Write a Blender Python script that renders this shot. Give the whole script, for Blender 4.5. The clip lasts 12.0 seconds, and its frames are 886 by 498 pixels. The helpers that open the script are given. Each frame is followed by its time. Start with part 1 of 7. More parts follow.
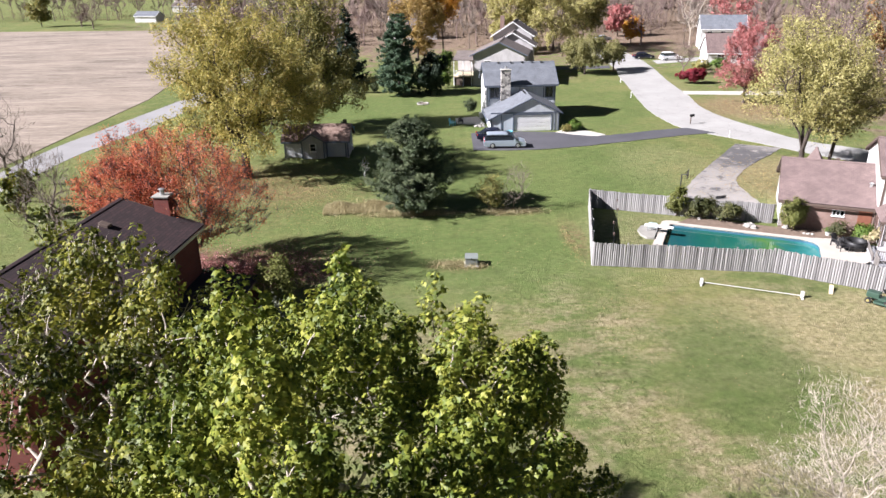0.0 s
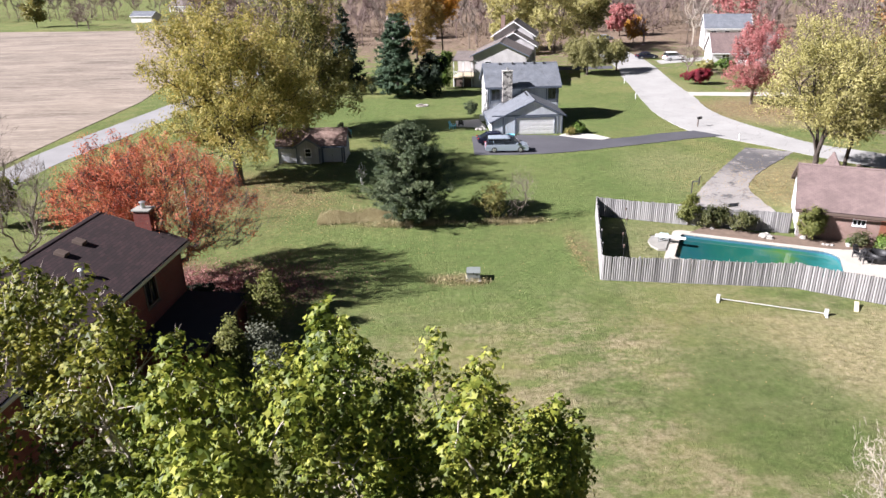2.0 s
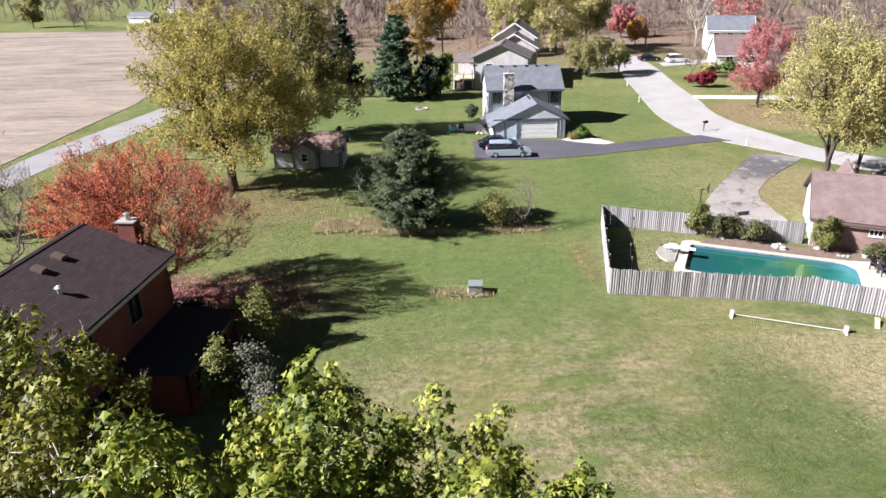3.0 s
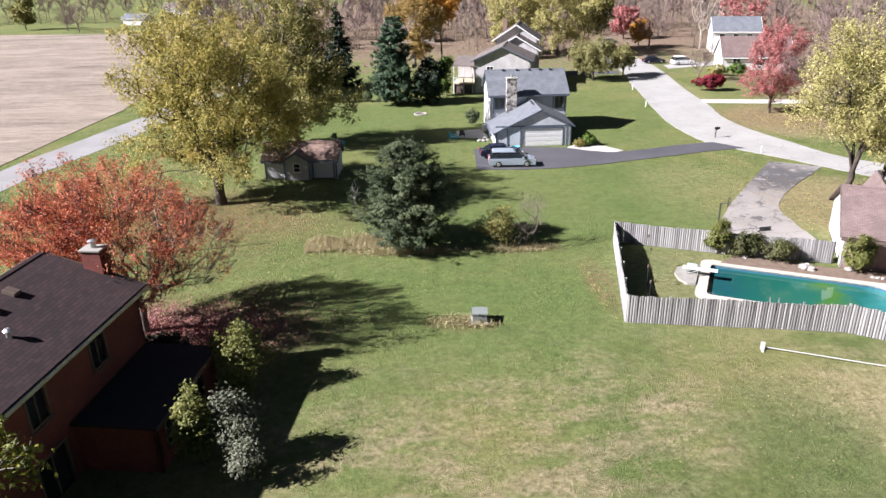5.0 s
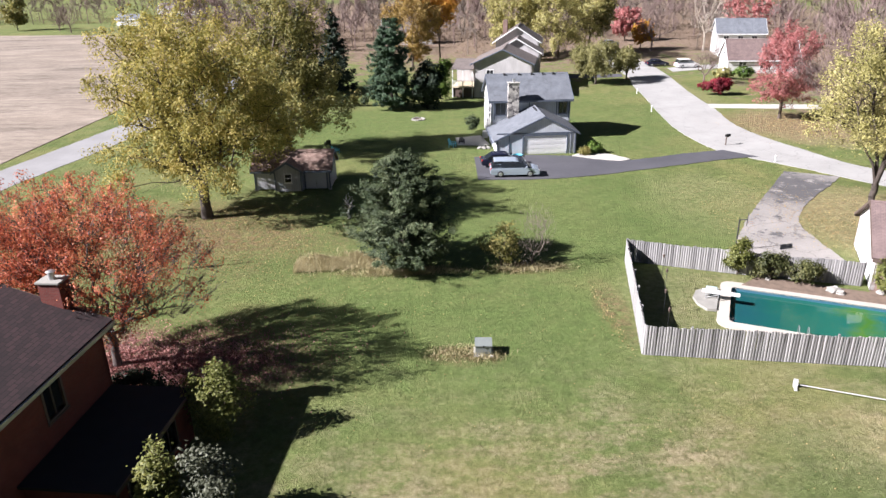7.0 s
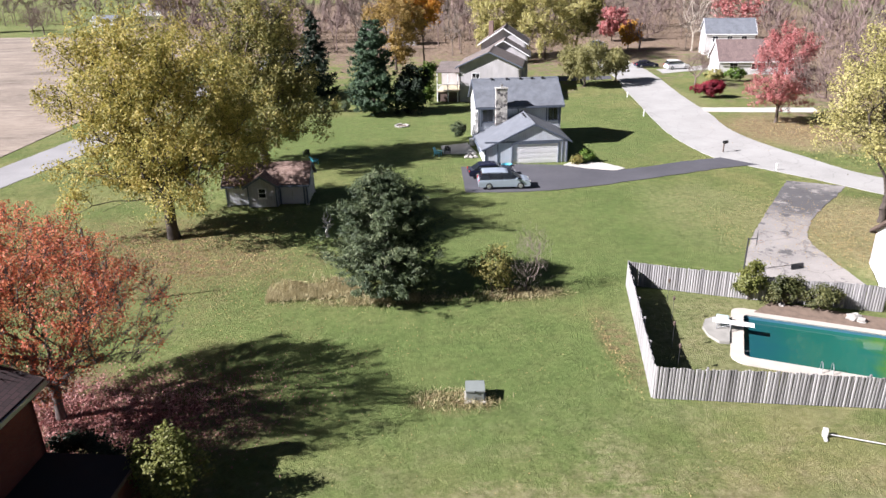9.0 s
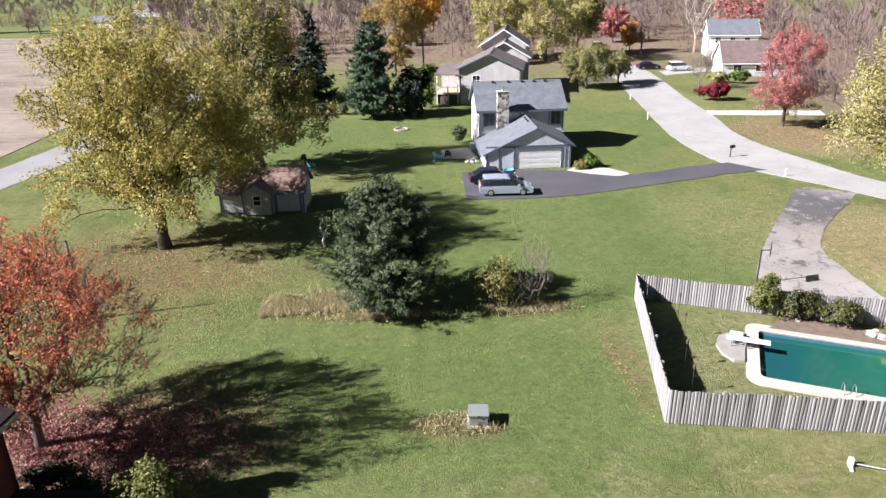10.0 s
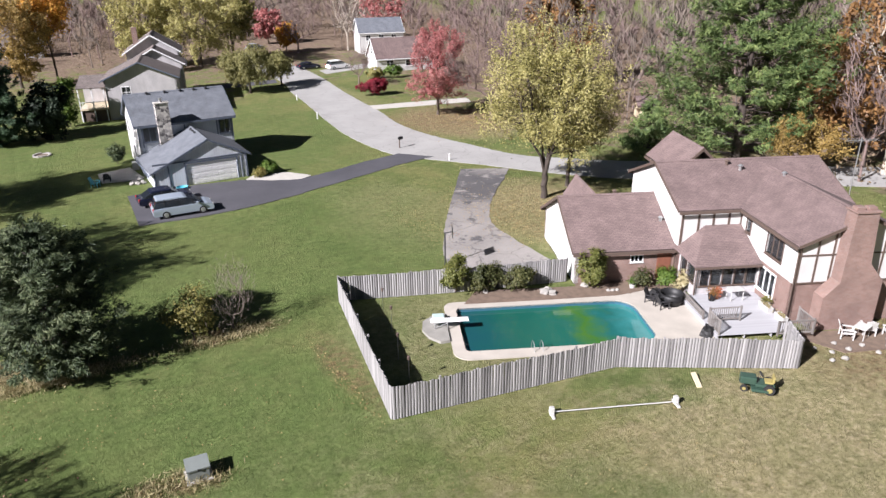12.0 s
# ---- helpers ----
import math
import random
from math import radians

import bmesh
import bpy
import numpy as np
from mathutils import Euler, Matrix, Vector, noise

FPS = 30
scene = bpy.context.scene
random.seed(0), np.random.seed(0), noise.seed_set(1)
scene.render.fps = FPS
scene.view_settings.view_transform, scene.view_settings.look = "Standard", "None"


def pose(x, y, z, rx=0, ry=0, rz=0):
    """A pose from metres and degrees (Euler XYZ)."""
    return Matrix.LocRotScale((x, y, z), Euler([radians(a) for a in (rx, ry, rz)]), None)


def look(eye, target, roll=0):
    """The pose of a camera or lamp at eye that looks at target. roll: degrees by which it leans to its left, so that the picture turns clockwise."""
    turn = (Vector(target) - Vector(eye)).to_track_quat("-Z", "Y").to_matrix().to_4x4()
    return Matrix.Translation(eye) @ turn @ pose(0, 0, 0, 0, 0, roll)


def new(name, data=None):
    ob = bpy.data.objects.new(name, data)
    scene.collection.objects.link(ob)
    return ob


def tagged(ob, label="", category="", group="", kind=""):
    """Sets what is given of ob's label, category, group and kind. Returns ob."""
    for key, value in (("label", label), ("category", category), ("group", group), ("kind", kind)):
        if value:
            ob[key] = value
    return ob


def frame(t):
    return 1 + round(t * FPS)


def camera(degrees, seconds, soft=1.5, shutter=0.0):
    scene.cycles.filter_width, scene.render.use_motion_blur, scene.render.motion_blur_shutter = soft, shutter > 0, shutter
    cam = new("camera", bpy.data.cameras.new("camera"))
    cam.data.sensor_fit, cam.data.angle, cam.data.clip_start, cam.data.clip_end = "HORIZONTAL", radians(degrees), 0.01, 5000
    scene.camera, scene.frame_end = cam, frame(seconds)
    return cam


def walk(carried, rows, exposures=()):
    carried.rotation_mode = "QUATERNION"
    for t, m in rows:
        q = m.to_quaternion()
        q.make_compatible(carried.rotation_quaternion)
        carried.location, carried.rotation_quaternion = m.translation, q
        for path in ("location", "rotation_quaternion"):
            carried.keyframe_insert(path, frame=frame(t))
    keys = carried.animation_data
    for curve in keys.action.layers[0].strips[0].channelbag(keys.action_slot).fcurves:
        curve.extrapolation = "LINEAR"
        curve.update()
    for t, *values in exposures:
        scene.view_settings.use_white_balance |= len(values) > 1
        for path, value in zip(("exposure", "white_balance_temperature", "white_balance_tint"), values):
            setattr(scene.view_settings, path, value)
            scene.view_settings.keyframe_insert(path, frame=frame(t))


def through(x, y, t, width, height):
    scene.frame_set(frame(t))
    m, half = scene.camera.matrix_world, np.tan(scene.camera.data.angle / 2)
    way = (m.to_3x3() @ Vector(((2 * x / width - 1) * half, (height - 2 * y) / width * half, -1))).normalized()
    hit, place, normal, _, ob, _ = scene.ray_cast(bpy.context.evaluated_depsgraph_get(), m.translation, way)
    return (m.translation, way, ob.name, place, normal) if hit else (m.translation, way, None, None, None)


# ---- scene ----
cam = camera(65.3, 12.0)
PATH = [
    (0, (1.565, 2.125, 20.49), (1.609, 3.974, 19.729), -1.0),
    (0.5, (1.561, 2.544, 20.452), (1.606, 4.393, 19.689), -1.0),
    (1, (1.582, 3.275, 20.4), (1.626, 5.124, 19.638), -1.1),
    (1.5, (1.57, 4.14, 20.39), (1.616, 5.988, 19.628), -1.0),
    (2, (1.604, 5.075, 20.354), (1.649, 6.924, 19.591), -1.1),
    (2.5, (1.606, 6.129, 20.307), (1.652, 7.978, 19.545), -1.0),
    (3, (1.594, 7.24, 20.252), (1.641, 9.089, 19.492), -1.0),
    (3.2, (1.585, 7.694, 20.256), (1.632, 9.541, 19.491), -0.9),
    (5, (1.585, 11.412, 20.112), (1.635, 13.262, 19.354), -1.1),
    (5.5, (1.534, 12.387, 20.09), (1.586, 14.237, 19.331), -1.1),
    (6, (1.529, 13.29, 20.079), (1.582, 15.139, 19.32), -1.0),
    (6.5, (1.54, 14.266, 20.051), (1.593, 16.116, 19.292), -1.0),
    (7, (1.566, 15.261, 20.026), (1.623, 17.112, 19.269), -1.0),
    (9, (1.765, 19.701, 20.043), (1.862, 21.549, 19.284), -1.1),
    (9.5, (1.797, 20.71, 20.021), (1.895, 22.558, 19.264), -1.1),
    (10, (1.787, 21.701, 20.039), (1.886, 23.549, 19.281), -1.1),
    (10.5, (1.814, 22.587, 20.112), (1.915, 24.435, 19.354), -1.1),
    (11, (2.017, 23.084, 20.018), (2.315, 24.91, 19.259), -1.1),
    (11.2, (2.058, 23.150, 20.027), (2.549, 24.933, 19.265), -1.0),
    (11.5, (2.069, 23.184, 20.044), (2.804, 24.878, 19.276), -0.8),
    (12, (1.981, 23.284, 20.026), (2.911, 24.879, 19.258), -0.6),
]
walk(cam, [(t, look(e, g, r)) for t, e, g, r in PATH],
     exposures=[(0.0, 1.62, 6000, 18.5), (7.0, 1.61, 6000, 18.5), (10.5, 1.57, 6000, 18.5), (11.2, 1.49, 6000, 18.5), (12.0, 1.2, 6000, 18.5)])


# ---- light: low autumn sun from the west, clear sky ----
SUN_EL, SUN_FROM = radians(34.5), Vector((-0.982, -0.189, 0))
world = bpy.data.worlds.new("sky")
scene.world = world
world.use_nodes = True
wn = world.node_tree.nodes
sky = wn.new("ShaderNodeTexSky")
sky.sky_type, sky.sun_disc, sky.sun_elevation = "NISHITA", False, SUN_EL
sky.sun_rotation = math.atan2(SUN_FROM.x, SUN_FROM.y) % (2 * math.pi)
sky.air_density, sky.dust_density = 1.0, 0.8
wn["Background"].inputs["Strength"].default_value = 0.0105
world.node_tree.links.new(sky.outputs[0], wn["Background"].inputs["Color"])
sun = new("sun", bpy.data.lights.new("sun", "SUN"))
sun.data.energy, sun.data.angle, sun.data.color = 5.0, radians(0.55), (1.0, 0.955, 0.885)
sun.matrix_world = look(SUN_FROM * 80 + Vector((0, 60, 80 * math.tan(SUN_EL))), (0, 60, 0))

# ---- materials ----
def nodes_of(name):
    m = bpy.data.materials.new(name)
    m.use_nodes = True
    nt = m.node_tree
    return m, nt, nt.nodes["Principled BSDF"]


def link(nt, a, b):
    nt.links.new(a, b)


def coords(nt, kind="Object"):
    return nt.nodes.new("ShaderNodeTexCoord").outputs[kind]


def world_pos(nt):
    return nt.nodes.new("ShaderNodeNewGeometry").outputs["Position"]


def tex_noise(nt, vec, scale, detail=4.0, rough=0.55, stretch=None):
    n = nt.nodes.new("ShaderNodeTexNoise")
    n.inputs["Scale"].default_value, n.inputs["Detail"].default_value, n.inputs["Roughness"].default_value = scale, detail, rough
    if stretch:
        mp = nt.nodes.new("ShaderNodeMapping")
        mp.inputs["Scale"].default_value = stretch
        link(nt, vec, mp.inputs["Vector"])
        vec = mp.outputs[0]
    link(nt, vec, n.inputs["Vector"])
    return n.outputs["Fac"]


def ramp(nt, fac, stops):
    r = nt.nodes.new("ShaderNodeValToRGB")
    el = r.color_ramp.elements
    while len(el) < len(stops):
        el.new(0.5)
    for e, (p, c) in zip(el, stops):
        e.position = p
        e.color = (*c, 1) if len(c) == 3 else c
    link(nt, fac, r.inputs["Fac"])
    return r.outputs["Color"]


def grey(v):
    return (v, v, v)


def blend(nt, fac, a, b, kind="MIX"):
    m = nt.nodes.new("ShaderNodeMix")
    m.data_type, m.blend_type = "RGBA", kind
    ins = [m.inputs[0], m.inputs[6], m.inputs[7]]
    for sock, v in zip(ins, (fac, a, b)):
        if isinstance(v, (int, float)):
            sock.default_value = v
        elif isinstance(v, tuple):
            sock.default_value = (*v, 1)
        else:
            link(nt, v, sock)
    return m.outputs[2]


def calc(nt, op, a, b=0.0, c=0.0):
    m = nt.nodes.new("ShaderNodeMath")
    m.operation = op
    for sock, v in zip(m.inputs, (a, b, c)):
        if isinstance(v, (int, float)):
            sock.default_value = v
        else:
            link(nt, v, sock)
    return m.outputs[0]


def bump(nt, bsdf, height, strength=0.4, dist=0.02):
    b = nt.nodes.new("ShaderNodeBump")
    b.inputs["Strength"].default_value, b.inputs["Distance"].default_value = strength, dist
    link(nt, height, b.inputs["Height"])
    link(nt, b.outputs[0], bsdf.inputs["Normal"])


def plain(name, col, rough=0.6, metal=0.0, vary=0.12, scale=6.0, fine=60.0, relief=0.15, random_shade=0.0):
    """A painted, stone or metal surface: tone in broad patches and fine grain."""
    m, nt, b = nodes_of(name)
    v = coords(nt)
    big, small = tex_noise(nt, v, scale), tex_noise(nt, v, fine, 6)
    tone = calc(nt, "ADD", calc(nt, "MULTIPLY", big, vary * 2), calc(nt, "MULTIPLY", small, vary))
    tone = calc(nt, "ADD", tone, 1 - vary * 1.5)
    if random_shade:
        r = nt.nodes.new("ShaderNodeObjectInfo").outputs["Random"]
        tone = calc(nt, "MULTIPLY", tone, calc(nt, "ADD", calc(nt, "MULTIPLY", r, random_shade * 2), 1 - random_shade))
    link(nt, blend(nt, 1.0, col, tone, "MULTIPLY"), b.inputs["Base Color"])
    b.inputs["Roughness"].default_value, b.inputs["Metallic"].default_value = rough, metal
    if relief:
        bump(nt, b, small, relief, 0.01)
    return m


def leaf_mat(name, cols, through=0.35):
    """Leaves: one tone a leaf, light passing through."""
    m, nt, b = nodes_of(name)
    geo = nt.nodes.new("ShaderNodeNewGeometry")
    patch = tex_noise(nt, geo.outputs["Position"], 0.45, 2)
    fac = calc(nt, "ADD", calc(nt, "MULTIPLY", geo.outputs["Random Per Island"], 0.62), calc(nt, "SUBTRACT", calc(nt, "MULTIPLY", patch, 1.3), 0.46))
    c = ramp(nt, fac, [(i / max(1, len(cols) - 1), k) for i, k in enumerate(cols)])
    dif, tra, mix = nt.nodes.new("ShaderNodeBsdfDiffuse"), nt.nodes.new("ShaderNodeBsdfTranslucent"), nt.nodes.new("ShaderNodeMixShader")
    gl, mix2 = nt.nodes.new("ShaderNodeBsdfGlossy"), nt.nodes.new("ShaderNodeMixShader")
    gl.inputs["Roughness"].default_value = 0.55
    mix.inputs[0].default_value, mix2.inputs[0].default_value = through, 0.025
    for n in (dif, tra):
        link(nt, c, n.inputs["Color"])
    link(nt, dif.outputs[0], mix.inputs[1]), link(nt, tra.outputs[0], mix.inputs[2])
    link(nt, mix.outputs[0], mix2.inputs[1]), link(nt, gl.outputs[0], mix2.inputs[2])
    link(nt, mix2.outputs[0], nt.nodes["Material Output"].inputs["Surface"])
    return m


def bark_mat(name, a, b_, scale=3.0):
    m, nt, b = nodes_of(name)
    v = coords(nt)
    n = tex_noise(nt, v, scale, 8, 0.65, (4, 4, 0.8))
    link(nt, ramp(nt, n, [(0.3, a), (0.7, b_)]), b.inputs["Base Color"])
    b.inputs["Roughness"].default_value = 0.9
    bump(nt, b, n, 0.8, 0.04)
    return m


def spot(nt, pos, x, y, rx, ry, soft=0.35):
    """1 inside an uneven round patch of ground, 0 outside."""
    mp = nt.nodes.new("ShaderNodeMapping")
    mp.vector_type = "POINT"
    mp.inputs["Location"].default_value = (-x / rx, -y / ry, 0)
    mp.inputs["Scale"].default_value = (1 / rx, 1 / ry, 0)
    link(nt, pos, mp.inputs["Vector"])
    ln = nt.nodes.new("ShaderNodeVectorMath")
    ln.operation = "LENGTH"
    link(nt, mp.outputs[0], ln.inputs[0])
    edge = calc(nt, "ADD", ln.outputs["Value"], calc(nt, "MULTIPLY", calc(nt, "SUBTRACT", tex_noise(nt, pos, 0.35, 5, 0.65), 0.5), 1.4))
    mr = nt.nodes.new("ShaderNodeMapRange")
    mr.inputs["From Min"].default_value, mr.inputs["From Max"].default_value = 1 + soft, 1 - soft
    link(nt, edge, mr.inputs["Value"])
    return mr.outputs[0]


def lawn_mat():
    m, nt, b = nodes_of("lawn")
    p = world_pos(nt)
    fine = tex_noise(nt, p, 2.6, 8, 0.75)
    blades = tex_noise(nt, p, 14.0, 4, 0.7)
    mid = tex_noise(nt, p, 0.55, 5, 0.6)
    broad = tex_noise(nt, p, 0.075, 4, 0.55)
    green = ramp(nt, calc(nt, "ADD", calc(nt, "MULTIPLY", fine, 0.5), calc(nt, "MULTIPLY", blades, 0.5)),
                 [(0.32, (0.066, 0.098, 0.027)), (0.5, (0.145, 0.195, 0.058)), (0.68, (0.268, 0.305, 0.125))])
    olive = ramp(nt, fine, [(0.34, (0.13, 0.15, 0.044)), (0.66, (0.33, 0.325, 0.145))])
    col = blend(nt, ramp(nt, mid, [(0.42, grey(0)), (0.68, grey(0.6))]), green, olive)
    # the near meadow has dry, straw-coloured blotches that lie in streaks
    streak = tex_noise(nt, p, 0.42, 7, 0.72, (0.75, 1.35, 1))
    dry = ramp(nt, fine, [(0.35, (0.15, 0.145, 0.06)), (0.5, (0.30, 0.27, 0.15)), (0.68, (0.46, 0.40, 0.26))])
    pale = ramp(nt, fine, [(0.35, (0.20, 0.19, 0.085)), (0.5, (0.345, 0.315, 0.165)), (0.68, (0.50, 0.45, 0.275))])
    near = spot(nt, p, 18, 30, 28, 16, 0.35)
    col = blend(nt, calc(nt, "MULTIPLY", near, ramp(nt, streak, [(0.44, grey(0)), (0.56, grey(0.95))])), col, dry)
    col = blend(nt, calc(nt, "MULTIPLY", ramp(nt, streak, [(0.60, grey(0)), (0.72, grey(0.6))]), 1.0), col, dry)
    worn = tex_noise(nt, p, 0.2, 5, 0.6)
    col = blend(nt, ramp(nt, worn, [(0.64, grey(0)), (0.74, grey(0.55))]), col, (0.30, 0.27, 0.15))
    # yellower and lusher stretches of turf
    col = blend(nt, ramp(nt, broad, [(0.47, grey(0)), (0.62, grey(0.55))]), col, blend(nt, fine, (0.15, 0.15, 0.05), (0.32, 0.31, 0.13)))
    lush = tex_noise(nt, p, 0.13, 5, 0.65, (1, 0.7, 1))
    col = blend(nt, ramp(nt, lush, [(0.50, grey(0)), (0.64, grey(0.55))]), col, blend(nt, fine, (0.055, 0.095, 0.022), (0.12, 0.175, 0.05)))
    # strawy turf under the street trees, beside the driveway and inside the fence
    for x, y, rx, ry, k in ((38.5, 67.5, 7.5, 8.5, 0.95), (50.5, 103, 7, 10, 0.75), (20, 53.5, 6, 6, 0.55), (31, 37, 15, 5.5, 0.75), (45, 130, 4, 14, 0.3), (28, 73, 6, 9, 0.4)):
        col = blend(nt, calc(nt, "MULTIPLY", spot(nt, p, x, y, rx, ry, 0.3), k), col, pale if x > 25 else dry)
    # greener mown turf between the drives
    for x, y, rx, ry, k in ((10, 70, 24, 14, 0.6), (24, 106, 14, 14, 0.5), (-4, 105, 18, 18, 0.5), (4, 50, 13, 7, 0.65)):
        col = blend(nt, calc(nt, "MULTIPLY", spot(nt, p, x, y, rx, ry, 0.5), k), col, blend(nt, fine, (0.068, 0.118, 0.03), (0.165, 0.24, 0.072)))
    # a patch by the fence where the grass grows lush
    col = blend(nt, calc(nt, "MULTIPLY", spot(nt, p, 18.5, 33.5, 4.2, 7), 0.7), col, blend(nt, fine, (0.05, 0.10, 0.02), (0.11, 0.17, 0.045)))
    litter = ramp(nt, tex_noise(nt, p, 5.0, 6, 0.8), [(0.42, (0.10, 0.06, 0.04)), (0.55, (0.26, 0.18, 0.10)), (0.68, (0.42, 0.31, 0.17))])
    red = ramp(nt, tex_noise(nt, p, 5.0, 6, 0.8), [(0.4, (0.10, 0.05, 0.045)), (0.55, (0.27, 0.135, 0.118)), (0.7, (0.44, 0.28, 0.245))])
    speck = ramp(nt, tex_noise(nt, p, 1.6, 6, 0.75), [(0.38, grey(0)), (0.6, grey(1))])

    def cover(colour, x, y, rx, ry, much, soft=0.4):
        return blend(nt, calc(nt, "MULTIPLY", calc(nt, "MULTIPLY", spot(nt, p, x, y, rx, ry, soft), much), speck), col, colour)

    col = cover(litter, -20, 70, 9, 7, 1.0, 0.5)
    col = cover(litter, -11, 67, 7, 3.5, 0.6, 0.5)
    col = cover(litter, -17, 61, 8, 4, 0.3, 0.5)
    col = cover(litter, 40, 69, 9, 9, 0.4)
    col = cover(litter, 52, 104, 10, 9, 1.0)
    col = cover(litter, 13.4, 53.5, 0.9, 4, 0.7)
    col = cover(litter, 3.6, 48.5, 2.2, 0.9, 0.8)
    col = cover(litter, 9.0, 60.3, 2.6, 1.1, 1.0)
    col = cover(litter, -0.5, 60.3, 4.5, 0.8, 0.7)
    col = cover(litter, 41, 39.5, 6, 3, 0.8)
    col = cover(red, -14, 48, 7.5, 3.4, 1.3)
    col = cover(red, -18, 50, 4, 3, 1.1)
    # leaf-strewn woodland floor in the distance and behind the houses
    far = calc(nt, "MAXIMUM", spot(nt, p, 40, 330, 140, 165, 0.08), calc(nt, "MAXIMUM", spot(nt, p, 112, 110, 52, 74, 0.12), spot(nt, p, 128, 175, 52, 70, 0.12)))
    col = blend(nt, far, col, ramp(nt, tex_noise(nt, p, 0.9, 7, 0.7), [(0.35, (0.13, 0.098, 0.072)), (0.6, (0.29, 0.228, 0.16)), (0.75, (0.38, 0.31, 0.23))]))
    tufts = tex_noise(nt, p, 1.15, 7, 0.72)
    col = blend(nt, 1.0, col, ramp(nt, tufts, [(0.36, grey(0.80)), (0.52, grey(1.0)), (0.66, grey(1.09))]), "MULTIPLY")
    col = blend(nt, 1.0, col, (0.86, 0.815, 0.835), "MULTIPLY")
    link(nt, col, b.inputs["Base Color"])
    b.inputs["Roughness"].default_value = 0.95
    b.inputs["Specular IOR Level"].default_value = 0.15
    bump(nt, b, calc(nt, "ADD", fine, calc(nt, "MULTIPLY", blades, 0.6)), 1.0, 0.15)
    return m


def field_mat():
    m, nt, b = nodes_of("stubble_field")
    p = world_pos(nt)
    rows = tex_noise(nt, p, 0.5, 6, 0.7, (0.25, 1.6, 1))
    fine = tex_noise(nt, p, 1.3, 8, 0.8, (0.5, 1.2, 1))
    bands = tex_noise(nt, p, 0.11, 6, 0.7, (0.45, 1.5, 1))
    tone = calc(nt, "ADD", calc(nt, "ADD", calc(nt, "MULTIPLY", rows, 0.3), calc(nt, "MULTIPLY", fine, 0.35)), calc(nt, "MULTIPLY", bands, 0.35))
    col = ramp(nt, tone, [(0.40, (0.06, 0.047, 0.035)), (0.46, (0.155, 0.125, 0.098)), (0.53, (0.245, 0.202, 0.162)), (0.62, (0.37, 0.315, 0.26))])
    col = blend(nt, ramp(nt, tex_noise(nt, p, 0.03, 3), [(0.4, grey(0)), (0.7, grey(0.35))]), col, (0.35, 0.28, 0.22))
    link(nt, col, b.inputs["Base Color"])
    b.inputs["Roughness"].default_value = 0.95
    bump(nt, b, tone, 1.0, 0.35)
    return m


def paving_mat(name, dark, light, patch=None, crack=0.0, amount=0.5, dark_spot=None):
    m, nt, b = nodes_of(name)
    p = world_pos(nt)
    broad, fine = tex_noise(nt, p, 0.22, 6, 0.65), tex_noise(nt, p, 9.0, 6, 0.8)
    tone = calc(nt, "ADD", calc(nt, "MULTIPLY", broad, 0.6), calc(nt, "MULTIPLY", fine, 0.4))
    col = ramp(nt, tone, [(0.35, dark), (0.65, light)])
    if patch:
        lab = tex_noise(nt, p, 0.5, 7, 0.7)
        col = blend(nt, ramp(nt, lab, [(amount, grey(0)), (amount + 0.06, grey(0.9))]), col, patch)
    if dark_spot:
        col = blend(nt, calc(nt, "MULTIPLY", spot(nt, p, *dark_spot), ramp(nt, tex_noise(nt, p, 0.7, 7, 0.7), [(0.38, grey(0)), (0.46, grey(0.9))])), col, patch)
    if crack:
        vo = nt.nodes.new("ShaderNodeTexVoronoi")
        vo.feature, vo.inputs["Scale"].default_value = "DISTANCE_TO_EDGE", 0.35
        wob = nt.nodes.new("ShaderNodeVectorMath")
        wob.operation = "ADD"
        nz = nt.nodes.new("ShaderNodeTexNoise")
        nz.inputs["Scale"].default_value = 0.8
        link(nt, p, nz.inputs["Vector"]), link(nt, p, wob.inputs[0]), link(nt, nz.outputs["Color"], wob.inputs[1])
        link(nt, wob.outputs[0], vo.inputs["Vector"])
        col = blend(nt, ramp(nt, vo.outputs["Distance"], [(0.0, grey(crack)), (0.02, grey(0))]), col, (0.05, 0.045, 0.04))
    link(nt, col, b.inputs["Base Color"])
    b.inputs["Roughness"].default_value = 0.85
    bump(nt, b, fine, 0.3, 0.02)
    return m


def shingle_mat(name, a, c, course=0.14, tab=0.3):
    """Asphalt shingles: tones by tab, thin shadow lines between courses."""
    m, nt, b = nodes_of(name)
    v = coords(nt, "UV")
    br = nt.nodes.new("ShaderNodeTexBrick")
    br.inputs["Scale"].default_value = 1.0
    br.inputs["Brick Width"].default_value, br.inputs["Row Height"].default_value = tab, course
    br.inputs["Mortar Size"].default_value = course * 0.09
    br.inputs["Color1"].default_value, br.inputs["Color2"].default_value = (*a, 1), (*c, 1)
    br.inputs["Mortar"].default_value = tuple(x * 0.62 for x in a) + (1,)
    link(nt, v, br.inputs["Vector"])
    st = tex_noise(nt, world_pos(nt), 0.9, 6, 0.65)
    tone = ramp(nt, st, [(0.3, grey(0.72)), (0.7, grey(1.15))])
    col = blend(nt, 1.0, br.outputs["Color"], tone, "MULTIPLY")
    link(nt, col, b.inputs["Base Color"])
    b.inputs["Roughness"].default_value = 0.9
    bump(nt, b, br.outputs["Fac"], -0.5, 0.02)
    return m


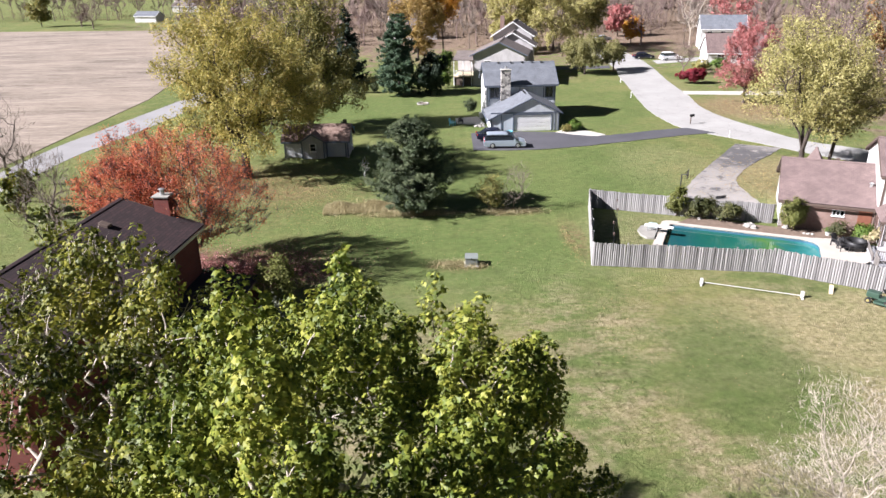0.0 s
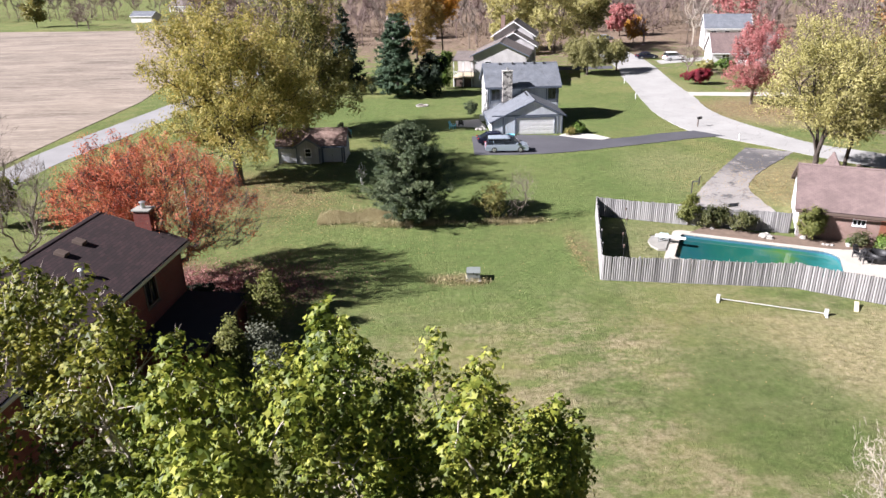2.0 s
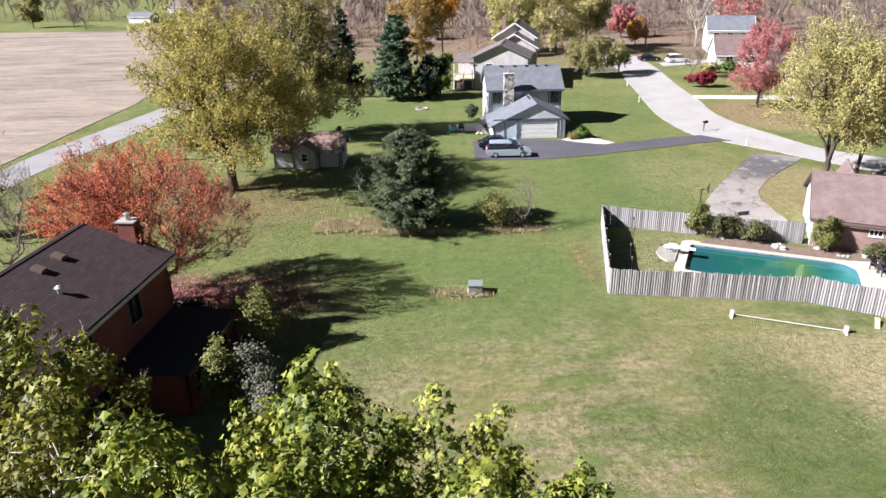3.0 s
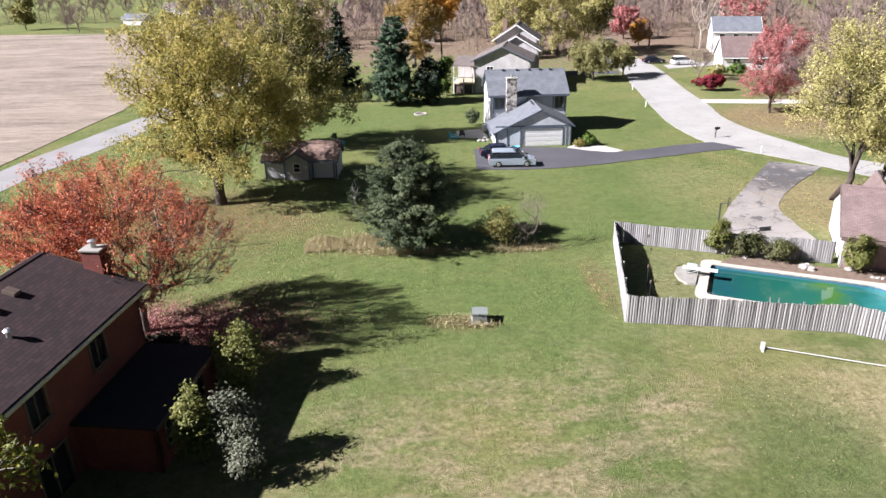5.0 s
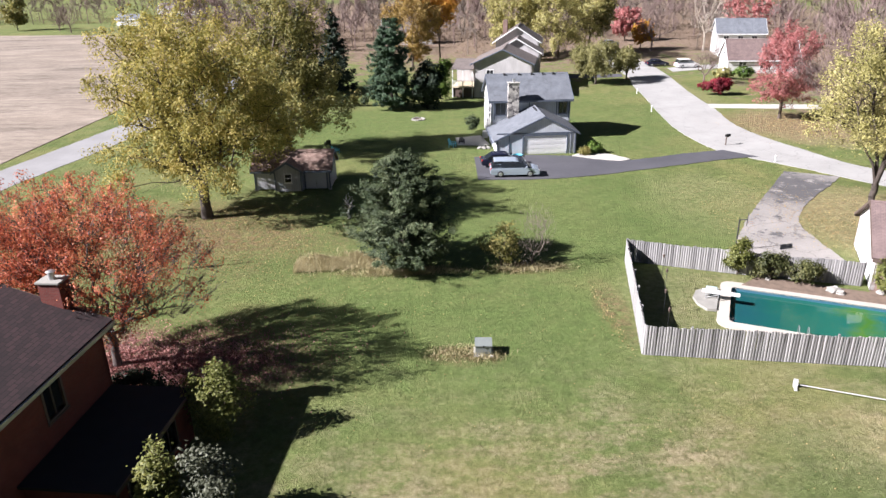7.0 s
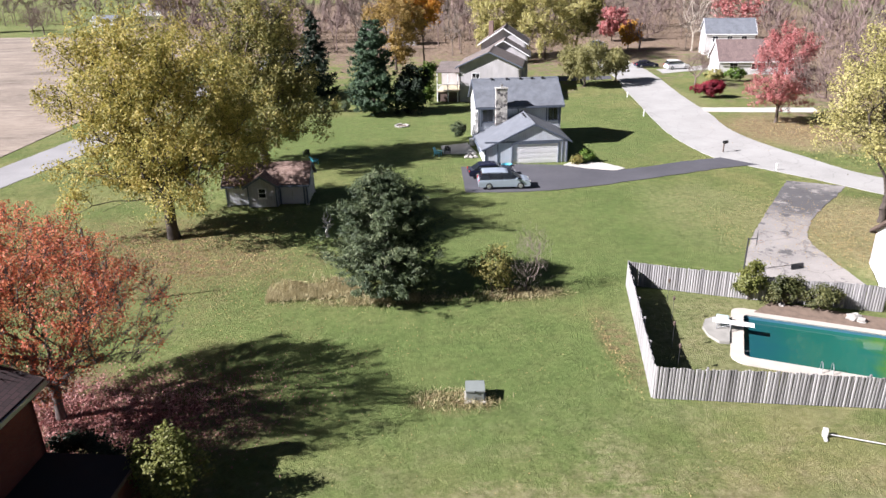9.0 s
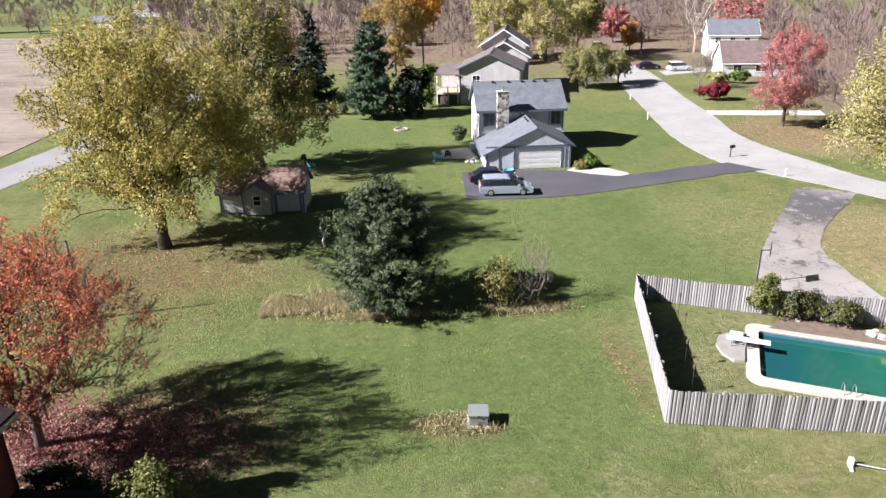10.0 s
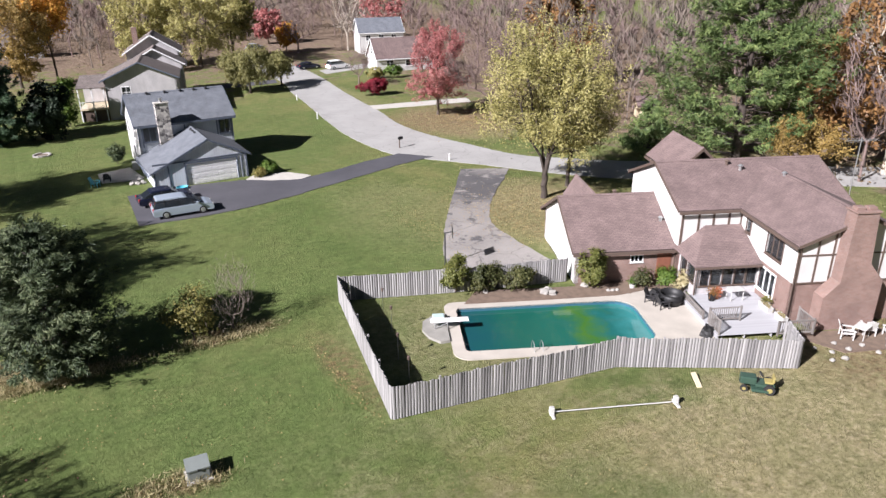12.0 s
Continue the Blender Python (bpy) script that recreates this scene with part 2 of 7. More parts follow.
def brick_mat(name, a, c, mortar, w=0.21, h=0.075):
    m, nt, b = nodes_of(name)
    v = coords(nt, "UV")
    br = nt.nodes.new("ShaderNodeTexBrick")
    br.inputs["Scale"].default_value = 1.0
    br.inputs["Brick Width"].default_value, br.inputs["Row Height"].default_value, br.inputs["Mortar Size"].default_value = w, h, 0.006
    br.inputs["Color1"].default_value, br.inputs["Color2"].default_value, br.inputs["Mortar"].default_value = (*a, 1), (*c, 1), (*mortar, 1)
    link(nt, v, br.inputs["Vector"])
    st = tex_noise(nt, world_pos(nt), 0.8, 6)
    col = blend(nt, 1.0, br.outputs["Color"], ramp(nt, st, [(0.3, grey(0.78)), (0.7, grey(1.12))]), "MULTIPLY")
    link(nt, col, b.inputs["Base Color"])
    b.inputs["Roughness"].default_value = 0.88
    bump(nt, b, br.outputs["Fac"], -0.5, 0.012)
    return m


def siding_mat(name, col, board=0.16, upright=False, vary=0.15):
    """Lapped or upright boards: a fine shadow line at each joint."""
    m, nt, b = nodes_of(name)
    v = coords(nt, "UV")
    sep = nt.nodes.new("ShaderNodeSeparateXYZ")
    link(nt, v, sep.inputs[0])
    saw = calc(nt, "FRACT", calc(nt, "DIVIDE", sep.outputs[0 if upright else 1], board))
    line = ramp(nt, saw, [(0.0, grey(0.55)), (0.09, grey(1.0)), (0.92, grey(0.97)), (1.0, grey(0.8))])
    st = tex_noise(nt, world_pos(nt), 1.1, 7, 0.65, (1, 1, 0.35))
    tone = ramp(nt, st, [(0.3, grey(1 - vary * 1.6)), (0.7, grey(1 + vary * 0.4))])
    link(nt, blend(nt, 1.0, blend(nt, 1.0, col, tone, "MULTIPLY"), line, "MULTIPLY"), b.inputs["Base Color"])
    b.inputs["Roughness"].default_value = 0.7
    bump(nt, b, saw, 0.5, 0.015)
    return m


def water_mat():
    m, nt, b = nodes_of("pool_water")
    v = coords(nt)
    sep = nt.nodes.new("ShaderNodeSeparateXYZ")
    link(nt, v, sep.inputs[0])
    wob = calc(nt, "MULTIPLY", calc(nt, "SUBTRACT", tex_noise(nt, v, 0.5, 5, 0.6), 0.5), 4.0)
    along = calc(nt, "DIVIDE", calc(nt, "ADD", sep.outputs[0], wob), 11.2)
    deep, mid_, algae, shallow = (0.010, 0.065, 0.075), (0.010, 0.085, 0.065), (0.045, 0.13, 0.02), (0.04, 0.20, 0.20)
    col = ramp(nt, along, [(0.05, deep), (0.3, mid_), (0.55, (0.012, 0.10, 0.075)), (0.68, algae), (0.80, (0.015, 0.11, 0.10)), (0.97, shallow)])
    link(nt, col, b.inputs["Base Color"])
    b.inputs["Roughness"].default_value = 0.04
    b.inputs["IOR"].default_value = 1.33
    bump(nt, b, tex_noise(nt, v, 3.0, 4), 0.06, 0.02)
    return m


def wood_mat(name, a, c, grain=3.0):
    """Weathered boards, each with its own tone."""
    m, nt, b = nodes_of(name)
    v = coords(nt)
    n = tex_noise(nt, v, grain, 8, 0.7, (6, 6, 0.5))
    r = nt.nodes.new("ShaderNodeObjectInfo").outputs["Random"]
    fac = calc(nt, "ADD", calc(nt, "MULTIPLY", n, 0.6), calc(nt, "MULTIPLY", r, 0.42))
    link(nt, ramp(nt, fac, [(0.2, a), (0.8, c)]), b.inputs["Base Color"])
    b.inputs["Roughness"].default_value = 0.88
    bump(nt, b, n, 0.5, 0.01)
    return m


def glass_mat(name, tint=(0.75, 0.8, 0.82)):
    m, nt, b = nodes_of(name)
    b.inputs["Base Color"].default_value = (*tint, 1)
    b.inputs["Roughness"].default_value, b.inputs["IOR"].default_value = 0.03, 1.45
    b.inputs["Transmission Weight"].default_value = 0.9
    return m


def stone_mat():
    """Rubble masonry: rounded stones of mixed tones in pale mortar."""
    m, nt, b = nodes_of("chimney_stone")
    vo = nt.nodes.new("ShaderNodeTexVoronoi")
    vo.inputs["Scale"].default_value = 3.2
    ed = nt.nodes.new("ShaderNodeTexVoronoi")
    ed.feature, ed.inputs["Scale"].default_value = "DISTANCE_TO_EDGE", 3.2
    v = coords(nt)
    link(nt, v, vo.inputs["Vector"]), link(nt, v, ed.inputs["Vector"])
    sep = nt.nodes.new("ShaderNodeSeparateColor")
    link(nt, vo.outputs["Color"], sep.inputs[0])
    col = ramp(nt, sep.outputs[0], [(0.1, (0.11, 0.10, 0.10)), (0.45, (0.30, 0.28, 0.26)), (0.9, (0.58, 0.55, 0.50))])
    col = blend(nt, ramp(nt, ed.outputs["Distance"], [(0.02, grey(1)), (0.07, grey(0))]), col, (0.42, 0.40, 0.37))
    link(nt, col, b.inputs["Base Color"])
    b.inputs["Roughness"].default_value = 0.9
    bump(nt, b, ed.outputs["Distance"], 0.6, 0.05)
    return m


LAWN, FIELD = lawn_mat(), field_mat()
STREET = paving_mat("street_concrete", (0.272, 0.266, 0.254), (0.362, 0.356, 0.342), crack=0.25)
LANE = paving_mat("lane_asphalt", (0.20, 0.195, 0.195), (0.28, 0.275, 0.275))
BLACKTOP = paving_mat("sealed_blacktop", (0.050, 0.050, 0.058), (0.085, 0.083, 0.095))
OLD_DRIVE = paving_mat("worn_driveway", (0.192, 0.18, 0.17), (0.318, 0.295, 0.276), (0.07, 0.068, 0.072), 0.5, 0.55, (36.8, 76.8, 5.5, 5.2))
CONCRETE = plain("concrete", (0.44, 0.42, 0.38), 0.85, vary=0.25, scale=1.2, fine=25)
PAD = plain("old_pad_concrete", (0.26, 0.25, 0.225), 0.9, vary=0.35, scale=1.6, fine=20)
COPING = plain("pool_coping", (0.42, 0.385, 0.335), 0.8, vary=0.25, scale=0.8, fine=20)
POOL_LINER = plain("pool_liner", (0.04, 0.12, 0.17), 0.5, vary=0.2, scale=2)
WATER = water_mat()
GLASS, DARK_GLASS = glass_mat("window_glass", (0.22, 0.24, 0.26)), glass_mat("car_glass", (0.12, 0.14, 0.16))
WHITE_PAINT = plain("white_paint", (0.82, 0.82, 0.82), 0.55, vary=0.08, scale=2)
TRIM_BLUE = plain("slate_trim", (0.10, 0.12, 0.16), 0.6)
BROWN_TRIM = plain("brown_timber", (0.10, 0.07, 0.055), 0.75, vary=0.2)
DARK = plain("dark_metal", (0.03, 0.03, 0.033), 0.5)
BLACK_PLASTIC = plain("black_plastic", (0.012, 0.012, 0.013), 0.55)
STEEL = plain("galvanised_steel", (0.52, 0.53, 0.53), 0.4, 0.8, vary=0.15)
WHITE_PLASTIC = plain("white_plastic", (0.50, 0.495, 0.475), 0.4, vary=0.06)
GREY_ROOF = shingle_mat("grey_shingles", (0.135, 0.148, 0.17), (0.16, 0.172, 0.195))
BROWN_ROOF = shingle_mat("rose_brown_shingles", (0.165, 0.118, 0.112), (0.195, 0.142, 0.132))
DARK_ROOF = shingle_mat("dark_brown_shingles", (0.020, 0.0095, 0.011), (0.045, 0.021, 0.023), 0.2, 0.45)
TAN_ROOF = shingle_mat("weathered_tan_shingles", (0.15, 0.125, 0.115), (0.19, 0.16, 0.145))
SHED_ROOF = shingle_mat("leaf_strewn_shingles", (0.17, 0.105, 0.085), (0.28, 0.20, 0.16))
SIDING_GREY = siding_mat("blue_grey_siding", (0.60, 0.635, 0.685), 0.22, True)
SIDING_TAN = siding_mat("grey_lap_siding", (0.52, 0.50, 0.505))
SIDING_WHITE = siding_mat("white_lap_siding", (0.64, 0.63, 0.62))
SIDING_SHED = siding_mat("peeling_grey_boards", (0.52, 0.53, 0.56), 0.25, True, 0.3)
STUCCO = plain("white_stucco", (0.54, 0.525, 0.51), 0.9, vary=0.1, scale=1.5, fine=40)
BRICK_TAN = brick_mat("rose_brick", (0.19, 0.115, 0.095), (0.24, 0.15, 0.125), (0.27, 0.23, 0.205))
BRICK_RED = brick_mat("red_brick", (0.135, 0.026, 0.018), (0.175, 0.038, 0.027), (0.125, 0.07, 0.06))
STONE = stone_mat()
FENCE_WOOD = wood_mat("silvered_fence", (0.125, 0.12, 0.12), (0.37, 0.36, 0.355))
RAIL_WOOD = wood_mat("weathered_rail", (0.13, 0.115, 0.105), (0.25, 0.23, 0.215))
DECK_WOOD = wood_mat("grey_deck", (0.33, 0.33, 0.345), (0.39, 0.39, 0.405), 5)
RAW_WOOD = wood_mat("pale_wood", (0.42, 0.34, 0.22), (0.66, 0.56, 0.40))
BARK, BARK_PALE, BARK_DARK = bark_mat("bark", (0.055, 0.042, 0.033), (0.16, 0.125, 0.10)), bark_mat("pale_bark", (0.26, 0.22, 0.18), (0.55, 0.49, 0.41)), bark_mat("dark_bark", (0.03, 0.024, 0.02), (0.085, 0.066, 0.054))
BARK_TAN = bark_mat("tan_bark", (0.22, 0.185, 0.145), (0.50, 0.44, 0.36))
BARK_MAPLE = bark_mat("grey_maple_bark", (0.05, 0.04, 0.036), (0.15, 0.12, 0.11))
RUST_DOOR = plain("rust_red_paint", (0.20, 0.075, 0.045), 0.7, vary=0.35, scale=3)
WHITE_BARK = bark_mat("bleached_wood", (0.5, 0.48, 0.45), (0.75, 0.73, 0.7))
TWIG = bark_mat("grey_twigs", (0.10, 0.08, 0.066), (0.22, 0.18, 0.15))
TWIG_RED = bark_mat("purple_twigs", (0.125, 0.088, 0.08), (0.24, 0.175, 0.158))
L_GREEN = leaf_mat("green_leaves", [(0.036, 0.06, 0.009), (0.115, 0.155, 0.02), (0.25, 0.275, 0.038), (0.42, 0.40, 0.075)], 0.33)
L_GREEN2 = leaf_mat("fading_green_leaves", [(0.028, 0.039, 0.006), (0.085, 0.103, 0.014), (0.185, 0.19, 0.024), (0.33, 0.29, 0.045)], 0.28)
L_YELLOW = leaf_mat("yellow_leaves", [(0.13, 0.128, 0.03), (0.28, 0.258, 0.064), (0.44, 0.37, 0.10), (0.57, 0.455, 0.16)], 0.40)
L_OLIVE = leaf_mat("olive_leaves", [(0.07, 0.075, 0.022), (0.17, 0.17, 0.05), (0.30, 0.265, 0.08), (0.42, 0.34, 0.115)])
L_WILLOW = leaf_mat("willow_leaves", [(0.10, 0.10, 0.035), (0.23, 0.22, 0.08), (0.37, 0.34, 0.14)])
L_PALE = leaf_mat("pale_yellow_leaves", [(0.17, 0.158, 0.052), (0.32, 0.298, 0.10), (0.46, 0.42, 0.165), (0.56, 0.50, 0.23)])
L_RED = leaf_mat("red_leaves", [(0.22, 0.05, 0.036), (0.44, 0.115, 0.06), (0.56, 0.18, 0.082), (0.60, 0.29, 0.14)], 0.4)
L_PINK = leaf_mat("crimson_leaves", [(0.22, 0.06, 0.06), (0.37, 0.12, 0.115), (0.48, 0.20, 0.185), (0.52, 0.31, 0.28)])
L_ORANGE = leaf_mat("orange_leaves", [(0.26, 0.11, 0.02), (0.48, 0.22, 0.03), (0.64, 0.36, 0.05), (0.70, 0.47, 0.10)])
L_RUST = leaf_mat("rust_leaves", [(0.13, 0.07, 0.03), (0.26, 0.14, 0.05), (0.36, 0.2, 0.08)])
L_UNDER = leaf_mat("undergrowth_leaves", [(0.10, 0.075, 0.05), (0.20, 0.15, 0.10), (0.30, 0.22, 0.14)])
L_BRONZE = leaf_mat("bronze_leaves", [(0.16, 0.11, 0.035), (0.32, 0.22, 0.065), (0.48, 0.34, 0.11)])
L_SHRUB = leaf_mat("dark_shrub_leaves", [(0.03, 0.04, 0.012), (0.08, 0.09, 0.03), (0.17, 0.165, 0.06)])
FLAT_ROOF = plain("black_roofing", (0.02, 0.018, 0.02), 0.9, vary=0.3, scale=1.5)
L_GREY = leaf_mat("pale_grey_leaves", [(0.07, 0.08, 0.05), (0.14, 0.15, 0.10), (0.24, 0.25, 0.18)])
L_GOLD = leaf_mat("golden_evergreen", [(0.06, 0.075, 0.016), (0.15, 0.165, 0.04), (0.27, 0.265, 0.08)])
L_CEDAR = leaf_mat("cedar_sprays", [(0.016, 0.028, 0.014), (0.042, 0.062, 0.028), (0.08, 0.105, 0.048), (0.15, 0.17, 0.085)], 0.08)
L_SPRUCE = leaf_mat("spruce_needles", [(0.022, 0.046, 0.026), (0.054, 0.094, 0.05), (0.105, 0.158, 0.085)], 0.15)
L_PINE = leaf_mat("pine_needles", [(0.03, 0.058, 0.02), (0.105, 0.155, 0.048), (0.26, 0.31, 0.105)], 0.2)
L_DARK = leaf_mat("dark_evergreen", [(0.008, 0.015, 0.009), (0.02, 0.034, 0.02), (0.042, 0.058, 0.034)], 0.1)
L_BRIGHT = leaf_mat("bright_evergreen", [(0.035, 0.07, 0.012), (0.085, 0.15, 0.022), (0.16, 0.22, 0.04)], 0.2)
L_BURGUNDY = leaf_mat("burgundy_leaves", [(0.08, 0.008, 0.014), (0.20, 0.016, 0.03), (0.32, 0.04, 0.055)], 0.2)
L_STRAW = leaf_mat("straw", [(0.20, 0.165, 0.085), (0.36, 0.31, 0.165), (0.52, 0.46, 0.28)], 0.3)
L_FALLEN = leaf_mat("fallen_leaves", [(0.16, 0.09, 0.04), (0.34, 0.23, 0.10), (0.50, 0.40, 0.18)], 0.1)
L_FALLEN_RED = leaf_mat("fallen_red_leaves", [(0.17, 0.065, 0.06), (0.38, 0.175, 0.155), (0.58, 0.37, 0.33)], 0.1)
SILVER_PAINT = plain("silver_car_paint", (0.37, 0.43, 0.51), 0.3, 0.3, vary=0.04, relief=0)
NAVY_PAINT = plain("navy_car_paint", (0.015, 0.018, 0.04), 0.25, 0.2, vary=0.04, relief=0)
RUBBER = plain("tyre_rubber", (0.02, 0.02, 0.02), 0.85)
LENS = plain("lamp_lens", (0.75, 0.75, 0.72), 0.15, vary=0.03, relief=0)
RED_LENS = plain("tail_lamp_lens", (0.45, 0.02, 0.02), 0.2, vary=0.03, relief=0)
BOX_GREEN = plain("weathered_green_enamel", (0.17, 0.19, 0.18), 0.7, vary=0.15, scale=3)
MOWER_GREEN = plain("mower_green", (0.035, 0.07, 0.05), 0.4, vary=0.1)
MOWER_YELLOW = plain("mower_yellow", (0.30, 0.25, 0.09), 0.45, vary=0.1)
AQUA = plain("aqua_plastic", (0.10, 0.42, 0.52), 0.4, vary=0.1)
FADED_AQUA = plain("faded_aqua_cover", (0.42, 0.54, 0.53), 0.6, vary=0.2)
ROCK = plain("pale_rock", (0.31, 0.295, 0.27), 0.9, vary=0.3, scale=3, fine=20, relief=0.5)
SOIL = plain("mulch_soil", (0.15, 0.108, 0.08), 0.95, vary=0.5, scale=2.5, fine=18, relief=0.8)
TERRACOTTA = plain("terracotta", (0.42, 0.17, 0.09), 0.8, vary=0.2)

# ---- building helpers ----
def mesh_of(name, verts, faces, material, smooth=False):
    me = bpy.data.meshes.new(name)
    me.from_pydata([tuple(v) for v in verts], [], [tuple(f) for f in faces])
    me.materials.append(material)
    if smooth:
        me.polygons.foreach_set("use_smooth", [True] * len(me.polygons))
    return me


def quads_mesh(name, verts, quads, material, smooth=False):
    """A mesh from numpy arrays of corners and four-sided faces."""
    verts, quads = np.asarray(verts, np.float32).reshape(-1, 3), np.asarray(quads, np.int32)
    k = quads.shape[1]
    me = bpy.data.meshes.new(name)
    me.vertices.add(len(verts)), me.loops.add(quads.size), me.polygons.add(len(quads))
    me.vertices.foreach_set("co", verts.ravel())
    me.loops.foreach_set("vertex_index", quads.ravel())
    me.polygons.foreach_set("loop_start", np.arange(0, quads.size, k, dtype=np.int32))
    me.polygons.foreach_set("use_smooth", np.full(len(quads), smooth))
    me.materials.append(material)
    me.update(calc_edges=True)
    me.validate()
    return me


def metric_uv(me):
    """Lays every face out in metres: across, and up its slope."""
    uv = me.uv_layers.new(name="metres")
    co = [v.co for v in me.vertices]
    for p in me.polygons:
        n = p.normal
        t = Vector((0, 0, 1)).cross(n)
        t = t.normalized() if t.length > 1e-3 else Vector((1, 0, 0))
        b = n.cross(t)
        for li in p.loop_indices:
            c = co[me.loops[li].vertex_index]
            uv.data[li].uv = (c.dot(t), c.dot(b))


def thing(name, m, label, category, group="", kind=""):
    ob = new(name)
    ob.empty_display_size = 0.2
    ob.matrix_world = m
    return tagged(ob, label, category, group, kind)


def part(name, bm, material, parent, label="", smooth=False):
    """Links a bmesh as one mesh object under a thing or part."""
    bmesh.ops.recalc_face_normals(bm, faces=bm.faces)
    me = bpy.data.meshes.new(name)
    bm.to_mesh(me)
    bm.free()
    me.materials.append(material)
    if smooth:
        me.polygons.foreach_set("use_smooth", [True] * len(me.polygons))
    me.update()
    metric_uv(me)
    ob = new(name, me)
    ob.parent = parent
    return tagged(ob, label)


def put(name, me, parent=None, m=None, label=""):
    ob = new(name, me)
    ob.parent = parent
    if m is not None:
        ob.matrix_local = m
    return tagged(ob, label)


def box(bm, x0, x1, y0, y1, z0, z1, bev=0.0, m=None):
    got = bmesh.ops.create_cube(bm, size=1.0, matrix=Matrix.Translation(((x0 + x1) / 2, (y0 + y1) / 2, (z0 + z1) / 2)) @ Matrix.Diagonal((x1 - x0, y1 - y0, z1 - z0, 1)))
    vs = got["verts"]
    if bev:
        es = list({e for v in vs for e in v.link_edges})
        r = bmesh.ops.bevel(bm, geom=es, offset=bev, segments=2, affect="EDGES", profile=0.6)
        vs = list({v for f in r["faces"] for v in f.verts} | {v for v in vs if v.is_valid})
    if m is not None:
        bmesh.ops.transform(bm, matrix=m, verts=vs)
    return vs


def rod(bm, a, b, r0, r1=None, n=8, caps=True):
    a, b = Vector(a), Vector(b)
    r1 = r0 if r1 is None else r1
    turn = (b - a).to_track_quat("Z", "Y").to_matrix().to_4x4()
    got = bmesh.ops.create_cone(bm, cap_ends=caps, segments=n, radius1=r0, radius2=r1, depth=(b - a).length, matrix=Matrix.Translation((a + b) / 2) @ turn)
    return got["verts"]


def slab(bm, corners, thick):
    """A flat plate: its upper face and the thickness below it."""
    up = [bm.verts.new(c) for c in corners]
    n = (up[1].co - up[0].co).cross(up[2].co - up[0].co).normalized()
    if n.z < 0:
        n = -n
    lo = [bm.verts.new(v.co - n * thick) for v in up]
    bm.faces.new(up), bm.faces.new(lo[::-1])
    k = len(up)
    for i in range(k):
        bm.faces.new((up[i], lo[i], lo[(i + 1) % k], up[(i + 1) % k]))


def panel(name, parent, p0, p1, outline, holes, thick, material, label="", proud=0.0):
    """A wall from p0 to p1, seen from its right-hand side; outline in (along, up), with openings (along0, along1, up0, up1) cut through."""
    d = (Vector(p1) - Vector(p0)).normalized()
    out = Vector((d.y, -d.x))
    bm = bmesh.new()

    def at(s, z):
        q = Vector(p0) + d * s + out * proud
        return bm.verts.new((q.x, q.y, z))

    edges = []
    for loop in [outline] + [[(a, c), (b, c), (b, e), (a, e)] for a, b, c, e in holes]:
        vs = [at(*q) for q in loop]
        edges += [bm.edges.new((vs[i], vs[(i + 1) % len(vs)])) for i in range(len(vs))]
    bmesh.ops.triangle_fill(bm, use_beauty=True, edges=edges)
    got = bmesh.ops.extrude_face_region(bm, geom=list(bm.faces))
    inward = Vector((-out.x, -out.y, 0)) * thick
    bmesh.ops.translate(bm, vec=inward, verts=[g for g in got["geom"] if isinstance(g, bmesh.types.BMVert)])
    return part(name, bm, material, parent, label)


def window(parent, p0, p1, hole, frame_mat, bars=(2, 2), thick=0.2, label="", glass=None, casing=0.09, proud=0.0):
    """A framed window set in a wall's opening, with its panes and sill."""
    a, b, c, e = hole
    d = (Vector(p1) - Vector(p0)).normalized()
    out = Vector((d.y, -d.x))
    m = Matrix(((d.x, -out.x, 0, p0[0] + out.x * proud), (d.y, -out.y, 0, p0[1] + out.y * proud), (0, 0, 1, 0), (0, 0, 0, 1)))
    bm = bmesh.new()
    rings = [[bm.verts.new((x, y, z)) for x, z in ((a - k, c - k), (b + k, c - k), (b + k, e + k), (a - k, e + k))] for k, y in ((casing, -0.035), (0, -0.035), (0, 0.10), (casing, 0.10))]
    for p, q in zip(rings, rings[1:] + rings[:1]):
        for i in range(4):
            bm.faces.new((p[i], p[(i + 1) % 4], q[(i + 1) % 4], q[i]))
    w = part("window", bm, frame_mat, parent, label)
    w.matrix_local = m
    nx, nz = bars
    for i in range(1, nx):
        x = a + (b - a) * i / nx
        bm = bmesh.new()
        box(bm, x - 0.025, x + 0.025, 0.02, 0.07, c, e)
        part("glazing_bar", bm, frame_mat, w)
    for i in range(1, nz):
        z = c + (e - c) * i / nz
        bm = bmesh.new()
        box(bm, a, b, 0.022, 0.068, z - 0.025, z + 0.025)
        part("glazing_bar", bm, frame_mat, w)
    bm = bmesh.new()
    box(bm, a - casing - 0.04, b + casing + 0.04, -0.09, -0.036, c - casing - 0.05, c - casing)
    part("sill", bm, frame_mat, w)
    for i in range(nx):
        bm = bmesh.new()
        x0, x1 = a + (b - a) * i / nx, a + (b - a) * (i + 1) / nx
        box(bm, x0 + 0.004, x1 - 0.004, 0.075, 0.085, c + 0.004, e - 0.004)
        part("pane", bm, glass or GLASS, w)
    return w


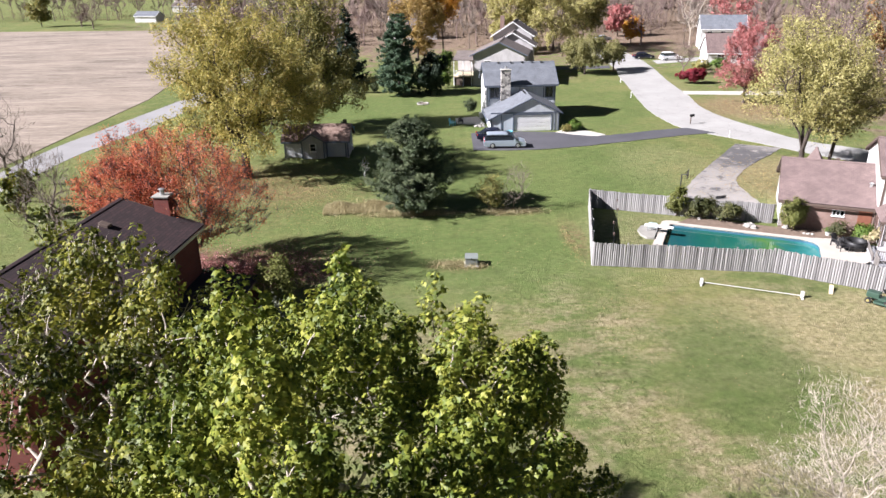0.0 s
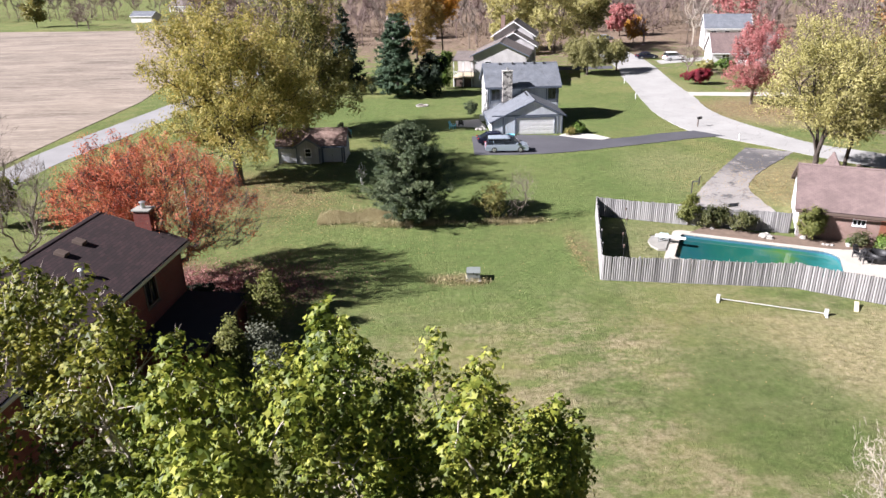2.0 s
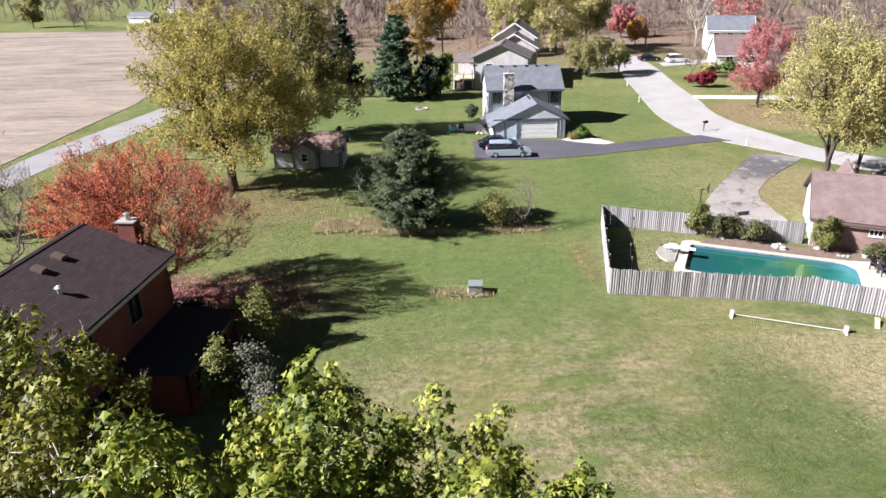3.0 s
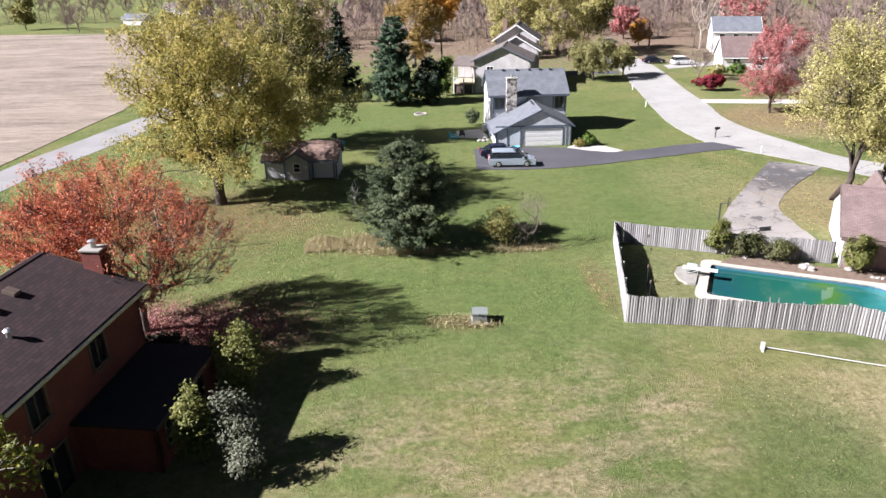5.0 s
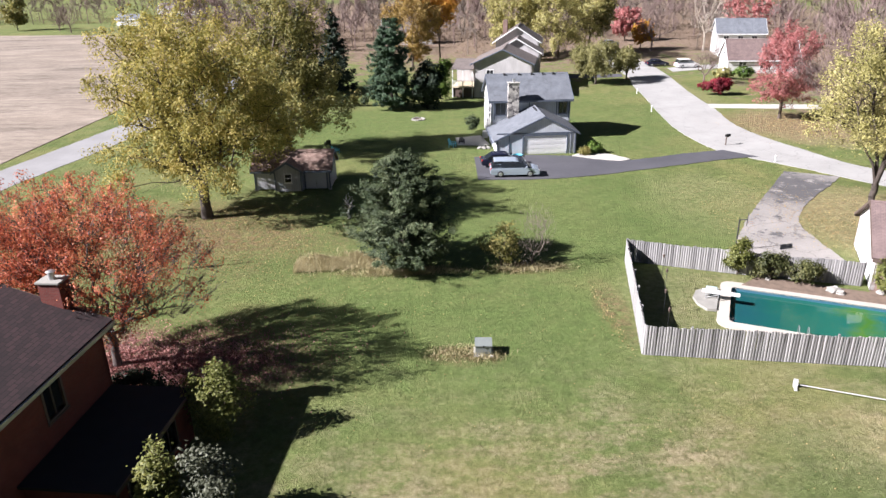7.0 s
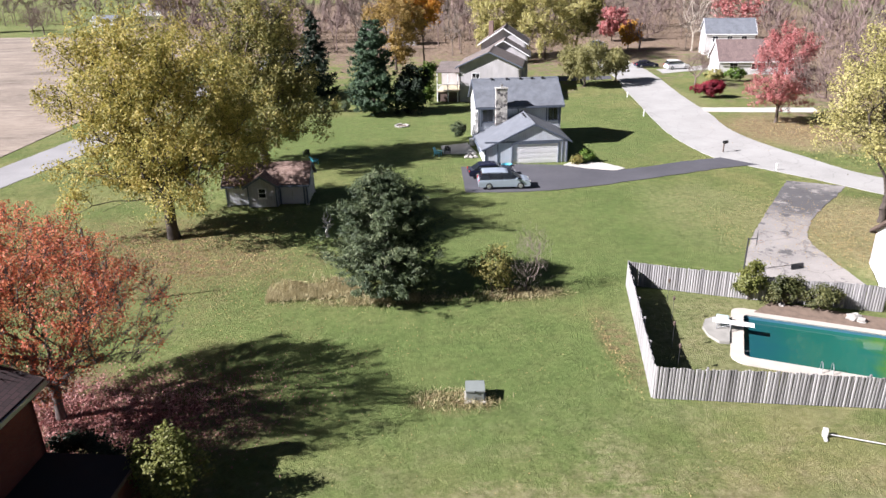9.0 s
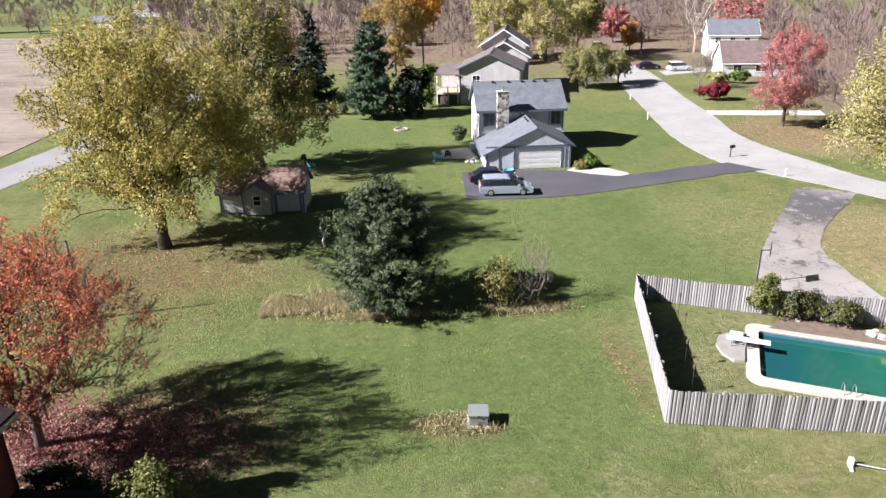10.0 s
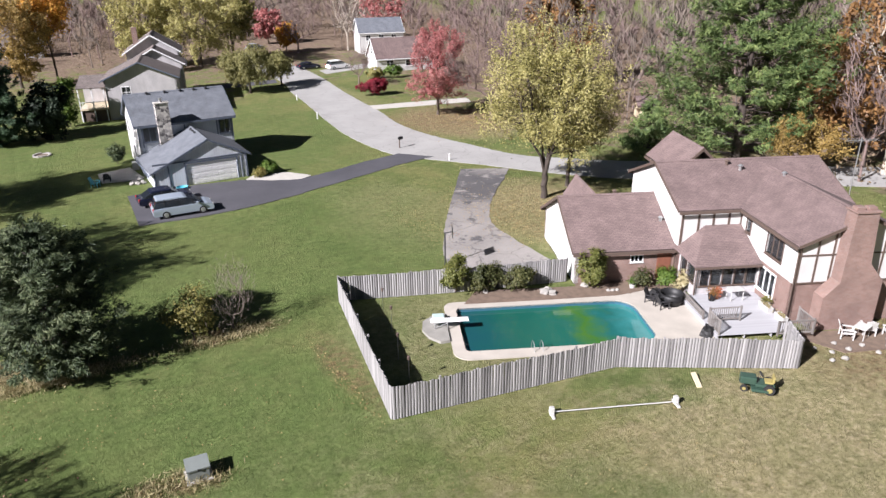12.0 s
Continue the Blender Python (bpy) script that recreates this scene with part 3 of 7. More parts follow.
def gable_roof(parent, x0, x1, y0, y1, eave, ridge, material, trim, axis="x", over=0.35, end=0.3, thick=0.12, yr=None, label="", gutter=None):
    """Two slopes over the walls x0..x1, y0..y1, the ridge along one axis, with a ridge cap, fascia boards and gutters."""
    def tr(s, w, z):
        return (s, w, z) if axis == "x" else (w, s, z)
    a0, a1, b0, b1 = (x0, x1, y0, y1) if axis == "x" else (y0, y1, x0, x1)
    mid = (b0 + b1) / 2 if yr is None else yr
    a0, a1 = a0 - end, a1 + end
    for side, b in ((-1, b0), (1, b1)):
        ev = eave[(side + 1) // 2] if isinstance(eave, tuple) else eave
        slope = (ridge - ev) / abs(mid - b)
        be, ze = b + side * over, ev - slope * over
        bm = bmesh.new()
        slab(bm, [tr(a0, be, ze + thick), tr(a1, be, ze + thick), tr(a1, mid, ridge + thick), tr(a0, mid, ridge + thick)], thick)
        part("roof_slope", bm, material, parent, label)
        bm = bmesh.new()
        p, q = tr(a0 + 0.003, be + side * 0.004, ze - 0.14), tr(a1 - 0.003, be + side * 0.10, ze + 0.05)
        box(bm, min(p[0], q[0]), max(p[0], q[0]), min(p[1], q[1]), max(p[1], q[1]), p[2], q[2], 0.02)
        part("gutter", bm, gutter or trim, parent)
        for s in (a0, a1):
            out = -0.05 if s == a0 else 0.05
            bm = bmesh.new()
            slab(bm, [tr(s + out, be, ze + thick + 0.01), tr(s + out * 0.08, be, ze + thick + 0.01), tr(s + out * 0.08, mid, ridge + thick + 0.01), tr(s + out, mid, ridge + thick + 0.01)], 0.18)
            part("bargeboard", bm, trim, parent)
    bm = bmesh.new()
    for side in (-1, 1):
        ev = eave[(side + 1) // 2] if isinstance(eave, tuple) else eave
        slope = (ridge - ev) / abs(mid - (b0 if side < 0 else b1))
        slab(bm, [tr(a0 - 0.01, mid, ridge + thick + 0.035), tr(a1 + 0.01, mid, ridge + thick + 0.035), tr(a1 + 0.01, mid + side * 0.18, ridge + thick + 0.035 - slope * 0.18), tr(a0 - 0.01, mid + side * 0.18, ridge + thick + 0.035 - slope * 0.18)], 0.03)
    part("ridge_cap", bm, material, parent)


def roof_vent(parent, x, y, z, material, size=0.28):
    bm = bmesh.new()
    rod(bm, (0, 0, -0.15), (0, 0, size * 0.7), size * 0.32, n=10)
    rod(bm, (0, 0, size * 0.7), (0, 0, size * 1.0), size * 0.6, size * 0.25, n=10)
    v = part("roof_vent", bm, material, parent)
    v.location = (x, y, z)


def ribbon(name, left, right, z, material, label, category, lift=0.25):
    """A paved strip between two edges, smoothed, with a thickness."""
    def smooth_line(pts, k=8):
        pts = [Vector(p) for p in pts]
        pts = [2 * pts[0] - pts[1]] + pts + [2 * pts[-1] - pts[-2]]
        res = []
        for i in range(1, len(pts) - 2):
            p0, p1, p2, p3 = pts[i - 1:i + 3]
            for j in range(k):
                t = j / k
                res.append(0.5 * (2 * p1 + (p2 - p0) * t + (2 * p0 - 5 * p1 + 4 * p2 - p3) * t * t + (3 * p1 - p0 - 3 * p2 + p3) * t ** 3))
        return res + [pts[-2]]
    a, b = smooth_line(left), smooth_line(right)
    n = min(len(a), len(b))
    vs, fs = [], []
    for i in range(n):
        for p in (a[i], b[i]):
            wob = Vector((noise.noise((p.x * 0.9, p.y * 0.9, z)), noise.noise((p.x * 0.9, p.y * 0.9, z + 7)))) * 0.16
            vs += [(p.x + wob.x, p.y + wob.y, z), (p.x + wob.x, p.y + wob.y, z - lift)]
    for i in range(n - 1):
        k = 4 * i
        fs += [(k, k + 4, k + 6, k + 2), (k, k + 1, k + 5, k + 4), (k + 2, k + 6, k + 7, k + 3)]
    ob = new(name, mesh_of(name, vs, fs, material))
    return tagged(ob, label, category, kind="structure")


# ---- trees ----
def frame_of(d):
    d = d / np.maximum(np.linalg.norm(d, axis=1, keepdims=True), 1e-9)
    ref = np.where(np.abs(d[:, 2:3]) > 0.9, [[1.0, 0, 0]], [[0, 0, 1.0]])
    a = np.cross(d, ref)
    a /= np.linalg.norm(a, axis=1, keepdims=True)
    return d, a, np.cross(d, a)


def grow(rng, targets, trunk_top, r_tip=0.012, lean=(0, 0), steps=3, sag=0.12, power=0.46, stems=()):
    """A branching skeleton that reaches every target from a trunk at the origin. Returns nodes, parents, radii."""
    pos, par = [np.array([0, 0, -0.25])], [-1]
    for i in range(1, 5):
        f = i / 4
        pos.append(np.array([lean[0] * f + rng.normal(0, 0.04), lean[1] * f + rng.normal(0, 0.04), trunk_top * f]))
        par.append(len(pos) - 2)
    depth = [0.0] * 5
    for end in stems:
        last, at = 4, pos[4]
        for i in range(1, 5):
            f = i / 4
            pos.append(at + (np.array(end) - at) * f + rng.normal(0, 0.10, 3) + [0, 0, 0.5 * math.sin(math.pi * f) * 0.4])
            par.append(last), depth.append(0.6 * i)
            last = len(pos) - 1
    order = np.argsort(np.linalg.norm(targets - pos[-1], axis=1) + rng.normal(0, 0.6, len(targets)))
    tips = []
    for t in targets[order]:
        arr = np.array(pos[3:])
        d = t - arr
        dist = np.linalg.norm(d, axis=1)
        cost = dist + 0.35 * np.array(depth[3:]) + 1.2 * np.maximum(0, arr[:, 2] - t[2])
        k = int(np.argmin(cost)) + 3
        at, far = pos[k], np.linalg.norm(t - pos[k])
        side = rng.normal(0, 1, 3) * far * 0.07
        last = k
        for j in range(1, steps + 1):
            f = j / steps
            pos.append(at + (t - at) * f + (side + np.array([0, 0, sag * far])) * math.sin(math.pi * f) * 0.9)
            par.append(last)
            depth.append(depth[k] + far * f)
            last = len(pos) - 1
        tips.append(last)
    pos, par = np.array(pos), np.array(par)
    load = np.zeros(len(pos))
    load[tips] = 1
    for i in range(len(pos) - 1, 0, -1):
        load[par[i]] += load[i]
    rad = r_tip * np.maximum(load, 1) ** power
    rad[0] *= 1.35
    return pos, par, rad, np.array(tips)


def limb_arrays(pos, par, rad):
    """Tapered tubes for every stretch of a skeleton: corner and face arrays."""
    vs, qs, base = [], [], 0
    child = np.arange(1, len(pos))
    p0, p1, r0, r1 = pos[par[child]], pos[child], np.minimum(rad[par[child]], rad[child] * 1.5), rad[child]
    for lo, hi, n in ((0, 0.025, 3), (0.025, 0.07, 5), (0.07, 9, 9)):
        s = (r1 >= lo) & (r1 < hi)
        if not s.any():
            continue
        d, a, b = frame_of(p1[s] - p0[s])
        an = np.arange(n) * 2 * np.pi / n
        ring = np.cos(an)[None, :, None] * a[:, None] + np.sin(an)[None, :, None] * b[:, None]
        v = np.concatenate([p0[s][:, None] + ring * r0[s][:, None, None], p1[s][:, None] + ring * r1[s][:, None, None]], 1)
        i = np.arange(n)
        f = np.stack([i, (i + 1) % n, (i + 1) % n + n, i + n], 1)
        q = f[None] + (np.arange(s.sum()) * 2 * n)[:, None, None] + base
        vs.append(v.reshape(-1, 3)), qs.append(q.reshape(-1, 4))
        base += 2 * n * int(s.sum())
    return np.concatenate(vs), np.concatenate(qs)


def leaf_arrays(rng, at, length, width, along=None, spread=1.0, fold=0.25):
    """Folded leaves at the given places: corner and face arrays."""
    n = len(at)
    d = rng.normal(0, 1, (n, 3))
    if along is not None:
        d = along + d * spread
    d, a, b = frame_of(d)
    turn = rng.uniform(0, 2 * np.pi, n)[:, None]
    side, up = np.cos(turn) * a + np.sin(turn) * b, -np.sin(turn) * a + np.cos(turn) * b
    L, W = length * rng.uniform(0.6, 1.35, n)[:, None], width * rng.uniform(0.6, 1.35, n)[:, None]
    v = np.stack([at - d * L / 2, at + side * W / 2 + up * W * fold, at + d * L / 2, at - side * W / 2 + up * W * fold], 1)
    return v.reshape(-1, 3), np.arange(4 * n).reshape(-1, 4)


def blades(rng, at, face, axis, length, width, lobed=False, fold=0.2):
    """Leaves that lie across the given face directions, plain or with three points: corner and face arrays."""
    n = len(at)
    face = face / (np.linalg.norm(face, axis=1, keepdims=True) + 1e-9)
    d = axis - face * (axis * face).sum(1, keepdims=True)
    d /= np.linalg.norm(d, axis=1, keepdims=True) + 1e-9
    side = np.cross(face, d)
    L, W = length * rng.uniform(0.65, 1.3, n)[:, None], width * rng.uniform(0.65, 1.3, n)[:, None]
    if lobed:
        shape = ((-0.5, 0.0), (-0.08, -0.55), (0.06, -0.2), (0.5, 0.0), (0.06, 0.2), (-0.08, 0.55))
        fans = np.array(((0, 1, 2), (0, 2, 3), (0, 3, 4), (0, 4, 5)))
    else:
        shape, fans = ((-0.5, 0.0), (-0.05, -0.5), (0.5, 0.0), (-0.05, 0.5)), np.array(((0, 1, 2, 3),))
    v = np.stack([at + d * L * u + side * W * w - face * W * fold * abs(w) for u, w in shape], 1)
    k = len(shape)
    q = (fans[None] + (np.arange(n) * k)[:, None, None]).reshape(-1, fans.shape[1])
    return v.reshape(-1, 3), q


def sprays(rng, ends, count, reach, girth, up, heart, hang=0.0, jitter=0.55):
    """Leafy shoots that grow outwards and upwards from branch ends: places, faces and axes of their leaves."""
    d = ends - heart
    d /= np.linalg.norm(d, axis=1, keepdims=True) + 1e-6
    d = d + [0, 0, up] + rng.normal(0, 0.28, d.shape)
    d /= np.linalg.norm(d, axis=1, keepdims=True) + 1e-6
    size = rng.uniform(0.6, 1.35, len(ends))
    e, d, k = np.repeat(ends, count, 0), np.repeat(d, count, 0), np.repeat(size, count)[:, None]
    s = rng.uniform(-0.7, 1.0, len(e))[:, None]
    off = rng.normal(0, 1, e.shape)
    off -= d * (off * d).sum(1, keepdims=True)
    at = e + d * s * reach * k + off * girth * k * np.clip(1.0 - 0.62 * s, 0.25, 1.4)
    face = off * 0.75 + d * (0.35 + 0.3 * s) + [0, 0, 0.55] + rng.normal(0, jitter, e.shape)
    axis = d * 0.4 + off * 0.4 + rng.normal(0, 0.7, e.shape) + [0, 0, -hang]
    return at, face, axis


def in_lobes(rng, lobes, n, inner=0.55):
    """Points in the outer shells of ellipsoid lobes (x, y, z, rx, ry, rz), none deep within another lobe."""
    lob = np.array(lobes, float)
    share = (lob[:, 3] * lob[:, 4] * lob[:, 5]) ** 0.67
    res = []
    while len(res) < n:
        k = rng.choice(len(lob), p=share / share.sum())
        d = rng.normal(0, 1, 3)
        d /= np.linalg.norm(d)
        p = lob[k, :3] + d * lob[k, 3:] * rng.uniform(inner, 1.0) ** 0.6 * rng.uniform(0.9, 1.08)
        deep = min(np.linalg.norm((p - q[:3]) / q[3:]) for q in lob)
        if deep > inner * 0.8 and p[2] > 0.4:
            res.append(p)
    return np.array(res)


def lobes_for(rng, rx, ry, z0, z1, count, rough=0.3, cx=0.0, cy=0.0, extra=()):
    """A crown of overlapping lobes between two heights, uneven in outline."""
    zc, rz = (z0 + z1) / 2, (z1 - z0) / 2
    res = [(cx, cy, zc, rx * 0.72, ry * 0.72, rz * 0.78)]
    for i in range(count):
        d = rng.normal(0, 1, 3)
        d /= np.linalg.norm(d)
        k = rng.uniform(0.26, 0.44)
        s = 1 - k * rng.uniform(0.75, 1.15)
        res.append((cx + d[0] * rx * s, cy + d[1] * ry * s, zc + d[2] * rz * s, rx * k, ry * k, rz * k * 1.05))
    return res + list(extra)


def spires(seed, rx, ry, z0, z1, count, slope=0.11):
    """A crown of upright leafy shoots, highest in the middle, over a filled heart."""
    rng = np.random.default_rng(seed)
    res = [(0, 0, (z0 + z1) / 2 - 1.0, rx * 0.84, ry * 0.84, (z1 - z0) / 2 - 1.0)]
    for i in range(count):
        a, r = rng.uniform(0, 2 * np.pi), math.sqrt(rng.uniform(0.0, 1.0))
        x, y = rx * r * math.cos(a), ry * r * math.sin(a)
        top = z1 - slope * (x * x + y * y) * rng.uniform(0.8, 1.15) - rng.uniform(0, 1.3)
        k = rng.uniform(0.7, 1.2)
        res.append((x, y, max(top - 1.6 * k, z0 + 1), 0.72 * k, 0.72 * k, 1.6 * k))
        if i % 3 == 0:
            x, y = x * 1.12 + rng.normal(0, 0.5), y * 1.12 + rng.normal(0, 0.5)
            low = z1 - slope * (x * x + y * y) - rng.uniform(2.0, 4.2)
            res.append((x, y, max(low, z0 + 1), 1.1, 1.1, 1.5))
    return res


def broadleaf(name, x, y, label, seed, lobes, trunk_top, tips, per_tip, leaf, bark, leaves, category="tree", sigma=0.4, r_tip=0.014, lean=(0, 0), group="", droop=0.0, thin=None, turn=0.0, power=0.46, twigs=0, reach=0.0, up=0.35, lobed=False, clumps=0, spread=0.6, sag=0.12, stems=()):
    """A leafy tree: one branching trunk, one crown of many single leaves in clumps."""
    rng = np.random.default_rng(seed)
    t = in_lobes(rng, lobes, clumps or tips)
    if clumps:
        t = np.repeat(t, -(-tips // clumps), 0)[:tips]
        t = t + rng.normal(0, spread, t.shape) * [1, 1, 0.8]
        t[:, 2] = np.maximum(t[:, 2], 0.8)
    pos, par, rad, tip = grow(rng, t, trunk_top, r_tip, lean, power=power, sag=sag, stems=stems)
    ob = thing(name, pose(x, y, 0, 0, 0, turn), label, category, group)
    v, q = limb_arrays(pos, par, rad)
    if twigs:
        k = rng.integers(8, len(pos), twigs)
        out = pos[k] - np.array([0, 0, trunk_top])
        out /= np.linalg.norm(out, axis=1, keepdims=True) + 1e-6
        v2, q2 = leaf_arrays(rng, pos[k] + out * 0.25, 0.75, 0.02, out + [0, 0, 0.4], 0.5, 0.1)
        v, q = np.concatenate([v, v2]), np.concatenate([q, q2 + len(v)])
    put("trunk", quads_mesh("trunk", v, q, bark, True), ob)
    ends = pos[tip]
    if thin is not None:
        ends = ends[rng.random(len(ends)) < thin(ends)]
    mid = np.array([ends[:, 0].mean(), ends[:, 1].mean(), np.quantile(ends[:, 2], 0.25)])
    at, face, axis = sprays(rng, ends, per_tip, reach or sigma * 1.7, sigma * 0.62, up, mid, droop)
    ok = at[:, 2] > 0.25
    v, q = blades(rng, at[ok], face[ok], axis[ok], leaf, leaf * (0.95 if lobed else 0.68), lobed)
    put("crown", quads_mesh("crown", v, q, leaves), ob)
    return ob


def bare_arrays(rng, height, rx, trunk_top, tips, twigs, r_tip=0.02, twig=(1.1, 0.045), spread=0.45, apart=False):
    lob = lobes_for(rng, rx, rx, trunk_top * 0.75, height, 7)
    t = in_lobes(rng, lob, tips, 0.35)
    pos, par, rad, tip = grow(rng, t, trunk_top, r_tip, sag=-0.05)
    v, q = limb_arrays(pos, par, rad)
    k = rng.integers(5, len(pos), twigs)
    at = pos[k] + rng.normal(0, 0.25, (twigs, 3))
    out = at - np.array([0, 0, trunk_top])
    out /= np.linalg.norm(out, axis=1, keepdims=True) + 1e-6
    v2, q2 = leaf_arrays(rng, at + out * 0.4, twig[0], twig[1], out + [0, 0, 0.35], spread, 0.1)
    if apart:
        return (v, q), (v2, q2)
    return np.concatenate([v, v2]), np.concatenate([q, q2 + len(v)])


def conifer(name, x, y, label, seed, height, radius, bark, leaves, whorls=16, per=9, tufts=26, tuft=(0.42, 0.10), rise=0.1, shape=0.85, low=0.06, category="conifer", jag=0.25, hollow=0.15, lean=(0, 0), plumes=0):
    """Trunk, tiered branches and needle sprays set along them."""
    rng = np.random.default_rng(seed)
    ob = thing(name, pose(x, y, 0), label, category)
    pos, par, rad = [np.array([0, 0, -0.2])], [-1], [height * 0.022]
    for i in range(1, 13):
        f = i / 12
        pos.append(np.array([lean[0] * f + rng.normal(0, 0.02), lean[1] * f + rng.normal(0, 0.02), height * f]))
        par.append(i - 1), rad.append(height * 0.020 * (1 - 0.94 * f))
    spray, way = [], []
    for w in range(whorls):
        f = low + (1 - low) * (w + rng.uniform(-0.3, 0.3)) / whorls
        f = min(max(f, low), 0.985)
        reach = radius * (1 - f) ** shape * (1 + 0.0 * f) + 0.12
        for j in range(per):
            an = rng.uniform(0, 2 * np.pi)
            ln = reach * rng.uniform(1 - jag, 1 + jag * 0.5)
            z = height * f + rng.normal(0, height / whorls * 0.3)
            a0 = np.array([lean[0] * f, lean[1] * f, z])
            d = np.array([math.cos(an), math.sin(an), rise + rng.normal(0, 0.08)])
            trunk_node = max(1, min(12, int(f * 12)))
            last = len(pos)
            pos.append(a0), par.append(trunk_node), rad.append(0.02 + 0.010 * ln)
            for s in (0.5, 1.0):
                pos.append(a0 + d * ln * s + np.array([0, 0, -0.10 * ln * s * (1 - s) * 4 + 0.12 * ln * s * s]))
                par.append(last), rad.append((0.02 + 0.008 * ln) * (1.05 - s))
                last = len(pos) - 1
            m = max(4, int(tufts * ln / radius) + 3)
            s = rng.uniform(hollow, 1.0, m) ** 0.7
            if plumes:
                k = rng.integers(0, plumes, m)
                s = np.clip(rng.uniform(hollow, 1.0, plumes)[k] ** 0.6 + rng.normal(0, 0.05, m), 0.05, 1.05)
            c = a0 + d * ln * s[:, None]
            c[:, 2] += -0.10 * ln * s * (1 - s) * 4 + 0.12 * ln * s * s
            loose = 1.0
            if plumes:
                c += (rng.normal(0, 1, (plumes, 3)) * np.array([0.15, 0.15, 0.05]) * ln)[k]
                loose = 0.42
            c += rng.normal(0, 1, (m, 3)) * np.array([0.13, 0.13, 0.07]) * (0.35 + ln * 0.6) * loose
            spray.append(c)
            side = rng.normal(0, 0.55, (m, 3))
            way.append(d[None] + side + [0, 0, 0.05])
    v, q = limb_arrays(np.array(pos), np.array(par), np.array(rad))
    put("trunk", quads_mesh("trunk", v, q, bark, True), ob)
    c, d = np.concatenate(spray), np.concatenate(way)
    k = 3
    c, d = np.repeat(c, k, 0) + rng.normal(0, 0.07, (len(c) * k, 3)), np.repeat(d, k, 0) + rng.normal(0, 0.35, (len(d) * k, 3))
    out = c * [1, 1, 0]
    out /= np.linalg.norm(out, axis=1, keepdims=True) + 1e-6
    v, q = blades(rng, c, out * 0.5 + [0, 0, 0.8] + rng.normal(0, 0.5, c.shape), d, tuft[0], tuft[1], False, 0.3)
    put("crown", quads_mesh("crown", v, q, leaves), ob)
    return ob


def shrub(name, x, y, label, seed, rx, ry, h, leaves, n, leaf=0.12, tips=70, category="shrub", group="", bark=None, z0=0.15, count=5, sigma=0.14, base=0.0, r_tip=0.006):
    rng = np.random.default_rng(seed)
    lob = lobes_for(rng, rx, ry, z0, h, count)
    t = in_lobes(rng, lob, tips, 0.5)
    pos, par, rad, tip = grow(rng, t, min(0.3, h * 0.2), r_tip)
    ob = thing(name, pose(x, y, base), label, category, group)
    v, q = limb_arrays(pos, par, rad)
    put("stem", quads_mesh("stem", v, q, bark or BARK, True), ob)
    c = np.repeat(pos[tip], max(1, n // tips), 0)
    c = c + rng.normal(0, sigma, c.shape)
    c[:, 2] = np.maximum(c[:, 2], 0.04)
    out = c - [0, 0, h * 0.35]
    out /= np.linalg.norm(out, axis=1, keepdims=True) + 1e-6
    v, q = blades(rng, c, out + [0, 0, 0.3] + rng.normal(0, 0.5, c.shape), rng.normal(0, 1, c.shape), leaf, leaf * 0.65)
    put("foliage", quads_mesh("foliage", v, q, leaves), ob)
    return ob

# ---- ground, roads and paving ----
POOL_M = pose(21.92, 56.02, 0, 0, 0, -24.9)        # pool and the timbered house share one grid
def pool_xy(u, v):
    q = POOL_M @ Vector((u, v, 0))
    return q.x, q.y


hole = [pool_xy(*p) for p in ((-0.1, -5.35), (11.3, -5.35), (11.3, 0.1), (-0.1, 0.1))]
far_corners = [(-2600, -2600), (2600, -2600), (2600, 2600), (-2600, 2600)]
gv = [(*p, 0.0) for p in hole] + [(*p, 0.0) for p in far_corners]
ground = new("ground", mesh_of("ground", gv, [(i, i + 4, (i + 1) % 4 + 4, (i + 1) % 4) for i in range(4)], LAWN))
tagged(ground, "green autumn lawn with straw-coloured dry patches and fallen leaves", "lawn", kind="structure")
bm = bmesh.new()
slab(bm, [(-47.3, 40, 0.06), (-46.0, 100, 0.06), (-45.2, 122, 0.06), (-60, 262, 0.06), (-91, 265.5, 0.06), (-155, 274, 0.06), (-420, 310, 0.06), (-420, 40, 0.06)], 0.2)
me = bpy.data.meshes.new("field")
bm.to_mesh(me), bm.free()
me.materials.append(FIELD)
tagged(new("field", me), "harvested field of pale straw-coloured stubble rows", "field", kind="structure")
ribbon("road", [(-47.5, 20), (-46.0, 60), (-44.9, 87), (-43.4, 97), (-41.5, 108), (-39.5, 120), (-36, 150), (-30, 200)],
       [(-43.0, 20), (-41.6, 60), (-40.4, 82), (-39.0, 90), (-37.1, 99), (-35.2, 112), (-31.5, 148), (-25, 200)], 0.03, LANE, "pale grey asphalt country lane beside the field", "road")
ribbon("street", [(43.0, 195), (42.4, 168), (41.2, 147), (39.3, 137.4), (37.6, 124.6), (35.8, 112.5), (34.8, 103.5), (34.8, 97.5), (35.6, 91.5), (37.7, 88.0), (41.0, 83.6), (46.4, 75.6), (52.5, 69.5), (72, 54), (95, 40)],
       [(50.5, 195), (50.8, 168), (49.6, 151), (48.3, 141.9), (46.3, 128.5), (44.9, 115.5), (43.4, 106.5), (43.3, 100.5), (44.0, 95.7), (45.2, 91.0), (47.2, 84.0), (51.5, 79.3), (56.5, 74.8), (77, 59), (99, 46)], 0.035, STREET, "sunlit pale concrete residential street", "street")
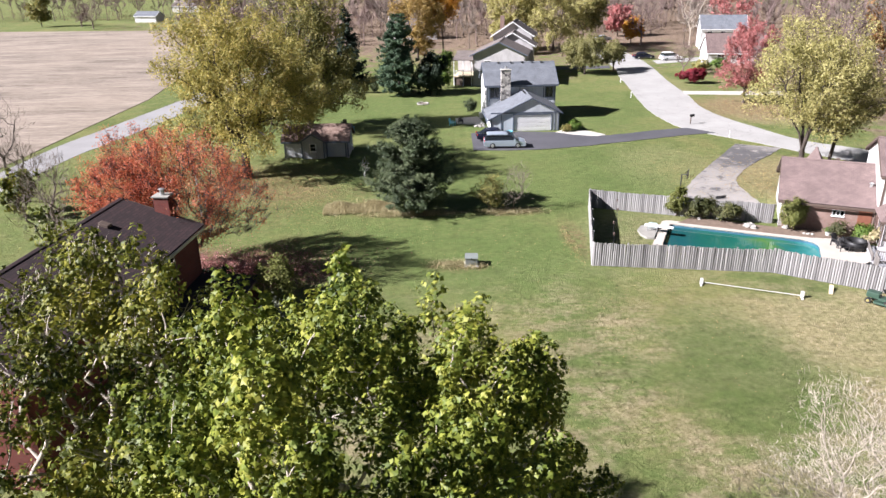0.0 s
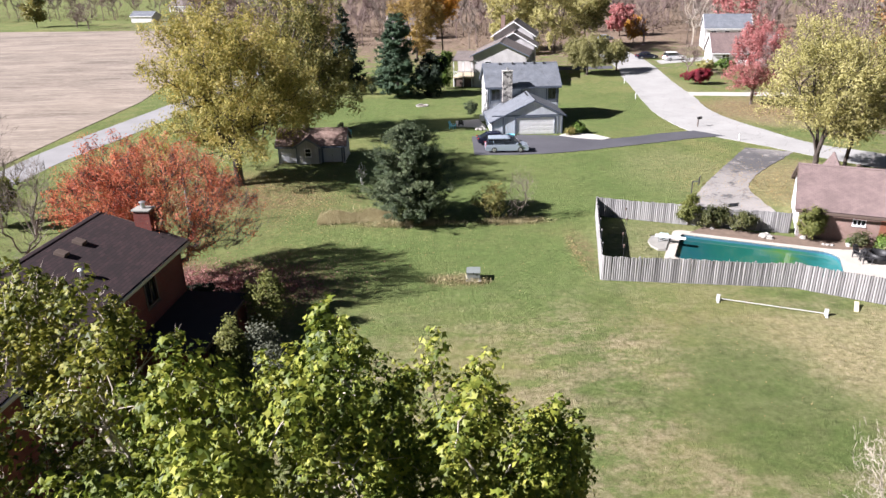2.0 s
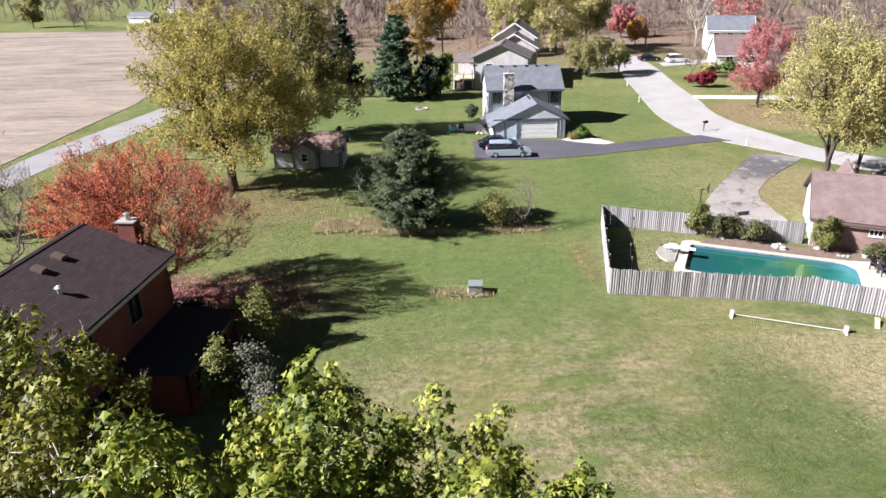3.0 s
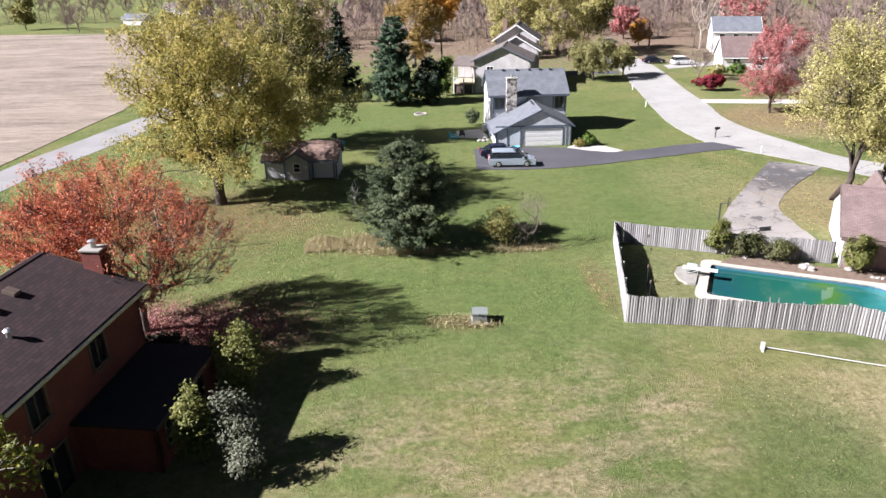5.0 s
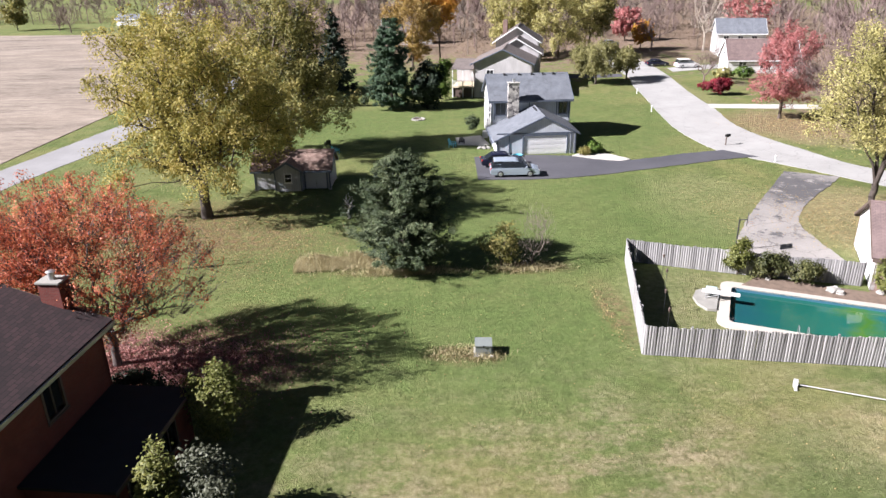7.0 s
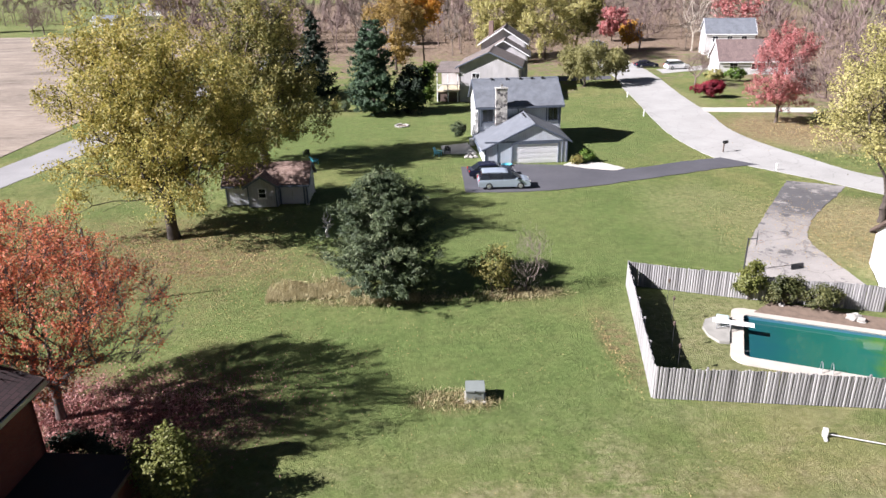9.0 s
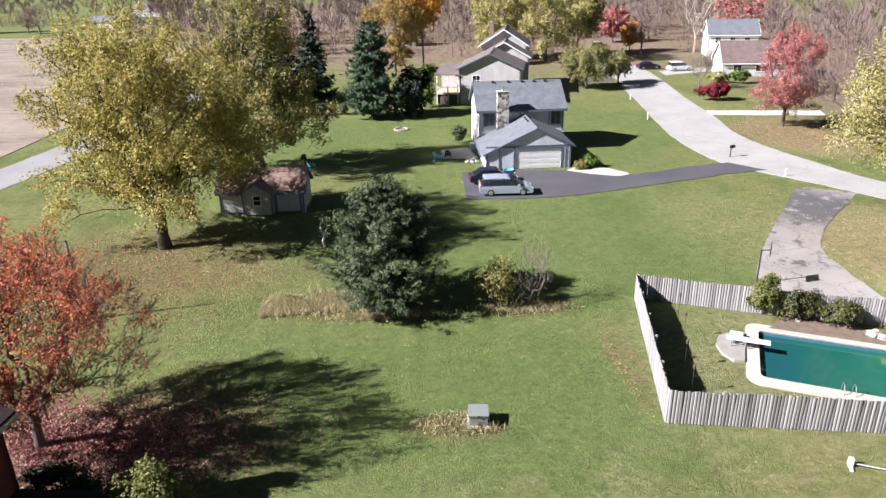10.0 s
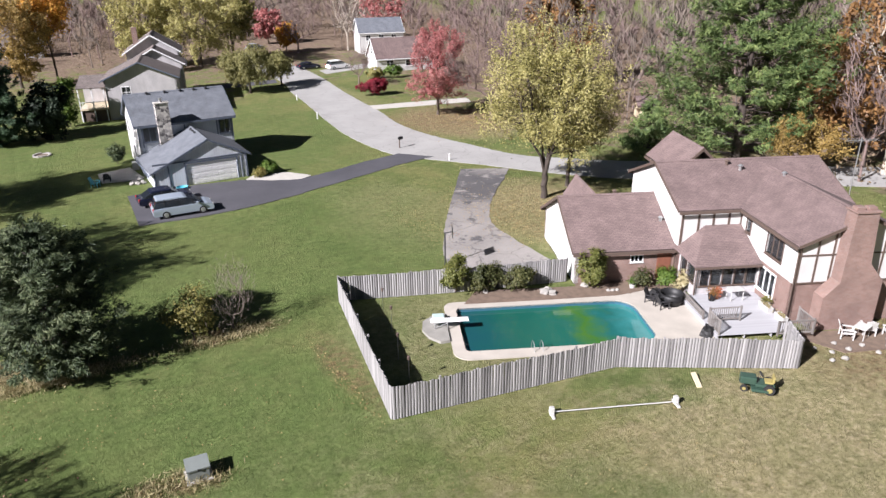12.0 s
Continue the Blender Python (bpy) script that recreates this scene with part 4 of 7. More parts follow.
ribbon("driveway", [(7.3, 82.3), (13.7, 82.0), (19.6, 82.9), (28.9, 85.8), (35.6, 87.8), (38.8, 88.3)],
       [(7.6, 91.4), (13.3, 91.7), (18.6, 90.6), (23.6, 88.3), (30.7, 90.3), (36.2, 91.7)], 0.05, BLACKTOP, "black sealed asphalt driveway leading to a garage", "driveway")
ribbon("driveway", [(38.8, 82.6), (36.6, 79.6), (32.6, 74.2), (29.0, 69.2), (26.3, 64.9), (24.0, 60.0)],
       [(43.2, 80.2), (41.4, 78.2), (37.6, 74.4), (34.2, 70.4), (32.2, 66.4), (31.8, 58.6)], 0.04, OLD_DRIVE, "worn cracked grey driveway with dark tar patches", "driveway")
ribbon("driveway", [(40.5, 148), (34, 147.5), (26, 147), (20, 141)], [(41.2, 152), (34, 151.5), (23, 151), (14, 146)], 0.045, BLACKTOP, "dark asphalt driveway of the far house", "driveway")
ribbon("driveway", [(44.8, 116.2), (52, 114.9), (60, 113.6)], [(45.4, 119.2), (52, 118.2), (61, 116.8)], 0.045, CONCRETE, "pale concrete driveway off the street", "driveway")
ribbon("driveway", [(51.8, 153), (60, 156), (66, 158)], [(52.4, 158.5), (59, 161), (66, 163)], 0.042, STREET, "pale concrete driveway where a car is parked", "driveway")
ribbon("pavement", [(18.6, 90.75), (20.6, 89.2), (23.3, 88.1), (24.6, 88.6)], [(19.8, 92.0), (20.9, 91.2), (22.6, 91.4), (24.7, 88.75)], 0.06, CONCRETE, "curved pale concrete apron beside the garage", "path")
ribbon("pavement", [(6.0, 97.2), (8.0, 96.8), (10.0, 97.0)], [(6.0, 101.0), (8.0, 101.5), (9.4, 101.8)], 0.06, CONCRETE, "pale concrete patio at the side of the grey house", "patio")

# ---- houses ----
def plank(parent, name, p0, p1, a, b, z0, z1, proud, material, thick=0.04):
    """A flat board on the face of a wall that runs from p0 to p1."""
    d = (Vector(p1) - Vector(p0)).normalized()
    out = Vector((d.y, -d.x))
    m = Matrix(((d.x, -out.x, 0, p0[0]), (d.y, -out.y, 0, p0[1]), (0, 0, 1, 0), (0, 0, 0, 1)))
    bm = bmesh.new()
    box(bm, a, b, -proud - thick, -proud, z0, z1)
    ob = part(name, bm, material, parent)
    ob.matrix_local = m
    return ob


def chimney(parent, x0, x1, y0, y1, z0, z1, material, cap, label="", pots=1):
    bm = bmesh.new()
    box(bm, x0, x1, y0, y1, z0, z1)
    stack = part("chimney", bm, material, parent, label)
    bm = bmesh.new()
    box(bm, x0 - 0.07, x1 + 0.07, y0 - 0.07, y1 + 0.07, z1, z1 + 0.10, 0.02)
    part("cap", bm, cap, stack)
    bm = bmesh.new()
    for i in range(pots):
        x = x0 + (x1 - x0) * (i + 0.5) / pots
        rod(bm, (x, (y0 + y1) / 2, z1 + 0.09), (x, (y0 + y1) / 2, z1 + 0.42), 0.15, 0.13, 12)
        rod(bm, (x, (y0 + y1) / 2, z1 + 0.46), (x, (y0 + y1) / 2, z1 + 0.52), 0.22, 0.10, 12)
    part("flue", bm, STEEL, stack)
    return stack


def garage_door(parent, p0, p1, a, b, h, material):
    d = (Vector(p1) - Vector(p0)).normalized()
    out = Vector((d.y, -d.x))
    m = Matrix(((d.x, -out.x, 0, p0[0]), (d.y, -out.y, 0, p0[1]), (0, 0, 1, 0), (0, 0, 0, 1)))
    door = new("garage_door")
    door.parent, door.matrix_local = parent, m
    tagged(door, "closed white panelled garage door")
    for i in range(4):
        bm = bmesh.new()
        z0, z1 = h * i / 4 + 0.012, h * (i + 1) / 4 - 0.004
        box(bm, a + 0.01, b - 0.01, 0.045, 0.09, z0, z1, 0.008)
        n = max(4, round((b - a) / 0.62))
        for k in range(n):
            x0, x1 = a + (b - a) * k / n, a + (b - a) * (k + 1) / n
            box(bm, x0 + 0.09, x1 - 0.09, 0.036, 0.047, z0 + 0.11, z1 - 0.11)
        part("door_section", bm, material, door)


def house_grey():
    h = thing("house", pose(13.3, 92.0, 0, 0, 0, 0.8), "two-storey blue-grey sided house with grey roof, stone chimney and front garage", "house")
    # garage wing
    f0, f1 = (-3.05, 0), (5.95, 0)
    panel("wall", h, f0, f1, [(0, 0), (9, 0), (9, 2.46), (5.35, 4.22), (0, 1.69)], [(3.05, 7.95, 0.0, 2.12)], 0.2, SIDING_GREY)
    panel("wall", h, (5.95, 0), (5.95, 7.2), [(0, 0), (7.2, 0), (7.2, 2.46), (0, 2.46)], [(1.2, 2.2, 1.0, 2.0)], 0.2, SIDING_GREY)
    panel("wall", h, (-3.05, 7.2), (-3.05, 0), [(0, 0), (7.2, 0), (7.2, 1.69), (0, 1.69)], [], 0.2, SIDING_GREY)
    gable_roof(h, -3.05, 5.95, 0, 7.3, (1.69, 2.46), 4.22, GREY_ROOF, TRIM_BLUE, "y", 0.4, 0.12, 0.12, 2.3)
    garage_door(h, f0, f1, 3.05, 7.95, 2.12, WHITE_PAINT)
    window(h, (5.95, 0), (5.95, 7.2), (1.2, 2.2, 1.0, 2.0), WHITE_PAINT)
    for a, b, z0, z1 in ((2.9, 3.05, 0, 2.27), (7.95, 8.1, 0, 2.27), (3.05, 7.95, 2.12, 2.27), (0.0, 9.0, 2.34, 2.5), (0, 0.14, 0, 1.6), (8.86, 9, 0, 2.3), (1.35, 1.45, 0, 2.2), (8.40, 8.5, 0, 2.3)):
        plank(h, "trim_board", f0, f1, a, b, z0, z1, 0.003, TRIM_BLUE)
    # main body
    x0, x1, y0, y1, ev, rg = -2.9, 6.8, 7.2, 14.8, 5.0, 7.4
    m0 = (x0, y0)
    fw = [(0.55, 1.75, 3.15, 4.55), (8.3, 9.3, 3.15, 4.55)]
    panel("wall", h, m0, (x1, y0), [(0, 0), (9.7, 0), (9.7, ev), (0, ev)], fw, 0.2, SIDING_GREY)
    panel("wall", h, (x1, y0), (x1, y1), [(0, 0), (7.6, 0), (7.6, ev), (3.8, rg), (0, ev)], [(2, 3, 3.2, 4.5), (5, 6, 3.2, 4.5)], 0.2, SIDING_GREY)
    panel("wall", h, (x1, y1), (x0, y1), [(0, 0), (9.7, 0), (9.7, ev), (0, ev)], [], 0.2, SIDING_GREY)
    gw = [(1.2, 2.2, 3.2, 4.5), (4.9, 5.9, 3.2, 4.5), (3.2, 4.3, 0.05, 2.1)]
    panel("wall", h, (x0, y1), (x0, y0), [(0, 0), (7.6, 0), (7.6, ev), (3.8, rg), (0, ev)], gw, 0.2, SIDING_WHITE, "sunlit white sided gable wall")
    for w in fw:
        window(h, m0, (x1, y0), w, TRIM_BLUE, (2, 1))
    for w in ((2, 3, 3.2, 4.5), (5, 6, 3.2, 4.5)):
        window(h, (x1, y0), (x1, y1), w, WHITE_PAINT)
    for w in gw[:2]:
        window(h, (x0, y1), (x0, y0), w, WHITE_PAINT)
    window(h, (x0, y1), (x0, y0), gw[2], WHITE_PAINT, (1, 3), label="glazed side door")
    gable_roof(h, x0, x1, y0, y1, ev, rg, GREY_ROOF, TRIM_BLUE)
    for a in (0.0, 0.35, 1.9, 4.6, 7.95, 9.45, 9.58):
        plank(h, "trim_board", m0, (x1, y0), a, a + 0.12, 2.6, ev - 0.02, 0.003, TRIM_BLUE)
    plank(h, "trim_board", m0, (x1, y0), 0, 9.7, 4.78, 4.98, 0.045, TRIM_BLUE)
    chimney(h, -0.95, 0.35, 6.35, 7.15, 0, 7.0, STONE, CONCRETE, "rubble stone chimney")
    for i, x in enumerate((-0.9, 0.9, 2.5, 3.9, 5.2)):
        roof_vent(h, x, 10.75, rg - 0.08, DARK, 0.3)
    for s in (0, 0.55, 1.1):
        roof_vent(h, 2.0, 5.6 - s * 1.6, 4.1, DARK, 0.28)
    bm = bmesh.new()
    box(bm, -3.75, -3.15, 8.4, 9.2, 0.05, 0.85, 0.04)
    ac = part("air_conditioner", bm, STEEL, h)
    return h


def house_timbered():
    h = thing("house", POOL_M.copy(), "half-timbered white and brick house with rose-brown shingle roofs beside a pool", "house")
    # low garage wing
    g0, g1 = (8.3, 2.7), (15.0, 2.7)
    small = (3.75, 4.55, 1.45, 1.85)
    panel("wall", h, g0, g1, [(0, 0), (6.7, 0), (6.7, 2.45), (0, 2.45)], [small], 0.25, BRICK_TAN)
    window(h, g0, g1, small, WHITE_PAINT, (3, 1), casing=0.05)
    gd = (5.0, 7.6, 0.0, 2.05)
    gd2 = (1.3, 3.9, 0.0, 2.05)
    panel("wall", h, (8.3, 11.3), (8.3, 2.7), [(0, 0), (8.6, 0), (8.6, 2.45), (4.3, 4.7), (0, 2.45)], [gd, gd2], 0.25, STUCCO, "white gable end with two garage doors")
    for g in (gd, gd2):
        garage_door(h, (8.3, 11.3), (8.3, 2.7), g[0], g[1], 2.05, WHITE_PAINT)
    panel("wall", h, (15.0, 11.3), (8.3, 11.3), [(0, 0), (6.7, 0), (6.7, 2.45), (0, 2.45)], [], 0.25, BRICK_TAN)
    gable_roof(h, 8.3, 14.85, 2.7, 11.3, 2.45, 4.7, BROWN_ROOF, BROWN_TRIM, "x", 0.35, 0.3)
    gable_roof(h, 10.4, 11.8, 8.2, 13.0, 3.2, 4.35, BROWN_ROOF, BROWN_TRIM, "y", 0.3, 0.2)
    plank(h, "side_door", g0, g1, 5.55, 6.5, 0.06, 2.05, 0.004, RUST_DOOR)
    # main two-storey body
    x0, x1, y0, y1, ev, rg = 15.0, 26.3, 2.4, 11.2, 5.15, 7.0
    bw, ww = [], [(4.5, 5.3, 3.3, 4.5)]
    panel("wall", h, (x0, y0), (x1, y0), [(0, 0), (11.3, 0), (11.3, 2.6), (0, 2.6)], [], 0.25, BRICK_TAN)
    panel("wall", h, (x0, y0), (x1, y0), [(0, 2.6), (11.3, 2.6), (11.3, ev), (0, ev)], [], 0.25, STUCCO, proud=0.04)
    panel("wall", h, (x0, y1), (x0, y0), [(0, 0), (8.8, 0), (8.8, 2.6), (0, 2.6)], [], 0.25, BRICK_TAN)
    panel("wall", h, (x0, y1), (x0, y0), [(0, 2.6), (8.8, 2.6), (8.8, ev), (4.4, rg), (0, ev)], [], 0.25, STUCCO, proud=0.04)
    panel("wall", h, (x1, y0), (x1, y1), [(0, 0), (8.8, 0), (8.8, ev), (4.4, rg), (0, ev)], [], 0.25, STUCCO)
    panel("wall", h, (x1, y1), (x0, y1), [(0, 0), (11.3, 0), (11.3, ev), (0, ev)], [], 0.25, BRICK_TAN)
    gable_roof(h, x0, x1, y0, y1, ev, rg, BROWN_ROOF, BROWN_TRIM, "x", 0.35, 0.3)
    gable_roof(h, 16.9, 20.3, 8.0, 13.0, 6.0, 7.55, BROWN_ROOF, BROWN_TRIM, "y", 0.3, 0.2)
    panel("wall", h, (20.3, 13.0), (16.9, 13.0), [(0, 0), (3.4, 0), (3.4, 6.0), (1.7, 7.55), (0, 6.0)], [], 0.2, STUCCO)
    for s in (0.05, 1.15, 2.15, 3.2, 4.05):
        plank(h, "timber", (x0, y0), (x1, y0), s, s + 0.14, 2.62, ev - 0.2, 0.043, BROWN_TRIM)
    plank(h, "timber", (x0, y0), (x1, y0), 0, 4.2, ev - 0.2, ev - 0.02, 0.043, BROWN_TRIM)
    # wing towards the meadow, gable with chimney
    wx0, wx1, wy, wr = 19.2, 26.2, -4.1, 6.62
    up = [(0.75, 1.25, 3.75, 4.55), (3.3, 5.0, 3.35, 4.75)]
    lo = [(2.9, 4.7, 0.85, 2.25)]
    panel("wall", h, (wx0, y0), (wx0, wy), [(0, 0), (6.5, 0), (6.5, 2.6), (0, 2.6)], lo, 0.25, BRICK_TAN)
    panel("wall", h, (wx0, y0), (wx0, wy), [(0, 2.6), (6.5, 2.6), (6.5, ev), (0, ev)], up, 0.25, STUCCO, proud=0.04)
    window(h, (wx0, y0), (wx0, wy), up[0], BROWN_TRIM, (1, 1), proud=0.04)
    window(h, (wx0, y0), (wx0, wy), up[1], BROWN_TRIM, (3, 1), proud=0.04)
    window(h, (wx0, y0), (wx0, wy), lo[0], WHITE_PAINT, (3, 1))
    panel("wall", h, (wx0, wy), (wx1, wy), [(0, 0), (7, 0), (7, 2.6), (0, 2.6)], [], 0.25, BRICK_TAN)
    panel("wall", h, (wx0, wy), (wx1, wy), [(0, 2.6), (7, 2.6), (7, ev), (3.5, wr), (0, ev)], [], 0.25, STUCCO, proud=0.04)
    panel("wall", h, (wx1, wy), (wx1, y0), [(0, 0), (6.5, 0), (6.5, ev), (0, ev)], [], 0.25, STUCCO)
    gable_roof(h, wx0, wx1, wy, y0 + 4, ev, wr, BROWN_ROOF, BROWN_TRIM, "y", 0.35, 0.35)
    for s in (0.0, 1.0, 1.95, 5.0, 5.95, 6.86):
        plank(h, "timber", (wx0, wy), (wx1, wy), s, s + 0.10, 2.62, ev + min(s, 7 - s) * 0.4, 0.043, BROWN_TRIM)
    for z in (2.62, 4.35):
        plank(h, "timber", (wx0, wy), (wx1, wy), 0.0, 7.0, z, z + 0.09, 0.046, BROWN_TRIM)
    # stepped brick chimney on the gable
    bm = bmesh.new()
    out = [(20.5, 0), (23.9, 0), (23.9, 3.0), (22.95, 4.1), (22.75, 7.15), (21.45, 7.15), (21.35, 3.0), (20.5, 2.1)]
    a = [bm.verts.new((x, -5.05, z)) for x, z in out]
    b = [bm.verts.new((x, -4.16, z)) for x, z in out]
    bm.faces.new(a), bm.faces.new(b[::-1])
    for i in range(len(a)):
        bm.faces.new((a[i], b[i], b[(i + 1) % 8], a[(i + 1) % 8]))
    stack = part("chimney", bm, BRICK_TAN, h, "broad stepped brick chimney")
    bm = bmesh.new()
    box(bm, 21.37, 22.83, -5.13, -4.08, 7.15, 7.26, 0.02)
    box(bm, 21.5, 22.0, -4.85, -4.4, 7.25, 7.45, 0.03)
    box(bm, 22.2, 22.7, -4.85, -4.4, 7.25, 7.42, 0.03)
    part("cap", bm, BRICK_TAN, stack)
    # sunroom
    s0, s1, sy = 15.25, 19.2, -0.4
    holes = [(0.12 + i * 0.77, 0.80 + i * 0.77, 0.95, 2.05) for i in range(5)]
    panel("wall", h, (s0, sy), (s1, sy), [(0, 0), (3.95, 0), (3.95, 2.4), (0, 2.4)], holes, 0.2, SIDING_TAN)
    for w in holes:
        window(h, (s0, sy), (s1, sy), w, BROWN_TRIM, (1, 1), casing=0.035)
    side = [(0.35, 1.2, 0.95, 2.05), (1.4, 2.4, 0.95, 2.05)]
    panel("wall", h, (s0, y0), (s0, sy), [(0, 0), (2.8, 0), (2.8, 2.4), (0, 2.4)], side, 0.2, SIDING_TAN)
    for w in side:
        window(h, (s0, y0), (s0, sy), w, BROWN_TRIM, (1, 1), casing=0.035)
    e, t = 2.42, 3.95
    bm = bmesh.new()
    slab(bm, [(14.8, -0.8, e), (19.35, -0.8, e), (19.35, 2.36, t), (16.7, 2.36, t)], 0.1)
    part("roof_slope", bm, BROWN_ROOF, h)
    bm = bmesh.new()
    slab(bm, [(14.8, 2.36, e), (14.8, -0.8, e), (16.7, 2.36, t)], 0.1)
    part("roof_slope", bm, BROWN_ROOF, h)
    bm = bmesh.new()
    box(bm, 14.8, 19.2, -0.9, -0.81, e - 0.16, e - 0.02, 0.02)
    part("gutter", bm, BROWN_TRIM, h)
    # downpipes, vents
    for x, y, z in ((19.1, -4.2, 4.9), (14.95, 2.5, 2.3), (15.1, -0.5, 2.2)):
        bm = bmesh.new()
        rod(bm, (x, y, 0.05), (x, y, z), 0.045)
        part("downpipe", bm, BROWN_TRIM, h)
    for x, y, z in ((12.3, 7.6, 4.6), (14.6, 4.6, 3.55), (19.6, 6.2, 6.9), (20.3, 5.6, 6.7), (22.5, 3.9, 6.6), (25.2, 7.2, 6.9)):
        roof_vent(h, x, y, z, STEEL if y < 6 else BROWN_TRIM, 0.32)
    return h


def house_brick():
    h = thing("house", pose(-12.85, 42.85, 0, 0, 0, -6.5), "red brick two-storey house with dark brown roof and brick chimney", "house")
    x0, y0, ev, rg, mid = -5.3, -17.0, 5.7, 7.25, -4.7
    holes = [(12.6, 13.7, 3.7, 5.05), (8.2, 9.3, 3.7, 5.05), (12.6, 13.7, 0.8, 2.1), (7.9, 9.7, 0.05, 2.1), (2.5, 3.7, 3.7, 5.05)]
    panel("wall", h, (0, y0), (0, 0), [(0, 0), (17, 0), (17, ev), (0, ev)], holes, 0.25, BRICK_RED)
    for w in holes:
        window(h, (0, y0), (0, 0), w, BROWN_TRIM, (2, 1), casing=0.12)
    panel("wall", h, (0, 0), (x0, 0), [(0, 0), (5.3, 0), (5.3, 6.95), (4.7, rg), (0, ev)], [(3.2, 4.4, 3.5, 4.8)], 0.25, BRICK_RED)
    window(h, (0, 0), (x0, 0), (3.2, 4.4, 3.5, 4.8), BROWN_TRIM)
    panel("wall", h, (x0, 0), (x0, y0), [(0, 0), (17, 0), (17, 6.95), (0, 6.95)], [], 0.25, BRICK_RED)
    panel("wall", h, (x0, y0), (0, y0), [(0, 0), (5.3, 0), (5.3, ev), (0.6, rg), (0, 6.95)], [], 0.25, BRICK_RED)
    gable_roof(h, x0, 0, y0, 0, (6.95, ev), rg, DARK_ROOF, BROWN_TRIM, "y", 0.4, 0.4, yr=mid, gutter=STEEL)
    chimney(h, -2.45, -1.5, 0.05, 0.8, 0, 7.5, BRICK_RED, PAD, "red brick chimney with concrete cap")
    roof_vent(h, -1.9, -6.4, 6.5, STEEL, 0.34)
    for y in (-3.6, -5.2):
        bm = bmesh.new()
        box(bm, -0.3, 0.3, -0.22, 0.22, 0, 0.2, 0.03, pose(0, 0, 0, 0, 18, 0))
        v = part("roof_vent", bm, BROWN_TRIM, h)
        v.location = (-3.6, y, 7.0)
    # low flat-roofed extension in the wall's shade
    panel("wall", h, (0.02, -6.6), (3.6, -6.6), [(0, 0), (3.58, 0), (3.58, 2.4), (0, 2.4)], [], 0.2, BRICK_RED)
    side = [(0.8, 2.0, 0.8, 2.0), (3.6, 4.8, 0.8, 2.0)]
    panel("wall", h, (3.6, -6.6), (3.6, -0.3), [(0, 0), (6.3, 0), (6.3, 2.4), (0, 2.4)], side, 0.2, BRICK_RED)
    for w in side:
        window(h, (3.6, -6.6), (3.6, -0.3), w, BROWN_TRIM, (2, 1))
    panel("wall", h, (3.6, -0.3), (0.02, -0.3), [(0, 0), (3.58, 0), (3.58, 2.4), (0, 2.4)], [], 0.2, BRICK_RED)
    bm = bmesh.new()
    slab(bm, [(0.02, -6.85, 2.58), (3.8, -6.85, 2.5), (3.8, -0.08, 2.5), (0.02, -0.08, 2.58)], 0.12)
    part("flat_roof", bm, FLAT_ROOF, h, "black flat roof of a low extension")
    bm = bmesh.new()
    box(bm, 3.81, 3.86, -6.9, -0.05, 2.36, 2.52)
    part("fascia", bm, BROWN_TRIM, h)
    return h


